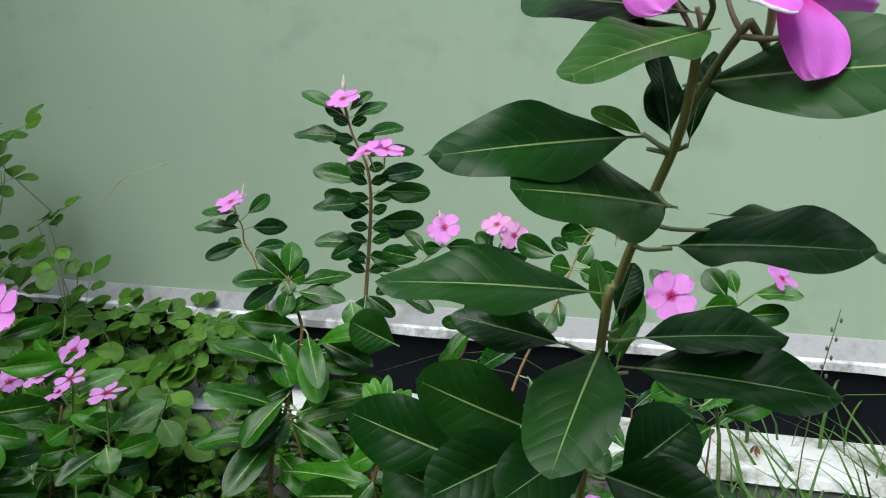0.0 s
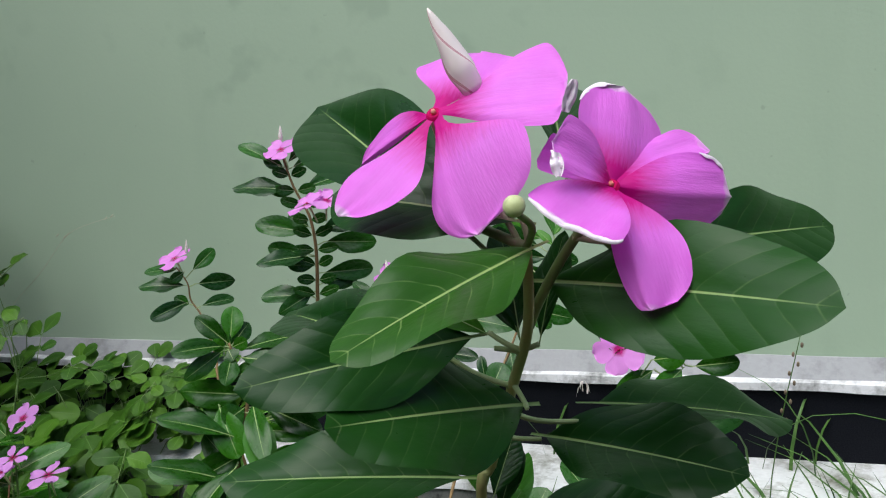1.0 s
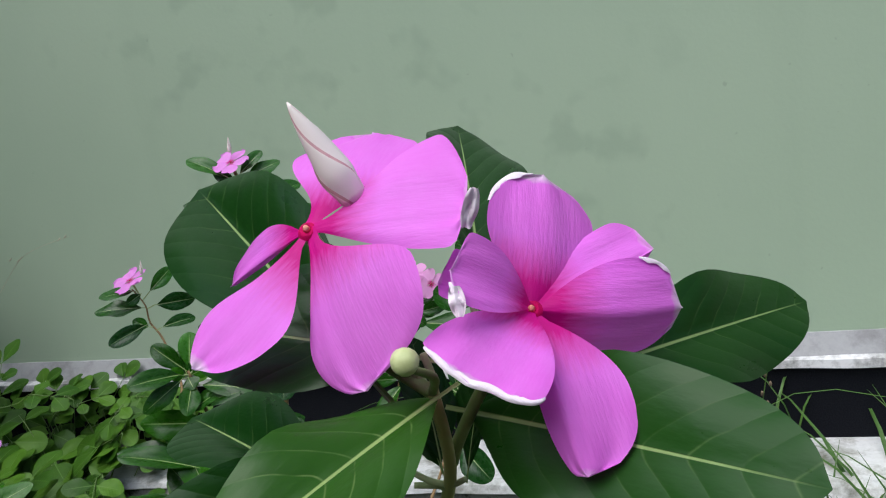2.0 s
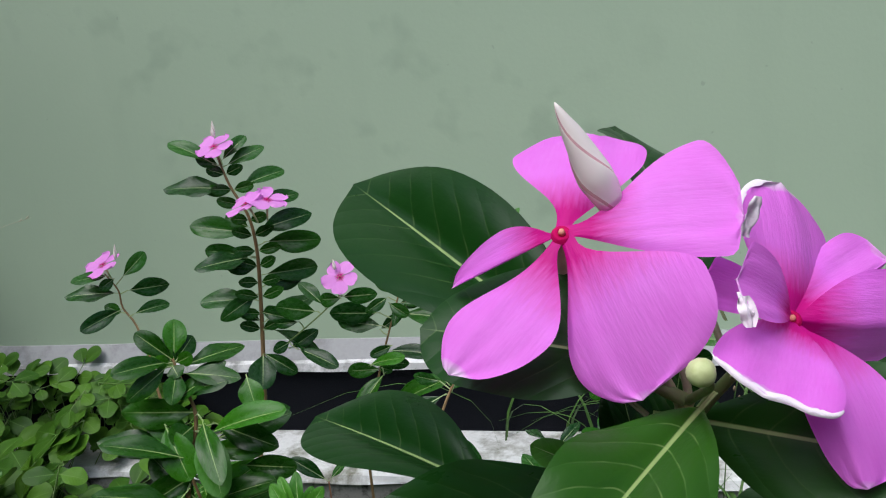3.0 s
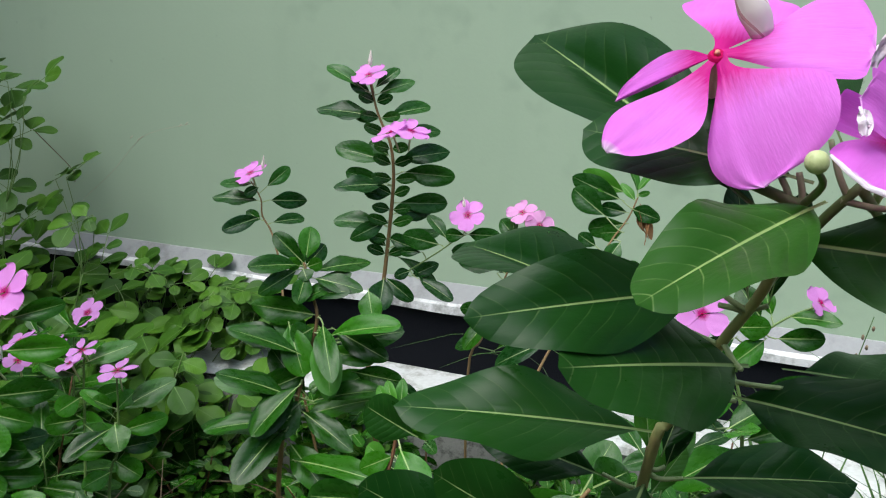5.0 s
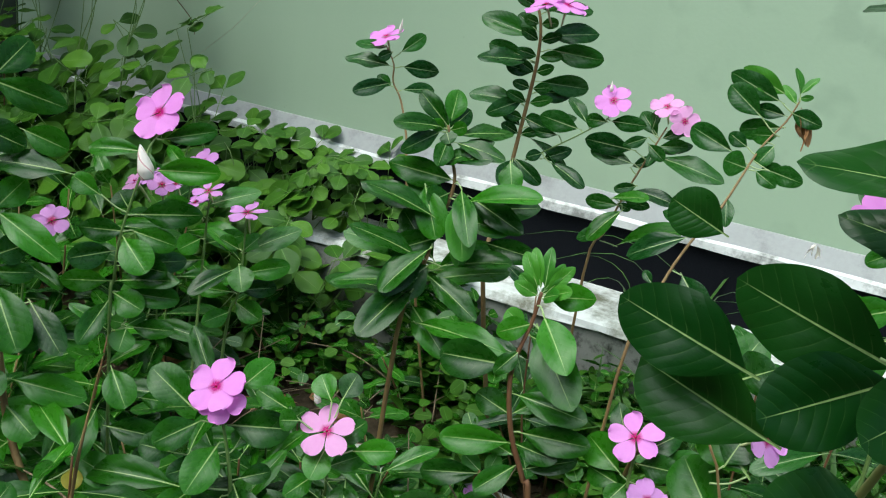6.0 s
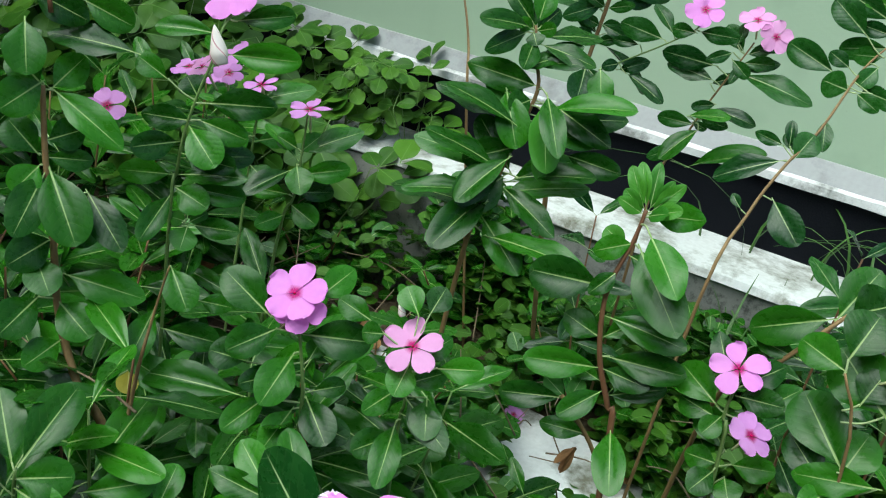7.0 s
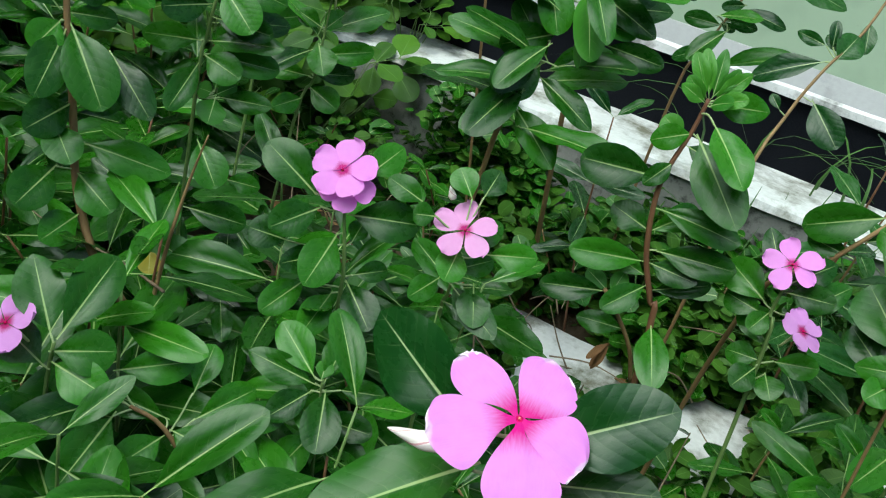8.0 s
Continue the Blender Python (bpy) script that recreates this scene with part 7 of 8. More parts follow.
leaf(left_stout_plant, (-0.573, 0.734, 0.666), (-0.524, 0.728, 0.628), 0.031, 35, 2)
stem(left_stout_plant, [(-0.596, 0.715, 0.684), (-0.597, 0.713, 0.684), (-0.598, 0.71, 0.684)], 0.0008, 0.0007, PETIOLE, "petiole", 6)
leaf(left_stout_plant, (-0.598, 0.712, 0.685), (-0.6, 0.686, 0.666), 0.031, -50, 2)
stem(left_stout_plant, [(-0.579, 0.709, 0.607), (-0.584, 0.703, 0.608), (-0.587, 0.697, 0.61)], 0.0008, 0.0007, PETIOLE, "petiole", 6)
leaf(left_stout_plant, (-0.589, 0.698, 0.611), (-0.559, 0.687, 0.589), 0.033, 19, 2)
stem(left_stout_plant, [(-0.576, 0.708, 0.594), (-0.575, 0.709, 0.595), (-0.571, 0.713, 0.596)], 0.0008, 0.0007, PETIOLE, "petiole", 6)
leaf(left_stout_plant, (-0.574, 0.711, 0.596), (-0.515, 0.747, 0.581), 0.033, 58, 2)
stem(left_stout_plant, [(-0.572, 0.706, 0.575), (-0.576, 0.701, 0.575), (-0.581, 0.694, 0.577)], 0.0008, 0.0007, PETIOLE, "petiole", 6)
leaf(left_stout_plant, (-0.581, 0.696, 0.578), (-0.581, 0.655, 0.556), 0.037, -44, 2)
leaf(left_stout_plant, (-0.572, 0.706, 0.573), (-0.534, 0.706, 0.552), 0.038, 37, 2)
stem(left_stout_plant, [(-0.563, 0.704, 0.548), (-0.558, 0.713, 0.551), (-0.551, 0.724, 0.557)], 0.0008, 0.0007, PETIOLE, "petiole", 6)
leaf(left_stout_plant, (-0.552, 0.723, 0.558), (-0.53, 0.741, 0.552), 0.018, 59, 2, LEAF_YELLOW)
leaf(left_stout_plant, (-0.517, 0.762, 0.569), (-0.503, 0.714, 0.533), 0.028, -24, 2)
leaf(left_stout_plant, (-0.512, 0.771, 0.607), (-0.48, 0.759, 0.579), 0.033, 26, 2)
leaf(left_stout_plant, (-0.491, 0.784, 0.576), (-0.466, 0.801, 0.572), 0.020, 60, 2)
leaf(left_stout_plant, (-0.509, 0.759, 0.551), (-0.463, 0.784, 0.544), 0.029, 57, 2)
leaf(left_stout_plant, (-0.463, 0.756, 0.499), (-0.522, 0.738, 0.524), 0.034, -49, 2)
leaf(left_stout_plant, (-0.461, 0.76, 0.502), (-0.481, 0.787, 0.529), 0.031, 2, 2)
stem(left_stout_plant, [(-0.539, 0.7, 0.502), (-0.528, 0.717, 0.506), (-0.517, 0.733, 0.516)], 0.0008, 0.0007, PETIOLE, "petiole", 6)
leaf(left_stout_plant, (-0.517, 0.734, 0.517), (-0.505, 0.72, 0.503), 0.021, 0, 2, LEAF_YELLOW)
leaf(left_stout_plant, (-0.536, 0.649, 0.461), (-0.551, 0.71, 0.492), 0.051, 29, 2)
leaf(left_stout_plant, (-0.548, 0.624, 0.457), (-0.5, 0.656, 0.448), 0.046, 48, 2)
stem(left_stout_plant, [(-0.497, 0.695, 0.449), (-0.491, 0.701, 0.452), (-0.487, 0.71, 0.459)], 0.0008, 0.0007, PETIOLE, "petiole", 6)
leaf(left_stout_plant, (-0.486, 0.708, 0.458), (-0.501, 0.752, 0.486), 0.032, 20, 2)
stem(left_stout_plant, [(-0.497, 0.695, 0.448), (-0.487, 0.707, 0.452), (-0.477, 0.721, 0.462)], 0.0008, 0.0007, PETIOLE, "petiole", 6)
leaf(left_stout_plant, (-0.478, 0.719, 0.462), (-0.464, 0.755, 0.478), 0.018, 26, 2, LEAF_YOUNG)
leaf(left_stout_plant, (-0.456, 0.752, 0.488), (-0.434, 0.729, 0.467), 0.020, 3, 2)
stem(left_stout_plant, [(-0.49, 0.694, 0.404), (-0.48, 0.706, 0.408), (-0.47, 0.72, 0.418)], 0.0008, 0.0007, PETIOLE, "petiole", 6)
leaf(left_stout_plant, (-0.47, 0.718, 0.417), (-0.474, 0.752, 0.432), 0.028, 27, 2)
stem(left_stout_plant, [(-0.606, 0.72, 0.742), (-0.604, 0.722, 0.742), (-0.602, 0.726, 0.744)], 0.0008, 0.0007, PETIOLE, "petiole", 6)
leaf(left_stout_plant, (-0.602, 0.724, 0.743), (-0.6, 0.756, 0.766), 0.030, 51, 2)
leaf(left_stout_plant, (-0.606, 0.72, 0.746), (-0.631, 0.712, 0.767), 0.034, -55, 2)
leaf(left_stout_plant, (-0.599, 0.716, 0.703), (-0.585, 0.743, 0.712), 0.030, 67, 2)
leaf(left_stout_plant, (-0.595, 0.714, 0.68), (-0.58, 0.669, 0.639), 0.034, -31, 2)
leaf(left_stout_plant, (-0.58, 0.712, 0.621), (-0.567, 0.747, 0.631), 0.030, 59, 2)
leaf(left_stout_plant, (-0.582, 0.711, 0.626), (-0.593, 0.674, 0.608), 0.035, -56, 2)
stem(left_stout_plant, [(-0.559, 0.703, 0.54), (-0.56, 0.702, 0.541), (-0.562, 0.7, 0.541)], 0.0008, 0.0007, PETIOLE, "petiole", 6)
leaf(left_stout_plant, (-0.561, 0.702, 0.542), (-0.566, 0.666, 0.528), 0.031, -47, 2)
leaf(left_stout_plant, (-0.534, 0.701, 0.498), (-0.561, 0.684, 0.505), 0.031, -52, 2)
leaf(left_stout_plant, (-0.619, 0.735, 0.854), (-0.574, 0.779, 0.832), 0.032, 79, 2)
leaf(left_stout_plant, (-0.624, 0.723, 0.816), (-0.589, 0.749, 0.798), 0.032, 72, 2)
leaf(left_stout_plant, (-0.6, 0.751, 0.813), (-0.567, 0.774, 0.797), 0.029, 73, 2)
leaf(left_stout_plant, (-0.624, 0.728, 0.853), (-0.634, 0.706, 0.825), 0.031, -73, 2)
leaf(left_stout_plant, (-0.613, 0.741, 0.85), (-0.641, 0.733, 0.871), 0.031, -60, 2)
leaf(left_stout_plant, (-0.616, 0.738, 0.854), (-0.612, 0.773, 0.885), 0.031, 59, 2)
stem(left_stout_plant, [(-0.603, 0.725, 0.803), (-0.616, 0.73, 0.854), (-0.63, 0.74, 0.894)], 0.0019, 0.0012, STEM_WOODY)
stem(left_stout_plant, [(-0.466, 0.69, 0.52), (-0.507, 0.7, 0.517), (-0.539, 0.7, 0.519), (-0.579, 0.7, 0.517), (-0.617, 0.7, 0.526)], 0.0013, 0.0005, TWIG)
stem(left_stout_plant, [(-0.479, 0.69, 0.479), (-0.475, 0.7, 0.554), (-0.47, 0.71, 0.607), (-0.459, 0.71, 0.648)], 0.0020, 0.0006, STEM_TAN)
own(left_stout_plant)

front_flowering_plant = plant("bushy periwinkle with a double cluster of pink flowers", (-0.34, 0.75, 0.255), group="periwinkles in the bed")
stem(front_flowering_plant, [(-0.34, 0.75, 0.255), (-0.35, 0.75, 0.528), (-0.353, 0.75, 0.571), (-0.361, 0.75, 0.609), (-0.367, 0.747, 0.646)], 0.0021, 0.0010, STEM_GREEN)
flower(front_flowering_plant, (-0.369, 0.747, 0.647), (0, -0.62, 0.78), 0.0462, -20, PETAL_SMALL, 0)
flower(front_flowering_plant, (-0.3635, 0.749, 0.636), (0.12, -0.68, 0.7), 0.0400, 15, PETAL_SMALL, 0)
stem(front_flowering_plant, [(-0.364, 0.749, 0.623), (-0.372, 0.742, 0.623), (-0.382, 0.736, 0.627)], 0.0008, 0.0007, PETIOLE, "petiole", 6)
leaf(front_flowering_plant, (-0.38, 0.736, 0.626), (-0.425, 0.733, 0.65), 0.035, -49, 2)
stem(front_flowering_plant, [(-0.366, 0.748, 0.638), (-0.361, 0.752, 0.64), (-0.354, 0.758, 0.645)], 0.0008, 0.0007, PETIOLE, "petiole", 6)
leaf(front_flowering_plant, (-0.355, 0.756, 0.644), (-0.344, 0.788, 0.663), 0.027, 44, 2)
leaf(front_flowering_plant, (-0.36, 0.751, 0.613), (-0.311, 0.774, 0.617), 0.035, 59, 2)
stem(front_flowering_plant, [(-0.363, 0.749, 0.616), (-0.369, 0.744, 0.615), (-0.376, 0.738, 0.617)], 0.0008, 0.0007, PETIOLE, "petiole", 6)
leaf(front_flowering_plant, (-0.375, 0.739, 0.617), (-0.397, 0.706, 0.602), 0.029, -53, 2)
stem(front_flowering_plant, [(-0.359, 0.75, 0.597), (-0.361, 0.749, 0.597), (-0.362, 0.745, 0.597)], 0.0008, 0.0007, PETIOLE, "petiole", 6)
leaf(front_flowering_plant, (-0.362, 0.747, 0.598), (-0.36, 0.704, 0.571), 0.034, -26, 2)
stem(front_flowering_plant, [(-0.352, 0.75, 0.559), (-0.351, 0.751, 0.559), (-0.348, 0.751, 0.559)], 0.0008, 0.0007, PETIOLE, "petiole", 6)
leaf(front_flowering_plant, (-0.35, 0.752, 0.56), (-0.313, 0.731, 0.541), 0.032, 26, 2)
stem(front_flowering_plant, [(-0.357, 0.75, 0.589), (-0.372, 0.737, 0.585), (-0.389, 0.723, 0.588)], 0.0008, 0.0007, PETIOLE, "petiole", 6)
leaf(front_flowering_plant, (-0.388, 0.724, 0.588), (-0.416, 0.711, 0.592), 0.028, -56, 2)
stem(front_flowering_plant, [(-0.352, 0.75, 0.553), (-0.362, 0.742, 0.554), (-0.374, 0.733, 0.557)], 0.0008, 0.0007, PETIOLE, "petiole", 6)
leaf(front_flowering_plant, (-0.373, 0.735, 0.558), (-0.386, 0.695, 0.54), 0.026, -41, 2)
stem(front_flowering_plant, [(-0.352, 0.75, 0.562), (-0.35, 0.752, 0.563), (-0.346, 0.754, 0.565)], 0.0008, 0.0007, PETIOLE, "petiole", 6)
leaf(front_flowering_plant, (-0.347, 0.753, 0.565), (-0.327, 0.773, 0.57), 0.019, 54, 2)
stem(front_flowering_plant, [(-0.357, 0.75, 0.587), (-0.355, 0.752, 0.588), (-0.353, 0.754, 0.591)], 0.0008, 0.0007, PETIOLE, "petiole", 6)
leaf(front_flowering_plant, (-0.353, 0.753, 0.59), (-0.354, 0.771, 0.603), 0.018, 25, 2)
stem(front_flowering_plant, [(-0.351, 0.75, 0.549), (-0.354, 0.748, 0.548), (-0.356, 0.745, 0.548)], 0.0008, 0.0007, PETIOLE, "petiole", 6)
leaf(front_flowering_plant, (-0.356, 0.747, 0.549), (-0.356, 0.707, 0.528), 0.028, -27, 2)
stem(front_flowering_plant, [(-0.351, 0.75, 0.538), (-0.349, 0.751, 0.538), (-0.346, 0.753, 0.539)], 0.0008, 0.0007, PETIOLE, "petiole", 6)
leaf(front_flowering_plant, (-0.347, 0.752, 0.539), (-0.309, 0.761, 0.532), 0.028, 51, 2)
stem(front_flowering_plant, [(-0.355, 0.75, 0.578), (-0.361, 0.745, 0.578), (-0.368, 0.739, 0.579)], 0.0008, 0.0007, PETIOLE, "petiole", 6)
leaf(front_flowering_plant, (-0.367, 0.741, 0.579), (-0.385, 0.709, 0.576), 0.025, -52, 2)
own(front_flowering_plant)

pale_flowering_plant = plant("low periwinkle with a pale pink flower and a white bud", (-0.274, 0.8, 0.255), group="periwinkles in the bed")
stem(pale_flowering_plant, [(-0.274, 0.8, 0.255), (-0.282, 0.79, 0.528), (-0.279, 0.785, 0.567), (-0.278, 0.78, 0.602), (-0.278, 0.775, 0.628)], 0.0020, 0.0009, STEM_GREEN)
flower(pale_flowering_plant, (-0.277, 0.775, 0.628), (0, -0.6, 0.8), 0.0451, -15, PETAL_PALE, 0, slim=0.74)
bud(pale_flowering_plant, (-0.297, 0.79, 0.64), (-0.302, 0.79, 0.649), 0.0032)
leaf(pale_flowering_plant, (-0.278, 0.778, 0.612), (-0.275, 0.752, 0.595), 0.027, -14, 2)
stem(pale_flowering_plant, [(-0.278, 0.776, 0.622), (-0.293, 0.771, 0.628), (-0.31, 0.766, 0.639)], 0.0008, 0.0007, PETIOLE, "petiole", 6)
leaf(pale_flowering_plant, (-0.309, 0.767, 0.639), (-0.34, 0.764, 0.648), 0.022, -55, 2)
stem(pale_flowering_plant, [(-0.278, 0.776, 0.622), (-0.288, 0.772, 0.626), (-0.299, 0.768, 0.633)], 0.0008, 0.0007, PETIOLE, "petiole", 6)
leaf(pale_flowering_plant, (-0.298, 0.768, 0.633), (-0.314, 0.76, 0.631), 0.020, -60, 2)
stem(pale_flowering_plant, [(-0.278, 0.776, 0.622), (-0.28, 0.781, 0.633), (-0.282, 0.786, 0.648)], 0.0008, 0.0007, PETIOLE, "petiole", 6)
leaf(pale_flowering_plant, (-0.281, 0.785, 0.648), (-0.3, 0.795, 0.663), 0.024, -35, 2)
stem(pale_flowering_plant, [(-0.278, 0.776, 0.622), (-0.277, 0.783, 0.634), (-0.275, 0.79, 0.651)], 0.0008, 0.0007, PETIOLE, "petiole", 6)
leaf(pale_flowering_plant, (-0.275, 0.789, 0.65), (-0.274, 0.809, 0.667), 0.024, 23, 2)
stem(pale_flowering_plant, [(-0.278, 0.783, 0.579), (-0.271, 0.786, 0.579), (-0.263, 0.787, 0.582)], 0.0008, 0.0007, PETIOLE, "petiole", 6)
leaf(pale_flowering_plant, (-0.263, 0.789, 0.583), (-0.246, 0.761, 0.563), 0.029, 10, 2)
stem(pale_flowering_plant, [(-0.28, 0.787, 0.552), (-0.282, 0.786, 0.552), (-0.282, 0.783, 0.551)], 0.0008, 0.0007, PETIOLE, "petiole", 6)
leaf(pale_flowering_plant, (-0.283, 0.785, 0.552), (-0.267, 0.734, 0.522), 0.028, -6, 2)
stem(pale_flowering_plant, [(-0.278, 0.78, 0.603), (-0.269, 0.783, 0.605), (-0.259, 0.788, 0.611)], 0.0008, 0.0007, PETIOLE, "petiole", 6)
leaf(pale_flowering_plant, (-0.261, 0.787, 0.61), (-0.225, 0.8, 0.618), 0.024, 59, 2)
leaf(pale_flowering_plant, (-0.28, 0.783, 0.578), (-0.229, 0.766, 0.559), 0.027, 41, 2)
stem(pale_flowering_plant, [(-0.278, 0.783, 0.581), (-0.282, 0.781, 0.581), (-0.287, 0.778, 0.582)], 0.0008, 0.0007, PETIOLE, "petiole", 6)
leaf(pale_flowering_plant, (-0.286, 0.779, 0.582), (-0.298, 0.751, 0.57), 0.022, -40, 2)
leaf(pale_flowering_plant, (-0.279, 0.781, 0.59), (-0.258, 0.807, 0.598), 0.022, 50, 2)
stem(pale_flowering_plant, [(-0.28, 0.786, 0.558), (-0.281, 0.786, 0.558), (-0.281, 0.785, 0.559)], 0.0008, 0.0007, PETIOLE, "petiole", 6)
leaf(pale_flowering_plant, (-0.283, 0.785, 0.559), (-0.249, 0.786, 0.559), 0.023, 53, 2)
leaf(pale_flowering_plant, (-0.283, 0.789, 0.535), (-0.304, 0.755, 0.527), 0.028, -45, 2)
stem(pale_flowering_plant, [(-0.278, 0.778, 0.612), (-0.276, 0.779, 0.612), (-0.274, 0.781, 0.614)], 0.0008, 0.0007, PETIOLE, "petiole", 6)
leaf(pale_flowering_plant, (-0.275, 0.78, 0.614), (-0.26, 0.808, 0.628), 0.025, 44, 2)
own(pale_flowering_plant)

last_flower_plant = plant("periwinkle with one large open pink flower and a pale bud", (-0.084, 0.56, 0.255), group="periwinkles in the bed")
stem(last_flower_plant, [(-0.084, 0.56, 0.255), (-0.143, 0.52, 0.62), (-0.15, 0.5, 0.676), (-0.152, 0.489, 0.709)], 0.0023, 0.0012, STEM_GREEN)
stem(last_flower_plant, [(-0.152, 0.491, 0.704), (-0.16, 0.487, 0.704), (-0.172, 0.484, 0.708)], 0.0008, 0.0007, PETIOLE, "petiole", 6)
leaf(last_flower_plant, (-0.1632, 0.4855, 0.6975), (-0.2278, 0.5221, 0.7069), 0.0333, 0, 1, LEAF_DEEP, True, 1, face=(-0.35, -0.76, 0.55))
stem(last_flower_plant, [(-0.152, 0.491, 0.704), (-0.143, 0.492, 0.707), (-0.133, 0.495, 0.715)], 0.0008, 0.0007, PETIOLE, "petiole", 6)
leaf(last_flower_plant, (-0.1459, 0.4884, 0.7038), (-0.1012, 0.5116, 0.733), 0.0318, 0, 1, LEAF_DEEP, True, 1, face=(0.02, -0.8, 0.6))
stem(last_flower_plant, [(-0.15, 0.5, 0.676), (-0.155, 0.498, 0.676), (-0.163, 0.493, 0.678)], 0.0008, 0.0007, PETIOLE, "petiole", 6)
leaf(last_flower_plant, (-0.1612, 0.4922, 0.6842), (-0.2087, 0.4437, 0.6589), 0.0346, 0, 1, LEAF, True, 1, face=(-0.05, -0.42, 0.91))
leaf(last_flower_plant, (-0.15, 0.5, 0.676), (-0.094, 0.509, 0.696), 0.026, 51, 2)
stem(last_flower_plant, [(-0.147, 0.508, 0.654), (-0.149, 0.507, 0.654), (-0.152, 0.505, 0.654)], 0.0008, 0.0007, PETIOLE, "petiole", 6)
leaf(last_flower_plant, (-0.15, 0.506, 0.654), (-0.179, 0.472, 0.645), 0.029, -35, 2)
leaf(last_flower_plant, (-0.146, 0.508, 0.656), (-0.108, 0.5, 0.663), 0.029, 49, 2)
open_last = open_flower(last_flower_plant, (-0.1522, 0.4871, 0.7155), (0, -0.5, 0.87))
FOOT = (-0.1522, 0.4872, 0.7155)
UP = (0.0, -0.5, 0.87)
Petal(FOOT, (-0.1363, 0.4569, 0.6982), (-0.1531, 0.4612, 0.7007), (-0.1271, 0.4715, 0.7065), 0.04, 0.04, (1.8, 1.8), (1.1, 2.0), 21, UP).build(open_last, PETAL_OPEN)
Petal(FOOT, (-0.1242, 0.4808, 0.7119), (-0.1332, 0.4958, 0.7204), (-0.1306, 0.4745, 0.7083), 0.03, 0.04, (1.9, 3.0), (1.6, 0.9), 22, UP).build(open_last, PETAL_OPEN).rim(open_last, 0.35, 0.62, 0.0008, 0.0003)
Petal(FOOT, (-0.1795, 0.4688, 0.7050), (-0.1824, 0.4819, 0.7125), (-0.1613, 0.4631, 0.7017), 0.04, 0.03, (1.9, 1.6), (1.1, 2.0), 23, UP).build(open_last, PETAL_OPEN).rim(open_last, -0.5, -0.1, 0.0007, 0.0002)
Petal(FOOT, (-0.1516, 0.5114, 0.7293), (-0.1611, 0.5067, 0.7266), (-0.1354, 0.4990, 0.7222), 0.03, 0.04, (1.7, 1.6), (1.1, 0.7), 24, UP).build(open_last, PETAL_OPEN).rim(open_last, 0.4, 0.6, 0.0009, 0.0004)
Petal(FOOT, (-0.1835, 0.4995, 0.7226), (-0.1769, 0.4857, 0.7147), (-0.1670, 0.5005, 0.7231), 0.03, 0.03, (2.2, 1.8), (2.0, 0.8), 25, UP).build(open_last, PETAL_OPEN).rim(open_last, -0.1, 0.55, 0.0026, 0.0003)
crumpled_scrap(open_last, (-0.1775, 0.4985, 0.7228), (-0.0034, 0.0034, 0.002), (0.0062, 0.0034, 0.0012), 3)
bud(last_flower_plant, (-0.1785, 0.49, 0.6837), (-0.2019, 0.491, 0.679), 0.0042)
own(last_flower_plant)

corner_plant = plant("periwinkle with rounded glossy leaves and a half-hidden flower", (-0.487, 0.6, 0.255), group="periwinkles in the bed")
stem(corner_plant, [(-0.487, 0.6, 0.255), (-0.47, 0.58, 0.401), (-0.459, 0.57, 0.498), (-0.444, 0.56, 0.555)], 0.0023, 0.0012, STEM_GREEN)
leaf(corner_plant, (-0.444, 0.562, 0.556), (-0.451, 0.618, 0.588), 0.035, 29, 2)
stem(corner_plant, [(-0.444, 0.56, 0.554), (-0.445, 0.56, 0.556), (-0.448, 0.561, 0.559)], 0.0008, 0.0007, PETIOLE, "petiole", 6)
leaf(corner_plant, (-0.446, 0.56, 0.557), (-0.485, 0.582, 0.589), 0.035, -14, 2)
leaf(corner_plant, (-0.448, 0.56, 0.546), (-0.419, 0.587, 0.546), 0.033, 52, 2)
leaf(corner_plant, (-0.449, 0.563, 0.536), (-0.408, 0.568, 0.528), 0.031, 42, 2)
stem(corner_plant, [(-0.451, 0.565, 0.527), (-0.452, 0.564, 0.528), (-0.455, 0.563, 0.53)], 0.0008, 0.0007, PETIOLE, "petiole", 6)
leaf(corner_plant, (-0.453, 0.563, 0.529), (-0.493, 0.56, 0.549), 0.032, -37, 2)
leaf(corner_plant, (-0.46, 0.569, 0.498), (-0.462, 0.534, 0.492), 0.032, -38, 2)
leaf(corner_plant, (-0.46, 0.572, 0.486), (-0.414, 0.576, 0.472), 0.033, 37, 2)
flower(corner_plant, (-0.472, 0.55, 0.56), (-0.2, -0.6, 0.7), 0.0396, 0, PETAL_LILAC, 0)
own(corner_plant)

whorled_plant = plant("periwinkle shoot with a full whorl of dark leaves", (-0.299, 0.72, 0.255), group="periwinkles in the bed")
stem(whorled_plant, [(-0.299, 0.72, 0.255), (-0.314, 0.7, 0.396), (-0.318, 0.69, 0.471), (-0.318, 0.68, 0.524)], 0.0021, 0.0010, STEM_GREEN)
stem(whorled_plant, [(-0.318, 0.681, 0.517), (-0.32, 0.681, 0.517), (-0.323, 0.68, 0.518)], 0.0008, 0.0007, PETIOLE, "petiole", 6)
leaf(whorled_plant, (-0.321, 0.68, 0.517), (-0.373, 0.669, 0.526), 0.025, -50, 2)
stem(whorled_plant, [(-0.318, 0.68, 0.523), (-0.32, 0.679, 0.523), (-0.324, 0.679, 0.524)], 0.0008, 0.0007, PETIOLE, "petiole", 6)
leaf(whorled_plant, (-0.322, 0.678, 0.523), (-0.364, 0.693, 0.543), 0.029, -36, 2)
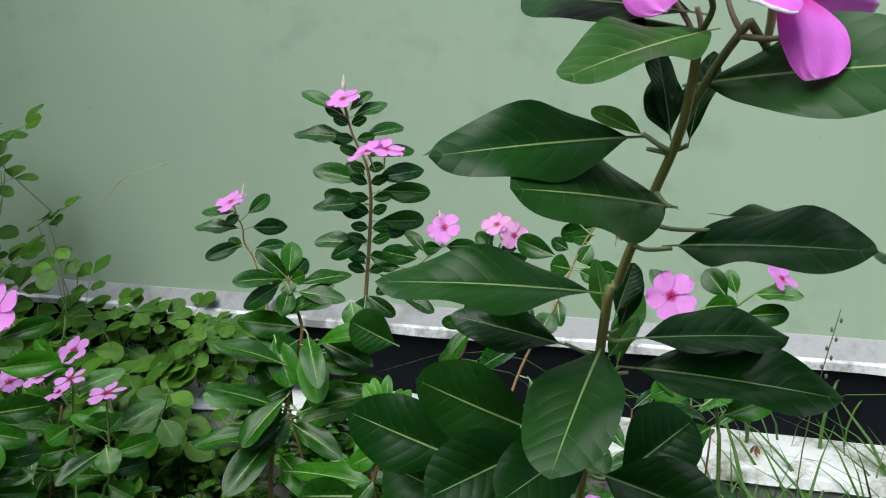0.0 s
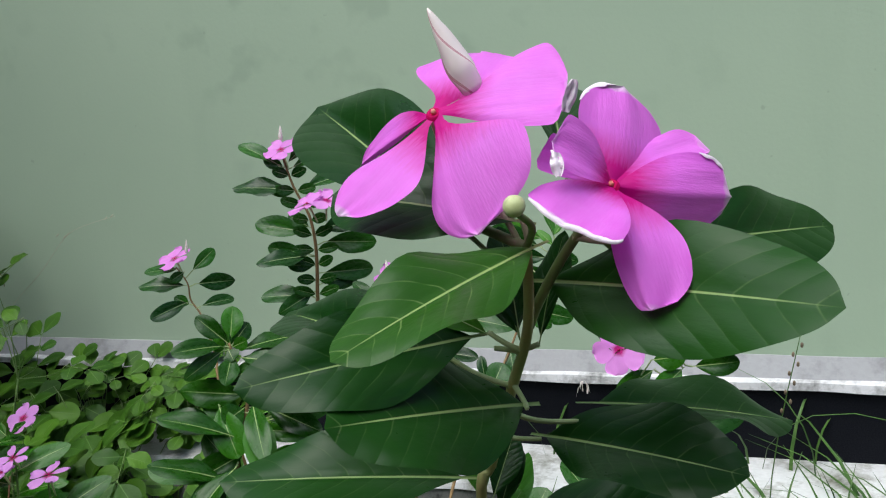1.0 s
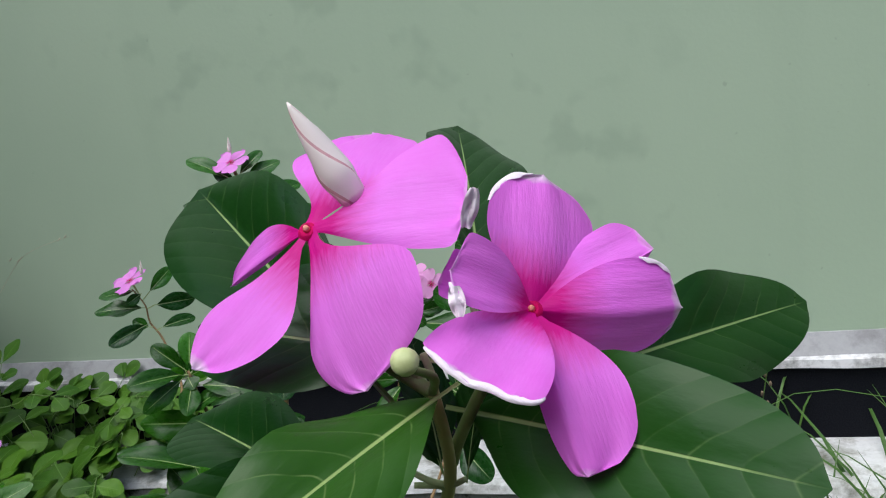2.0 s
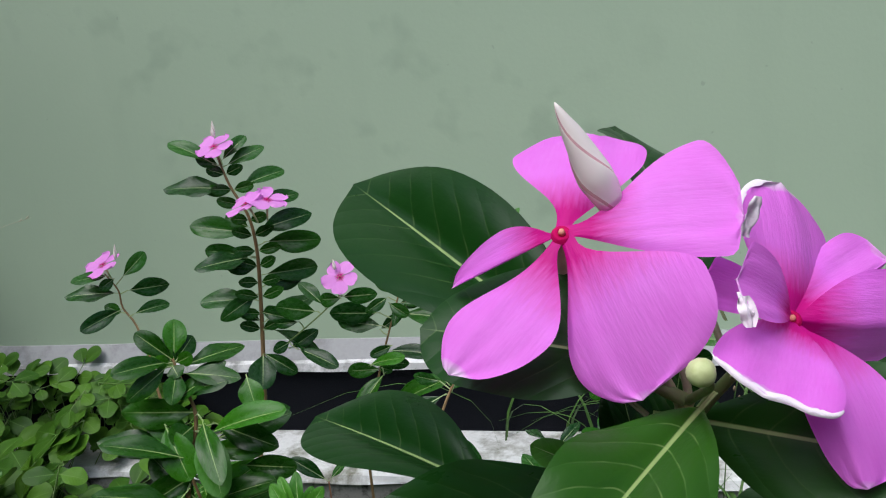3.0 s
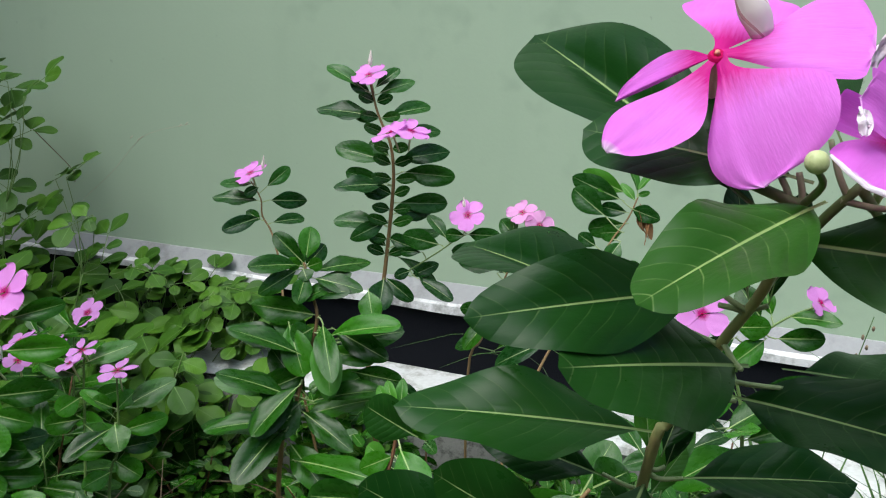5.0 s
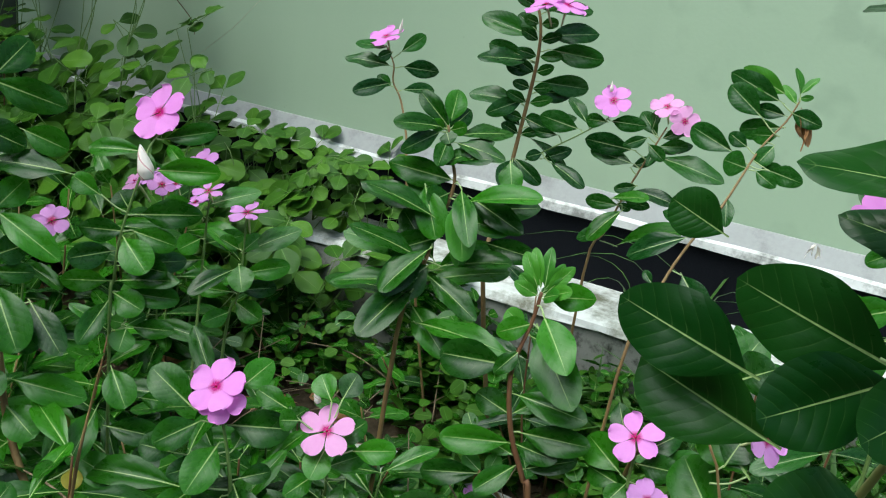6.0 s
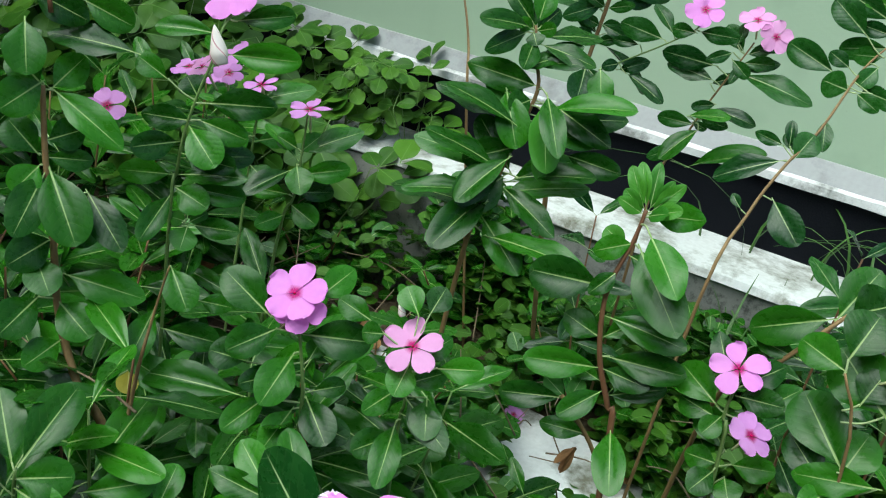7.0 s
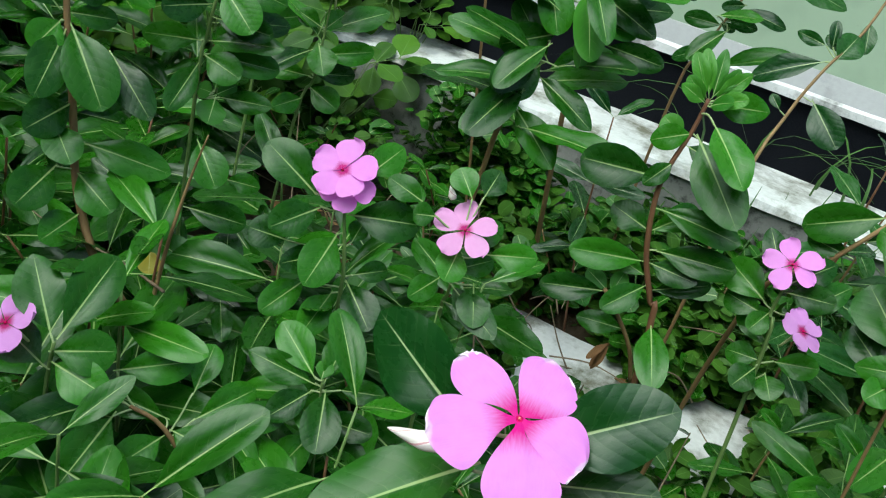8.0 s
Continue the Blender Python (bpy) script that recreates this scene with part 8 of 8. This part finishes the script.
leaf(whorled_plant, (-0.317, 0.681, 0.52), (-0.321, 0.717, 0.544), 0.025, 14, 2)
stem(whorled_plant, [(-0.318, 0.682, 0.514), (-0.316, 0.682, 0.514), (-0.314, 0.681, 0.514)], 0.0008, 0.0007, PETIOLE, "petiole", 6)
leaf(whorled_plant, (-0.315, 0.683, 0.515), (-0.295, 0.644, 0.493), 0.032, 3, 2)
stem(whorled_plant, [(-0.318, 0.682, 0.512), (-0.313, 0.685, 0.513), (-0.306, 0.688, 0.516)], 0.0008, 0.0007, PETIOLE, "petiole", 6)
leaf(whorled_plant, (-0.308, 0.687, 0.516), (-0.277, 0.701, 0.519), 0.020, 52, 2)
stem(whorled_plant, [(-0.318, 0.682, 0.511), (-0.321, 0.681, 0.511), (-0.324, 0.678, 0.512)], 0.0008, 0.0007, PETIOLE, "petiole", 6)
leaf(whorled_plant, (-0.323, 0.68, 0.512), (-0.34, 0.65, 0.496), 0.024, -40, 2)
leaf(whorled_plant, (-0.318, 0.69, 0.471), (-0.326, 0.642, 0.451), 0.030, -26, 2)
leaf(whorled_plant, (-0.316, 0.691, 0.471), (-0.271, 0.68, 0.463), 0.030, 40, 2)
leaf(whorled_plant, (-0.319, 0.68, 0.522), (-0.323, 0.692, 0.531), 0.015, 6, 2, LEAF_YOUNG)
leaf(whorled_plant, (-0.319, 0.687, 0.484), (-0.275, 0.691, 0.49), 0.025, 50, 2)
own(whorled_plant)

front_left_plant = plant("periwinkle with long overlapping leaves low in the bed", (-0.364, 0.64, 0.255), group="periwinkles in the bed")
stem(front_left_plant, [(-0.364, 0.64, 0.255), (-0.375, 0.62, 0.431), (-0.393, 0.61, 0.481), (-0.415, 0.6, 0.495)], 0.0023, 0.0014, STEM_TAN)
stem(front_left_plant, [(-0.413, 0.601, 0.493), (-0.416, 0.597, 0.492), (-0.419, 0.589, 0.491)], 0.0008, 0.0007, PETIOLE, "petiole", 6)
leaf(front_left_plant, (-0.42, 0.593, 0.492), (-0.412, 0.531, 0.471), 0.037, -26, 2)
stem(front_left_plant, [(-0.413, 0.601, 0.493), (-0.418, 0.6, 0.495), (-0.425, 0.595, 0.499)], 0.0008, 0.0007, PETIOLE, "petiole", 6)
leaf(front_left_plant, (-0.424, 0.598, 0.499), (-0.461, 0.534, 0.49), 0.032, -46, 2)
stem(front_left_plant, [(-0.393, 0.61, 0.48), (-0.393, 0.613, 0.483), (-0.396, 0.615, 0.486)], 0.0008, 0.0007, PETIOLE, "petiole", 6)
leaf(front_left_plant, (-0.393, 0.615, 0.486), (-0.442, 0.603, 0.493), 0.025, -45, 2)
stem(front_left_plant, [(-0.378, 0.618, 0.439), (-0.387, 0.605, 0.433), (-0.396, 0.593, 0.433)], 0.0008, 0.0007, PETIOLE, "petiole", 6)
leaf(front_left_plant, (-0.396, 0.591, 0.433), (-0.396, 0.637, 0.448), 0.045, 26, 2)
stem(front_left_plant, [(-0.39, 0.612, 0.473), (-0.386, 0.618, 0.478), (-0.381, 0.627, 0.486)], 0.0008, 0.0007, PETIOLE, "petiole", 6)
leaf(front_left_plant, (-0.382, 0.625, 0.485), (-0.361, 0.666, 0.499), 0.026, 41, 2)
stem(front_left_plant, [(-0.388, 0.613, 0.467), (-0.377, 0.627, 0.475), (-0.364, 0.642, 0.489)], 0.0008, 0.0007, PETIOLE, "petiole", 6)
leaf(front_left_plant, (-0.366, 0.641, 0.489), (-0.331, 0.662, 0.492), 0.026, 49, 2)
stem(front_left_plant, [(-0.41, 0.602, 0.492), (-0.422, 0.603, 0.5), (-0.433, 0.605, 0.513)], 0.0008, 0.0007, PETIOLE, "petiole", 6)
leaf(front_left_plant, (-0.434, 0.603, 0.513), (-0.399, 0.643, 0.517), 0.029, 50, 2)
stem(front_left_plant, [(-0.375, 0.621, 0.421), (-0.375, 0.621, 0.423), (-0.374, 0.623, 0.425)], 0.0008, 0.0007, PETIOLE, "petiole", 6)
leaf(front_left_plant, (-0.375, 0.621, 0.424), (-0.349, 0.651, 0.43), 0.031, 43, 2)
stem(front_left_plant, [(-0.392, 0.611, 0.477), (-0.391, 0.612, 0.478), (-0.389, 0.613, 0.48)], 0.0008, 0.0007, PETIOLE, "petiole", 6)
leaf(front_left_plant, (-0.391, 0.613, 0.48), (-0.357, 0.619, 0.476), 0.025, 44, 2)
leaf(front_left_plant, (-0.392, 0.61, 0.476), (-0.403, 0.574, 0.465), 0.029, -36, 2)
stem(front_left_plant, [(-0.414, 0.601, 0.494), (-0.417, 0.6, 0.495), (-0.421, 0.599, 0.497)], 0.0008, 0.0007, PETIOLE, "petiole", 6)
leaf(front_left_plant, (-0.419, 0.599, 0.497), (-0.455, 0.586, 0.5), 0.025, -47, 2)
leaf(front_left_plant, (-0.376, 0.62, 0.436), (-0.383, 0.588, 0.43), 0.034, -32, 2)
stem(front_left_plant, [(-0.391, 0.611, 0.475), (-0.39, 0.621, 0.485), (-0.39, 0.633, 0.5)], 0.0008, 0.0007, PETIOLE, "petiole", 6)
leaf(front_left_plant, (-0.389, 0.632, 0.499), (-0.398, 0.664, 0.52), 0.025, 14, 2)
own(front_left_plant)
fallen = plant("pink periwinkle flower fallen on the white edging", (-0.306, 1.21, 0.313), "flower", "fallen_flower")
flower(fallen, (-0.304, 1.203, 0.318), (0.3, -0.2, 0.9), 0.026, 20, PETAL_LILAC, 0, 5, 0.012)
own(fallen)
dead_leaf = plant("small curled brown dead leaf on the white kerb", (0.142, 1.504, 0.509), "leaf", "dead_leaf")
withered(dead_leaf, (0.142, 1.497, 0.528), (0.142, 1.497, 0.512), 0.007)
own(dead_leaf)


# ---- undergrowth ----
def shoot(parent, root, top, nodes, length, material=None):
    """A leafy shoot: a stem with crossed pairs of blades that close into a tuft."""
    root, top = Vector(root), Vector(top)
    bend = Vector((random.uniform(-0.03, 0.03), random.uniform(-0.03, 0.03), 0))
    line = [root, root.lerp(top, 0.5) + bend, top]
    stem(parent, line, 0.002, 0.001, random.choice((STEM_GREEN, STEM_TAN, STEM_WOODY)), sides=6)
    turn = random.uniform(0, 180)
    for i in range(nodes):
        t = 1.0 - 0.75 * i / max(nodes, 1)
        p = root.lerp(top, t) + bend * (1 - (2 * t - 1) ** 2)
        for k in (0, 180):
            a = radians(turn + 90 * i + k + random.uniform(-25, 25))
            rise = random.uniform(-0.35, 0.3) + (0.5 if i == 0 else 0.0)
            ell = length * random.uniform(0.75, 1.15) * (0.7 if i == 0 else 1.0)
            tip = p + Vector((math.cos(a), math.sin(a), rise)).normalized() * ell
            leaf(parent, p, tip, ell * random.uniform(0.32, 0.4), random.uniform(-18, 18), random.choice((1, 2, 3)), material, face=(0, -0.55, 1))


def undergrowth(label, count, x0, x1, y0, y1, low, high, length=0.084, material=None):
    for i in range(count):
        x, y = random.uniform(x0, x1), random.uniform(y0, y1)
        ob = plant(label, (x, y, GROUND - 0.01), group="periwinkles in the bed")
        for k in range(2):
            a = random.uniform(0, 6.28)
            shoot(ob, (x, y, GROUND - 0.01), (x + 0.06 * math.cos(a), y + 0.06 * math.sin(a), random.uniform(low, high)), random.randint(5, 7) + (4 if high > 0.9 else 0), length, material)
        own(ob)


random.seed(11)
undergrowth("bushy dark green periwinkle without flowers in the bed", 34, -1.15, -0.28, 0.5, 1.03, 0.42, 0.57, 0.098)
undergrowth("low dark green periwinkle without flowers in the bed", 10, -0.3, 0.05, 0.6, 0.96, 0.38, 0.46, 0.06)
undergrowth("bushy periwinkle with dark leaves beside the kerb", 12, 0.0, 0.55, 0.75, 1.05, 0.42, 0.56)
undergrowth("bushy dark periwinkle without flowers far along the bed", 10, -1.7, -0.75, 0.75, 1.15, 0.52, 0.68)
undergrowth("tall leafy periwinkle crowding the far end of the bed", 12, -1.68, -0.9, 0.8, 1.3, 0.58, 0.7, 0.09)
undergrowth("light green weedy shrub in the far corner by the wall", 7, -1.66, -1.3, 1.1, 1.45, 0.6, 0.74, 0.06, LEAF_MATTE)
undergrowth("low leafy periwinkle in the shade of taller ones", 22, -1.1, -0.25, 0.55, 1.04, 0.36, 0.46, 0.075)
undergrowth("leafy periwinkle with dark leaves near the white edging", 3, -0.5, -0.3, 0.92, 1.04, 0.42, 0.52, 0.07)
undergrowth("small leafy periwinkle at the foot of the kerb", 12, -0.75, 0.6, 1.28, 1.36, 0.38, 0.46, 0.045)


for label, at, top in (("leafy periwinkle close to the kerb behind the tall one", (0.02, 1.22, GROUND), (0.01, 1.2, 0.67)),
                       ("dark leafy periwinkle leaning toward the white kerb", (0.11, 1.16, GROUND), (0.1, 1.14, 0.68)),
                       ("small dark periwinkle pressed against the kerb face", (0.06, 1.32, GROUND), (0.05, 1.31, 0.63)),
                       ("dark periwinkle with long leaves by the kerb foot", (-0.24, 1.26, GROUND), (-0.28, 1.25, 0.6))):
    ob = plant(label, at, group="periwinkles in the bed")
    shoot(ob, at, top, 6, 0.075, LEAF_DEEP)
    own(ob)


def weed(label, root, tops, leaflet=0.034):
    """A soft weed whose leaves carry two or three pairs of rounded leaflets."""
    ob = plant(label, root, "weed", "clover_weed", "weeds by the wall")
    r = Vector(root)
    mid = sum((Vector(p) for p in tops), Vector()) / len(tops) - Vector((0, 0.02, 0.09))
    stem(ob, [r, r.lerp(mid, 0.5), mid], 0.002, 0.0014, STEM_GREEN, sides=5)
    for top in tops:
        p = Vector(top)
        stem(ob, [mid, mid.lerp(p, 0.6) + Vector((0, 0.01, -0.01)), p], 0.0009, 0.0006, STEM_GREEN, "branch", 4)
        n = Vector((random.uniform(-0.4, 0.4), random.uniform(-0.9, -0.2), 0.8)).normalized()
        d = Matrix.Rotation(random.uniform(0, 6.28), 3, n) @ n.orthogonal().normalized()
        s = d.cross(n)
        stem(ob, [p, p + d * leaflet * 0.5, p + d * leaflet * 0.9], 0.0007, 0.0005, STEM_GREEN, "leaf_stalk", 4)
        for k, at in enumerate((0.2, 0.85)):
            for sign in (-1, 1):
                b = p + d * leaflet * at
                ell = leaflet * (0.8 + 0.2 * k) * random.uniform(0.85, 1.1)
                t = b + (s * sign * (1.0 - 0.28 * k) + d * (0.2 + 0.6 * k) + n * random.uniform(-0.2, 0.1)).normalized() * ell
                leaf(ob, b, t, ell * random.uniform(0.62, 0.76), random.uniform(-15, 15), 1, LEAF_MATTE, name="leaflet", face=n)
    return own(ob)


def weeds():
    def canopy(x):
        return 0.59 + 0.2 * max(0.0, -0.75 - x)
    for i in range(12):
        x, y = -0.74 - 0.066 * i, 1.3 + 0.05 * (i % 3)
        tops = []
        for k in range(11):
            tx = x + random.uniform(-0.1, 0.1)
            tops.append((tx, min(1.52, 1.4 + random.uniform(-0.16, 0.12)), canopy(tx) - 0.24 * random.random() ** 1.1))
        weed("light green clover-leaved weed crowding the kerb", (x, min(y, 1.38), 0.28), tops, 0.06)
    for i in range(8):
        x = -0.84 - 0.065 * i
        tops = [(x + random.uniform(-0.09, 0.09), random.uniform(1.22, 1.47), random.uniform(0.43, 0.56)) for k in range(14)]
        weed("low light green clover-leaved weed over the kerb edge", (x, 1.34, 0.28), tops, 0.06)
    for i in range(5):
        x = -0.69 - 0.06 * i
        tops = [(x + random.uniform(-0.04, 0.04), random.uniform(1.47, 1.57), random.uniform(0.53, 0.63)) for k in range(8)]
        weed("small light green clover-leaved weed rooted on the kerb", (x, 1.56, 0.506), tops, 0.042)
    weed("thin light green weed climbing in front of the wall", (-1.08, 1.36, 0.28), [(-0.972, 1.42, 0.755), (-0.985, 1.4, 0.72), (-0.955, 1.42, 0.69), (-0.91, 1.43, 0.67), (-1.065, 1.46, 0.805), (-1.09, 1.46, 0.8)], 0.046)
    for i in range(5):
        x = -1.24 - 0.075 * i
        tops = [(x + random.uniform(-0.07, 0.07), random.uniform(1.33, 1.5), 0.98 - 0.4 * random.random()) for k in range(6)]
        weed("tall light green weed with paired leaflets in the shaded corner", (x, 1.36, 0.28), tops, 0.062)
    climber = weed("tall thin weed with light green paired leaflets by the wall", (-1.2, 1.36, 0.28), [(-1.105, 1.42, 0.955), (-1.12, 1.42, 0.9), (-1.14, 1.42, 0.97), (-1.15, 1.42, 0.87), (-1.13, 1.42, 0.73), (-1.175, 1.42, 0.74), (-1.2, 1.42, 0.8)], 0.05)
    stem(climber, [(-1.25, 1.46, 0.95), (-1.204, 1.48, 0.921), (-1.15, 1.49, 0.87), (-1.09, 1.5, 0.814), (-1.085, 1.5, 0.79)], 0.0012, 0.0007, TWIG, "branch", 5)
    own(climber)
    ob = plant("dry thin grass stalk leaning before the wall", (-1.12, 1.4, 0.28), "grass", "grass_stalk")
    stem(ob, [(-1.12, 1.4, 0.28), (-1.11, 1.47, 0.68), (-1.077, 1.5, 0.751), (-0.999, 1.5, 0.815), (-0.936, 1.5, 0.876), (-0.892, 1.5, 0.896), (-0.826, 1.5, 0.911)], 0.0005, 0.0004, STRAW, sides=5)
    bm = bmesh.new()
    for k, (x, z) in enumerate(((-0.95, 0.881), (-0.935, 0.878), (-0.928, 0.882), (-0.845, 0.908), (-0.832, 0.912))):
        bmesh.ops.create_icosphere(bm, subdivisions=1, radius=0.0016, matrix=Matrix.Translation((x, 1.499, z)) @ Matrix.Rotation(0.9, 4, "Y") @ Matrix.Diagonal((0.8, 0.8, 3.2, 1)))
    part("spikelet", bm, STRAW, ob)
    own(ob)


weeds()


def ground_cover():
    """Small creeping leaves, dead leaves and crumbs that nobody could count."""
    def scatter(name, label, count, area, size, height, material, upright):
        bm = bmesh.new()
        layer = bm.loops.layers.uv.new("flat")
        for i in range(count):
            x, y = random.uniform(*area[0]), random.uniform(*area[1])
            if 1.05 < y < 1.26 and noise.noise((x * 7, y * 7, 3)) < 0.12:
                continue
            if x < -0.38 and y < 1.32 and material is not DRY and random.random() < 0.82:
                continue
            base = 0.31 if 1.06 < y < 1.25 else GROUND
            z = base + random.uniform(0.004, height) * (0.75 + noise.noise((x * 5, y * 5, 9)) * 0.5) * (1.7 if 1.26 < y < 1.34 else 2.0 if y > 1.34 else 1.0)
            s = size * random.uniform(0.6, 1.3)
            m = Matrix.Translation((x, y, max(z, base + 0.003))) @ Euler((random.uniform(-upright, upright), random.uniform(-upright, upright), random.uniform(0, 6.28))).to_matrix().to_4x4()
            ring = [bm.verts.new(m @ Vector((s * 0.36 * math.cos(a) * (1 + 0.2 * math.sin(a)), s * 0.5 * math.sin(a), 0.12 * s * math.cos(a) ** 2))) for a in [0.62832 * k for k in range(10)]]
            f = bm.faces.new(ring)
            for loop, k in zip(f.loops, range(10)):
                loop[layer].uv = (0.36 * math.cos(0.62832 * k), 0.5 + 0.5 * math.sin(0.62832 * k))
        tagged(new(name, finish(bm, name, material)), label, "ground cover", kind="stuff")
    scatter("creeping_weeds", "small light green creeping weeds over the soil", 8500, ((-1.3, 0.7), (0.9, 1.44)), 0.02, 0.11, LEAF_MATTE, 0.6)
    scatter("low_herbs", "small dark green herbs between the stems", 9000, ((-1.4, 0.7), (0.4, 1.44)), 0.028, 0.13, LEAF, 0.7)
    scatter("kerbside_herbs", "fresh green small-leaved herbs at the foot of the kerb", 4500, ((-0.5, 0.6), (1.0, 1.44)), 0.026, 0.13, LEAF_MATTE, 0.7)
    scatter("kerb_foot_herbs", "dark green small-leaved herbs leaning against the kerb", 3000, ((-0.55, 0.6), (1.35, 1.445)), 0.026, 0.125, LEAF, 0.8)
    scatter("leaf_litter", "brown dead leaves lying on the soil", 900, ((-1.4, 0.7), (0.4, 1.44)), 0.04, 0.02, DRY, 0.35)
    bm = bmesh.new()
    for i in range(260):
        x, y = random.uniform(-1.2, 0.3), random.uniform(0.55, 1.38)
        a, t = random.uniform(0, 6.28), random.uniform(0.05, 0.16)
        z = GROUND + random.uniform(0.02, 0.12)
        p = Vector((x, y, z))
        q = p + Vector((math.cos(a) * t, math.sin(a) * t, random.uniform(-0.05, 0.09)))
        loft(bm, [p, p.lerp(q, 0.5) + Vector((0, 0, random.uniform(-0.01, 0.02))), q], [0.0012, 0.001, 0.0006], 5)
    tagged(new("dry_twigs", finish(bm, "dry_twigs", TWIG)), "thin dry grey twigs and straws between the stems", "twigs", kind="stuff")


ground_cover()


def grass():
    def blade(bm, p, a, length, lean, width):
        p = Vector(p)
        d = Vector((math.cos(a), math.sin(a), 0))
        s = Vector((-d.y, d.x, 0))
        rows = []
        for k in range(7):
            v = k / 6
            c = p + Vector((0, 0, 1)) * length * (v - lean * 0.55 * v * v * v) + d * length * lean * v * v
            w = width * (1 - v ** 1.6) + 0.0002
            rows.append((bm.verts.new(c - s * w), bm.verts.new(c + Vector((0, 0, -0.4 * w))), bm.verts.new(c + s * w)))
        for r, q in zip(rows, rows[1:]):
            bm.faces.new((r[0], r[1], q[1], q[0]))
            bm.faces.new((r[1], r[2], q[2], q[1]))
    for x, y, n, tall in ((-0.2, 1.57, 3, 0.17), (-0.12, 1.56, 3, 0.22), (-0.03, 1.57, 3, 0.2), (0.06, 1.56, 4, 0.17), (0.16, 1.57, 4, 0.19), (0.23, 1.57, 4, 0.2), (0.2, 1.33, 34, 0.34), (0.3, 1.34, 40, 0.33), (0.4, 1.3, 40, 0.34), (0.1, 1.32, 30, 0.3), (0.0, 1.34, 26, 0.28), (-0.1, 1.34, 18, 0.26), (-0.22, 1.33, 10, 0.24), (0.36, 1.4, 16, 0.38), (0.24, 1.4, 16, 0.36), (0.3, 1.42, 16, 0.34), (0.42, 1.41, 18, 0.38), (0.16, 1.41, 12, 0.34), (0.5, 1.36, 26, 0.34), (-0.05, 1.4, 10, 0.3), (0.47, 1.42, 14, 0.34)):
        bm = bmesh.new()
        for i in range(n):
            blade(bm, (x + random.uniform(-0.04, 0.04), y + random.uniform(-0.03, 0.02), 0.505 if y > 1.5 else GROUND + 0.02), random.uniform(0, 6.28), tall * random.uniform(0.6, 1.2), random.uniform(0.7, 1.3) if y > 1.5 else random.uniform(0.2, 0.8), random.uniform(0.0015, 0.003) if y > 1.5 else random.uniform(0.003, 0.006))
        tagged(new("grass_tuft", finish(bm, "grass_tuft", GRASS)), "tuft of thin green grass beside the kerb", "grass", "grass along the kerb", "stuff")
    ob = plant("thin seeding grass stalk in front of the ledge", (0.185, 1.42, GROUND + 0.03), "grass", "grass_stalk")
    top = stem(ob, [(0.185, 1.42, 0.3), (0.2, 1.42, 0.56), (0.235, 1.42, 0.751)], 0.0011, 0.0006, GRASS, sides=5)
    bm = bmesh.new()
    for i in range(9):
        p = Vector((0.2, 1.42, 0.56)).lerp(Vector((0.235, 1.42, 0.751)), 0.4 + 0.065 * i)
        bmesh.ops.create_icosphere(bm, subdivisions=1, radius=0.0022, matrix=Matrix.Translation(p + Vector((0.004 * (-1) ** i, 0, 0))) @ Matrix.Diagonal((1, 1, 1.8, 1)))
    part("seed_head", bm, TWIG, ob)
    own(ob)


grass()
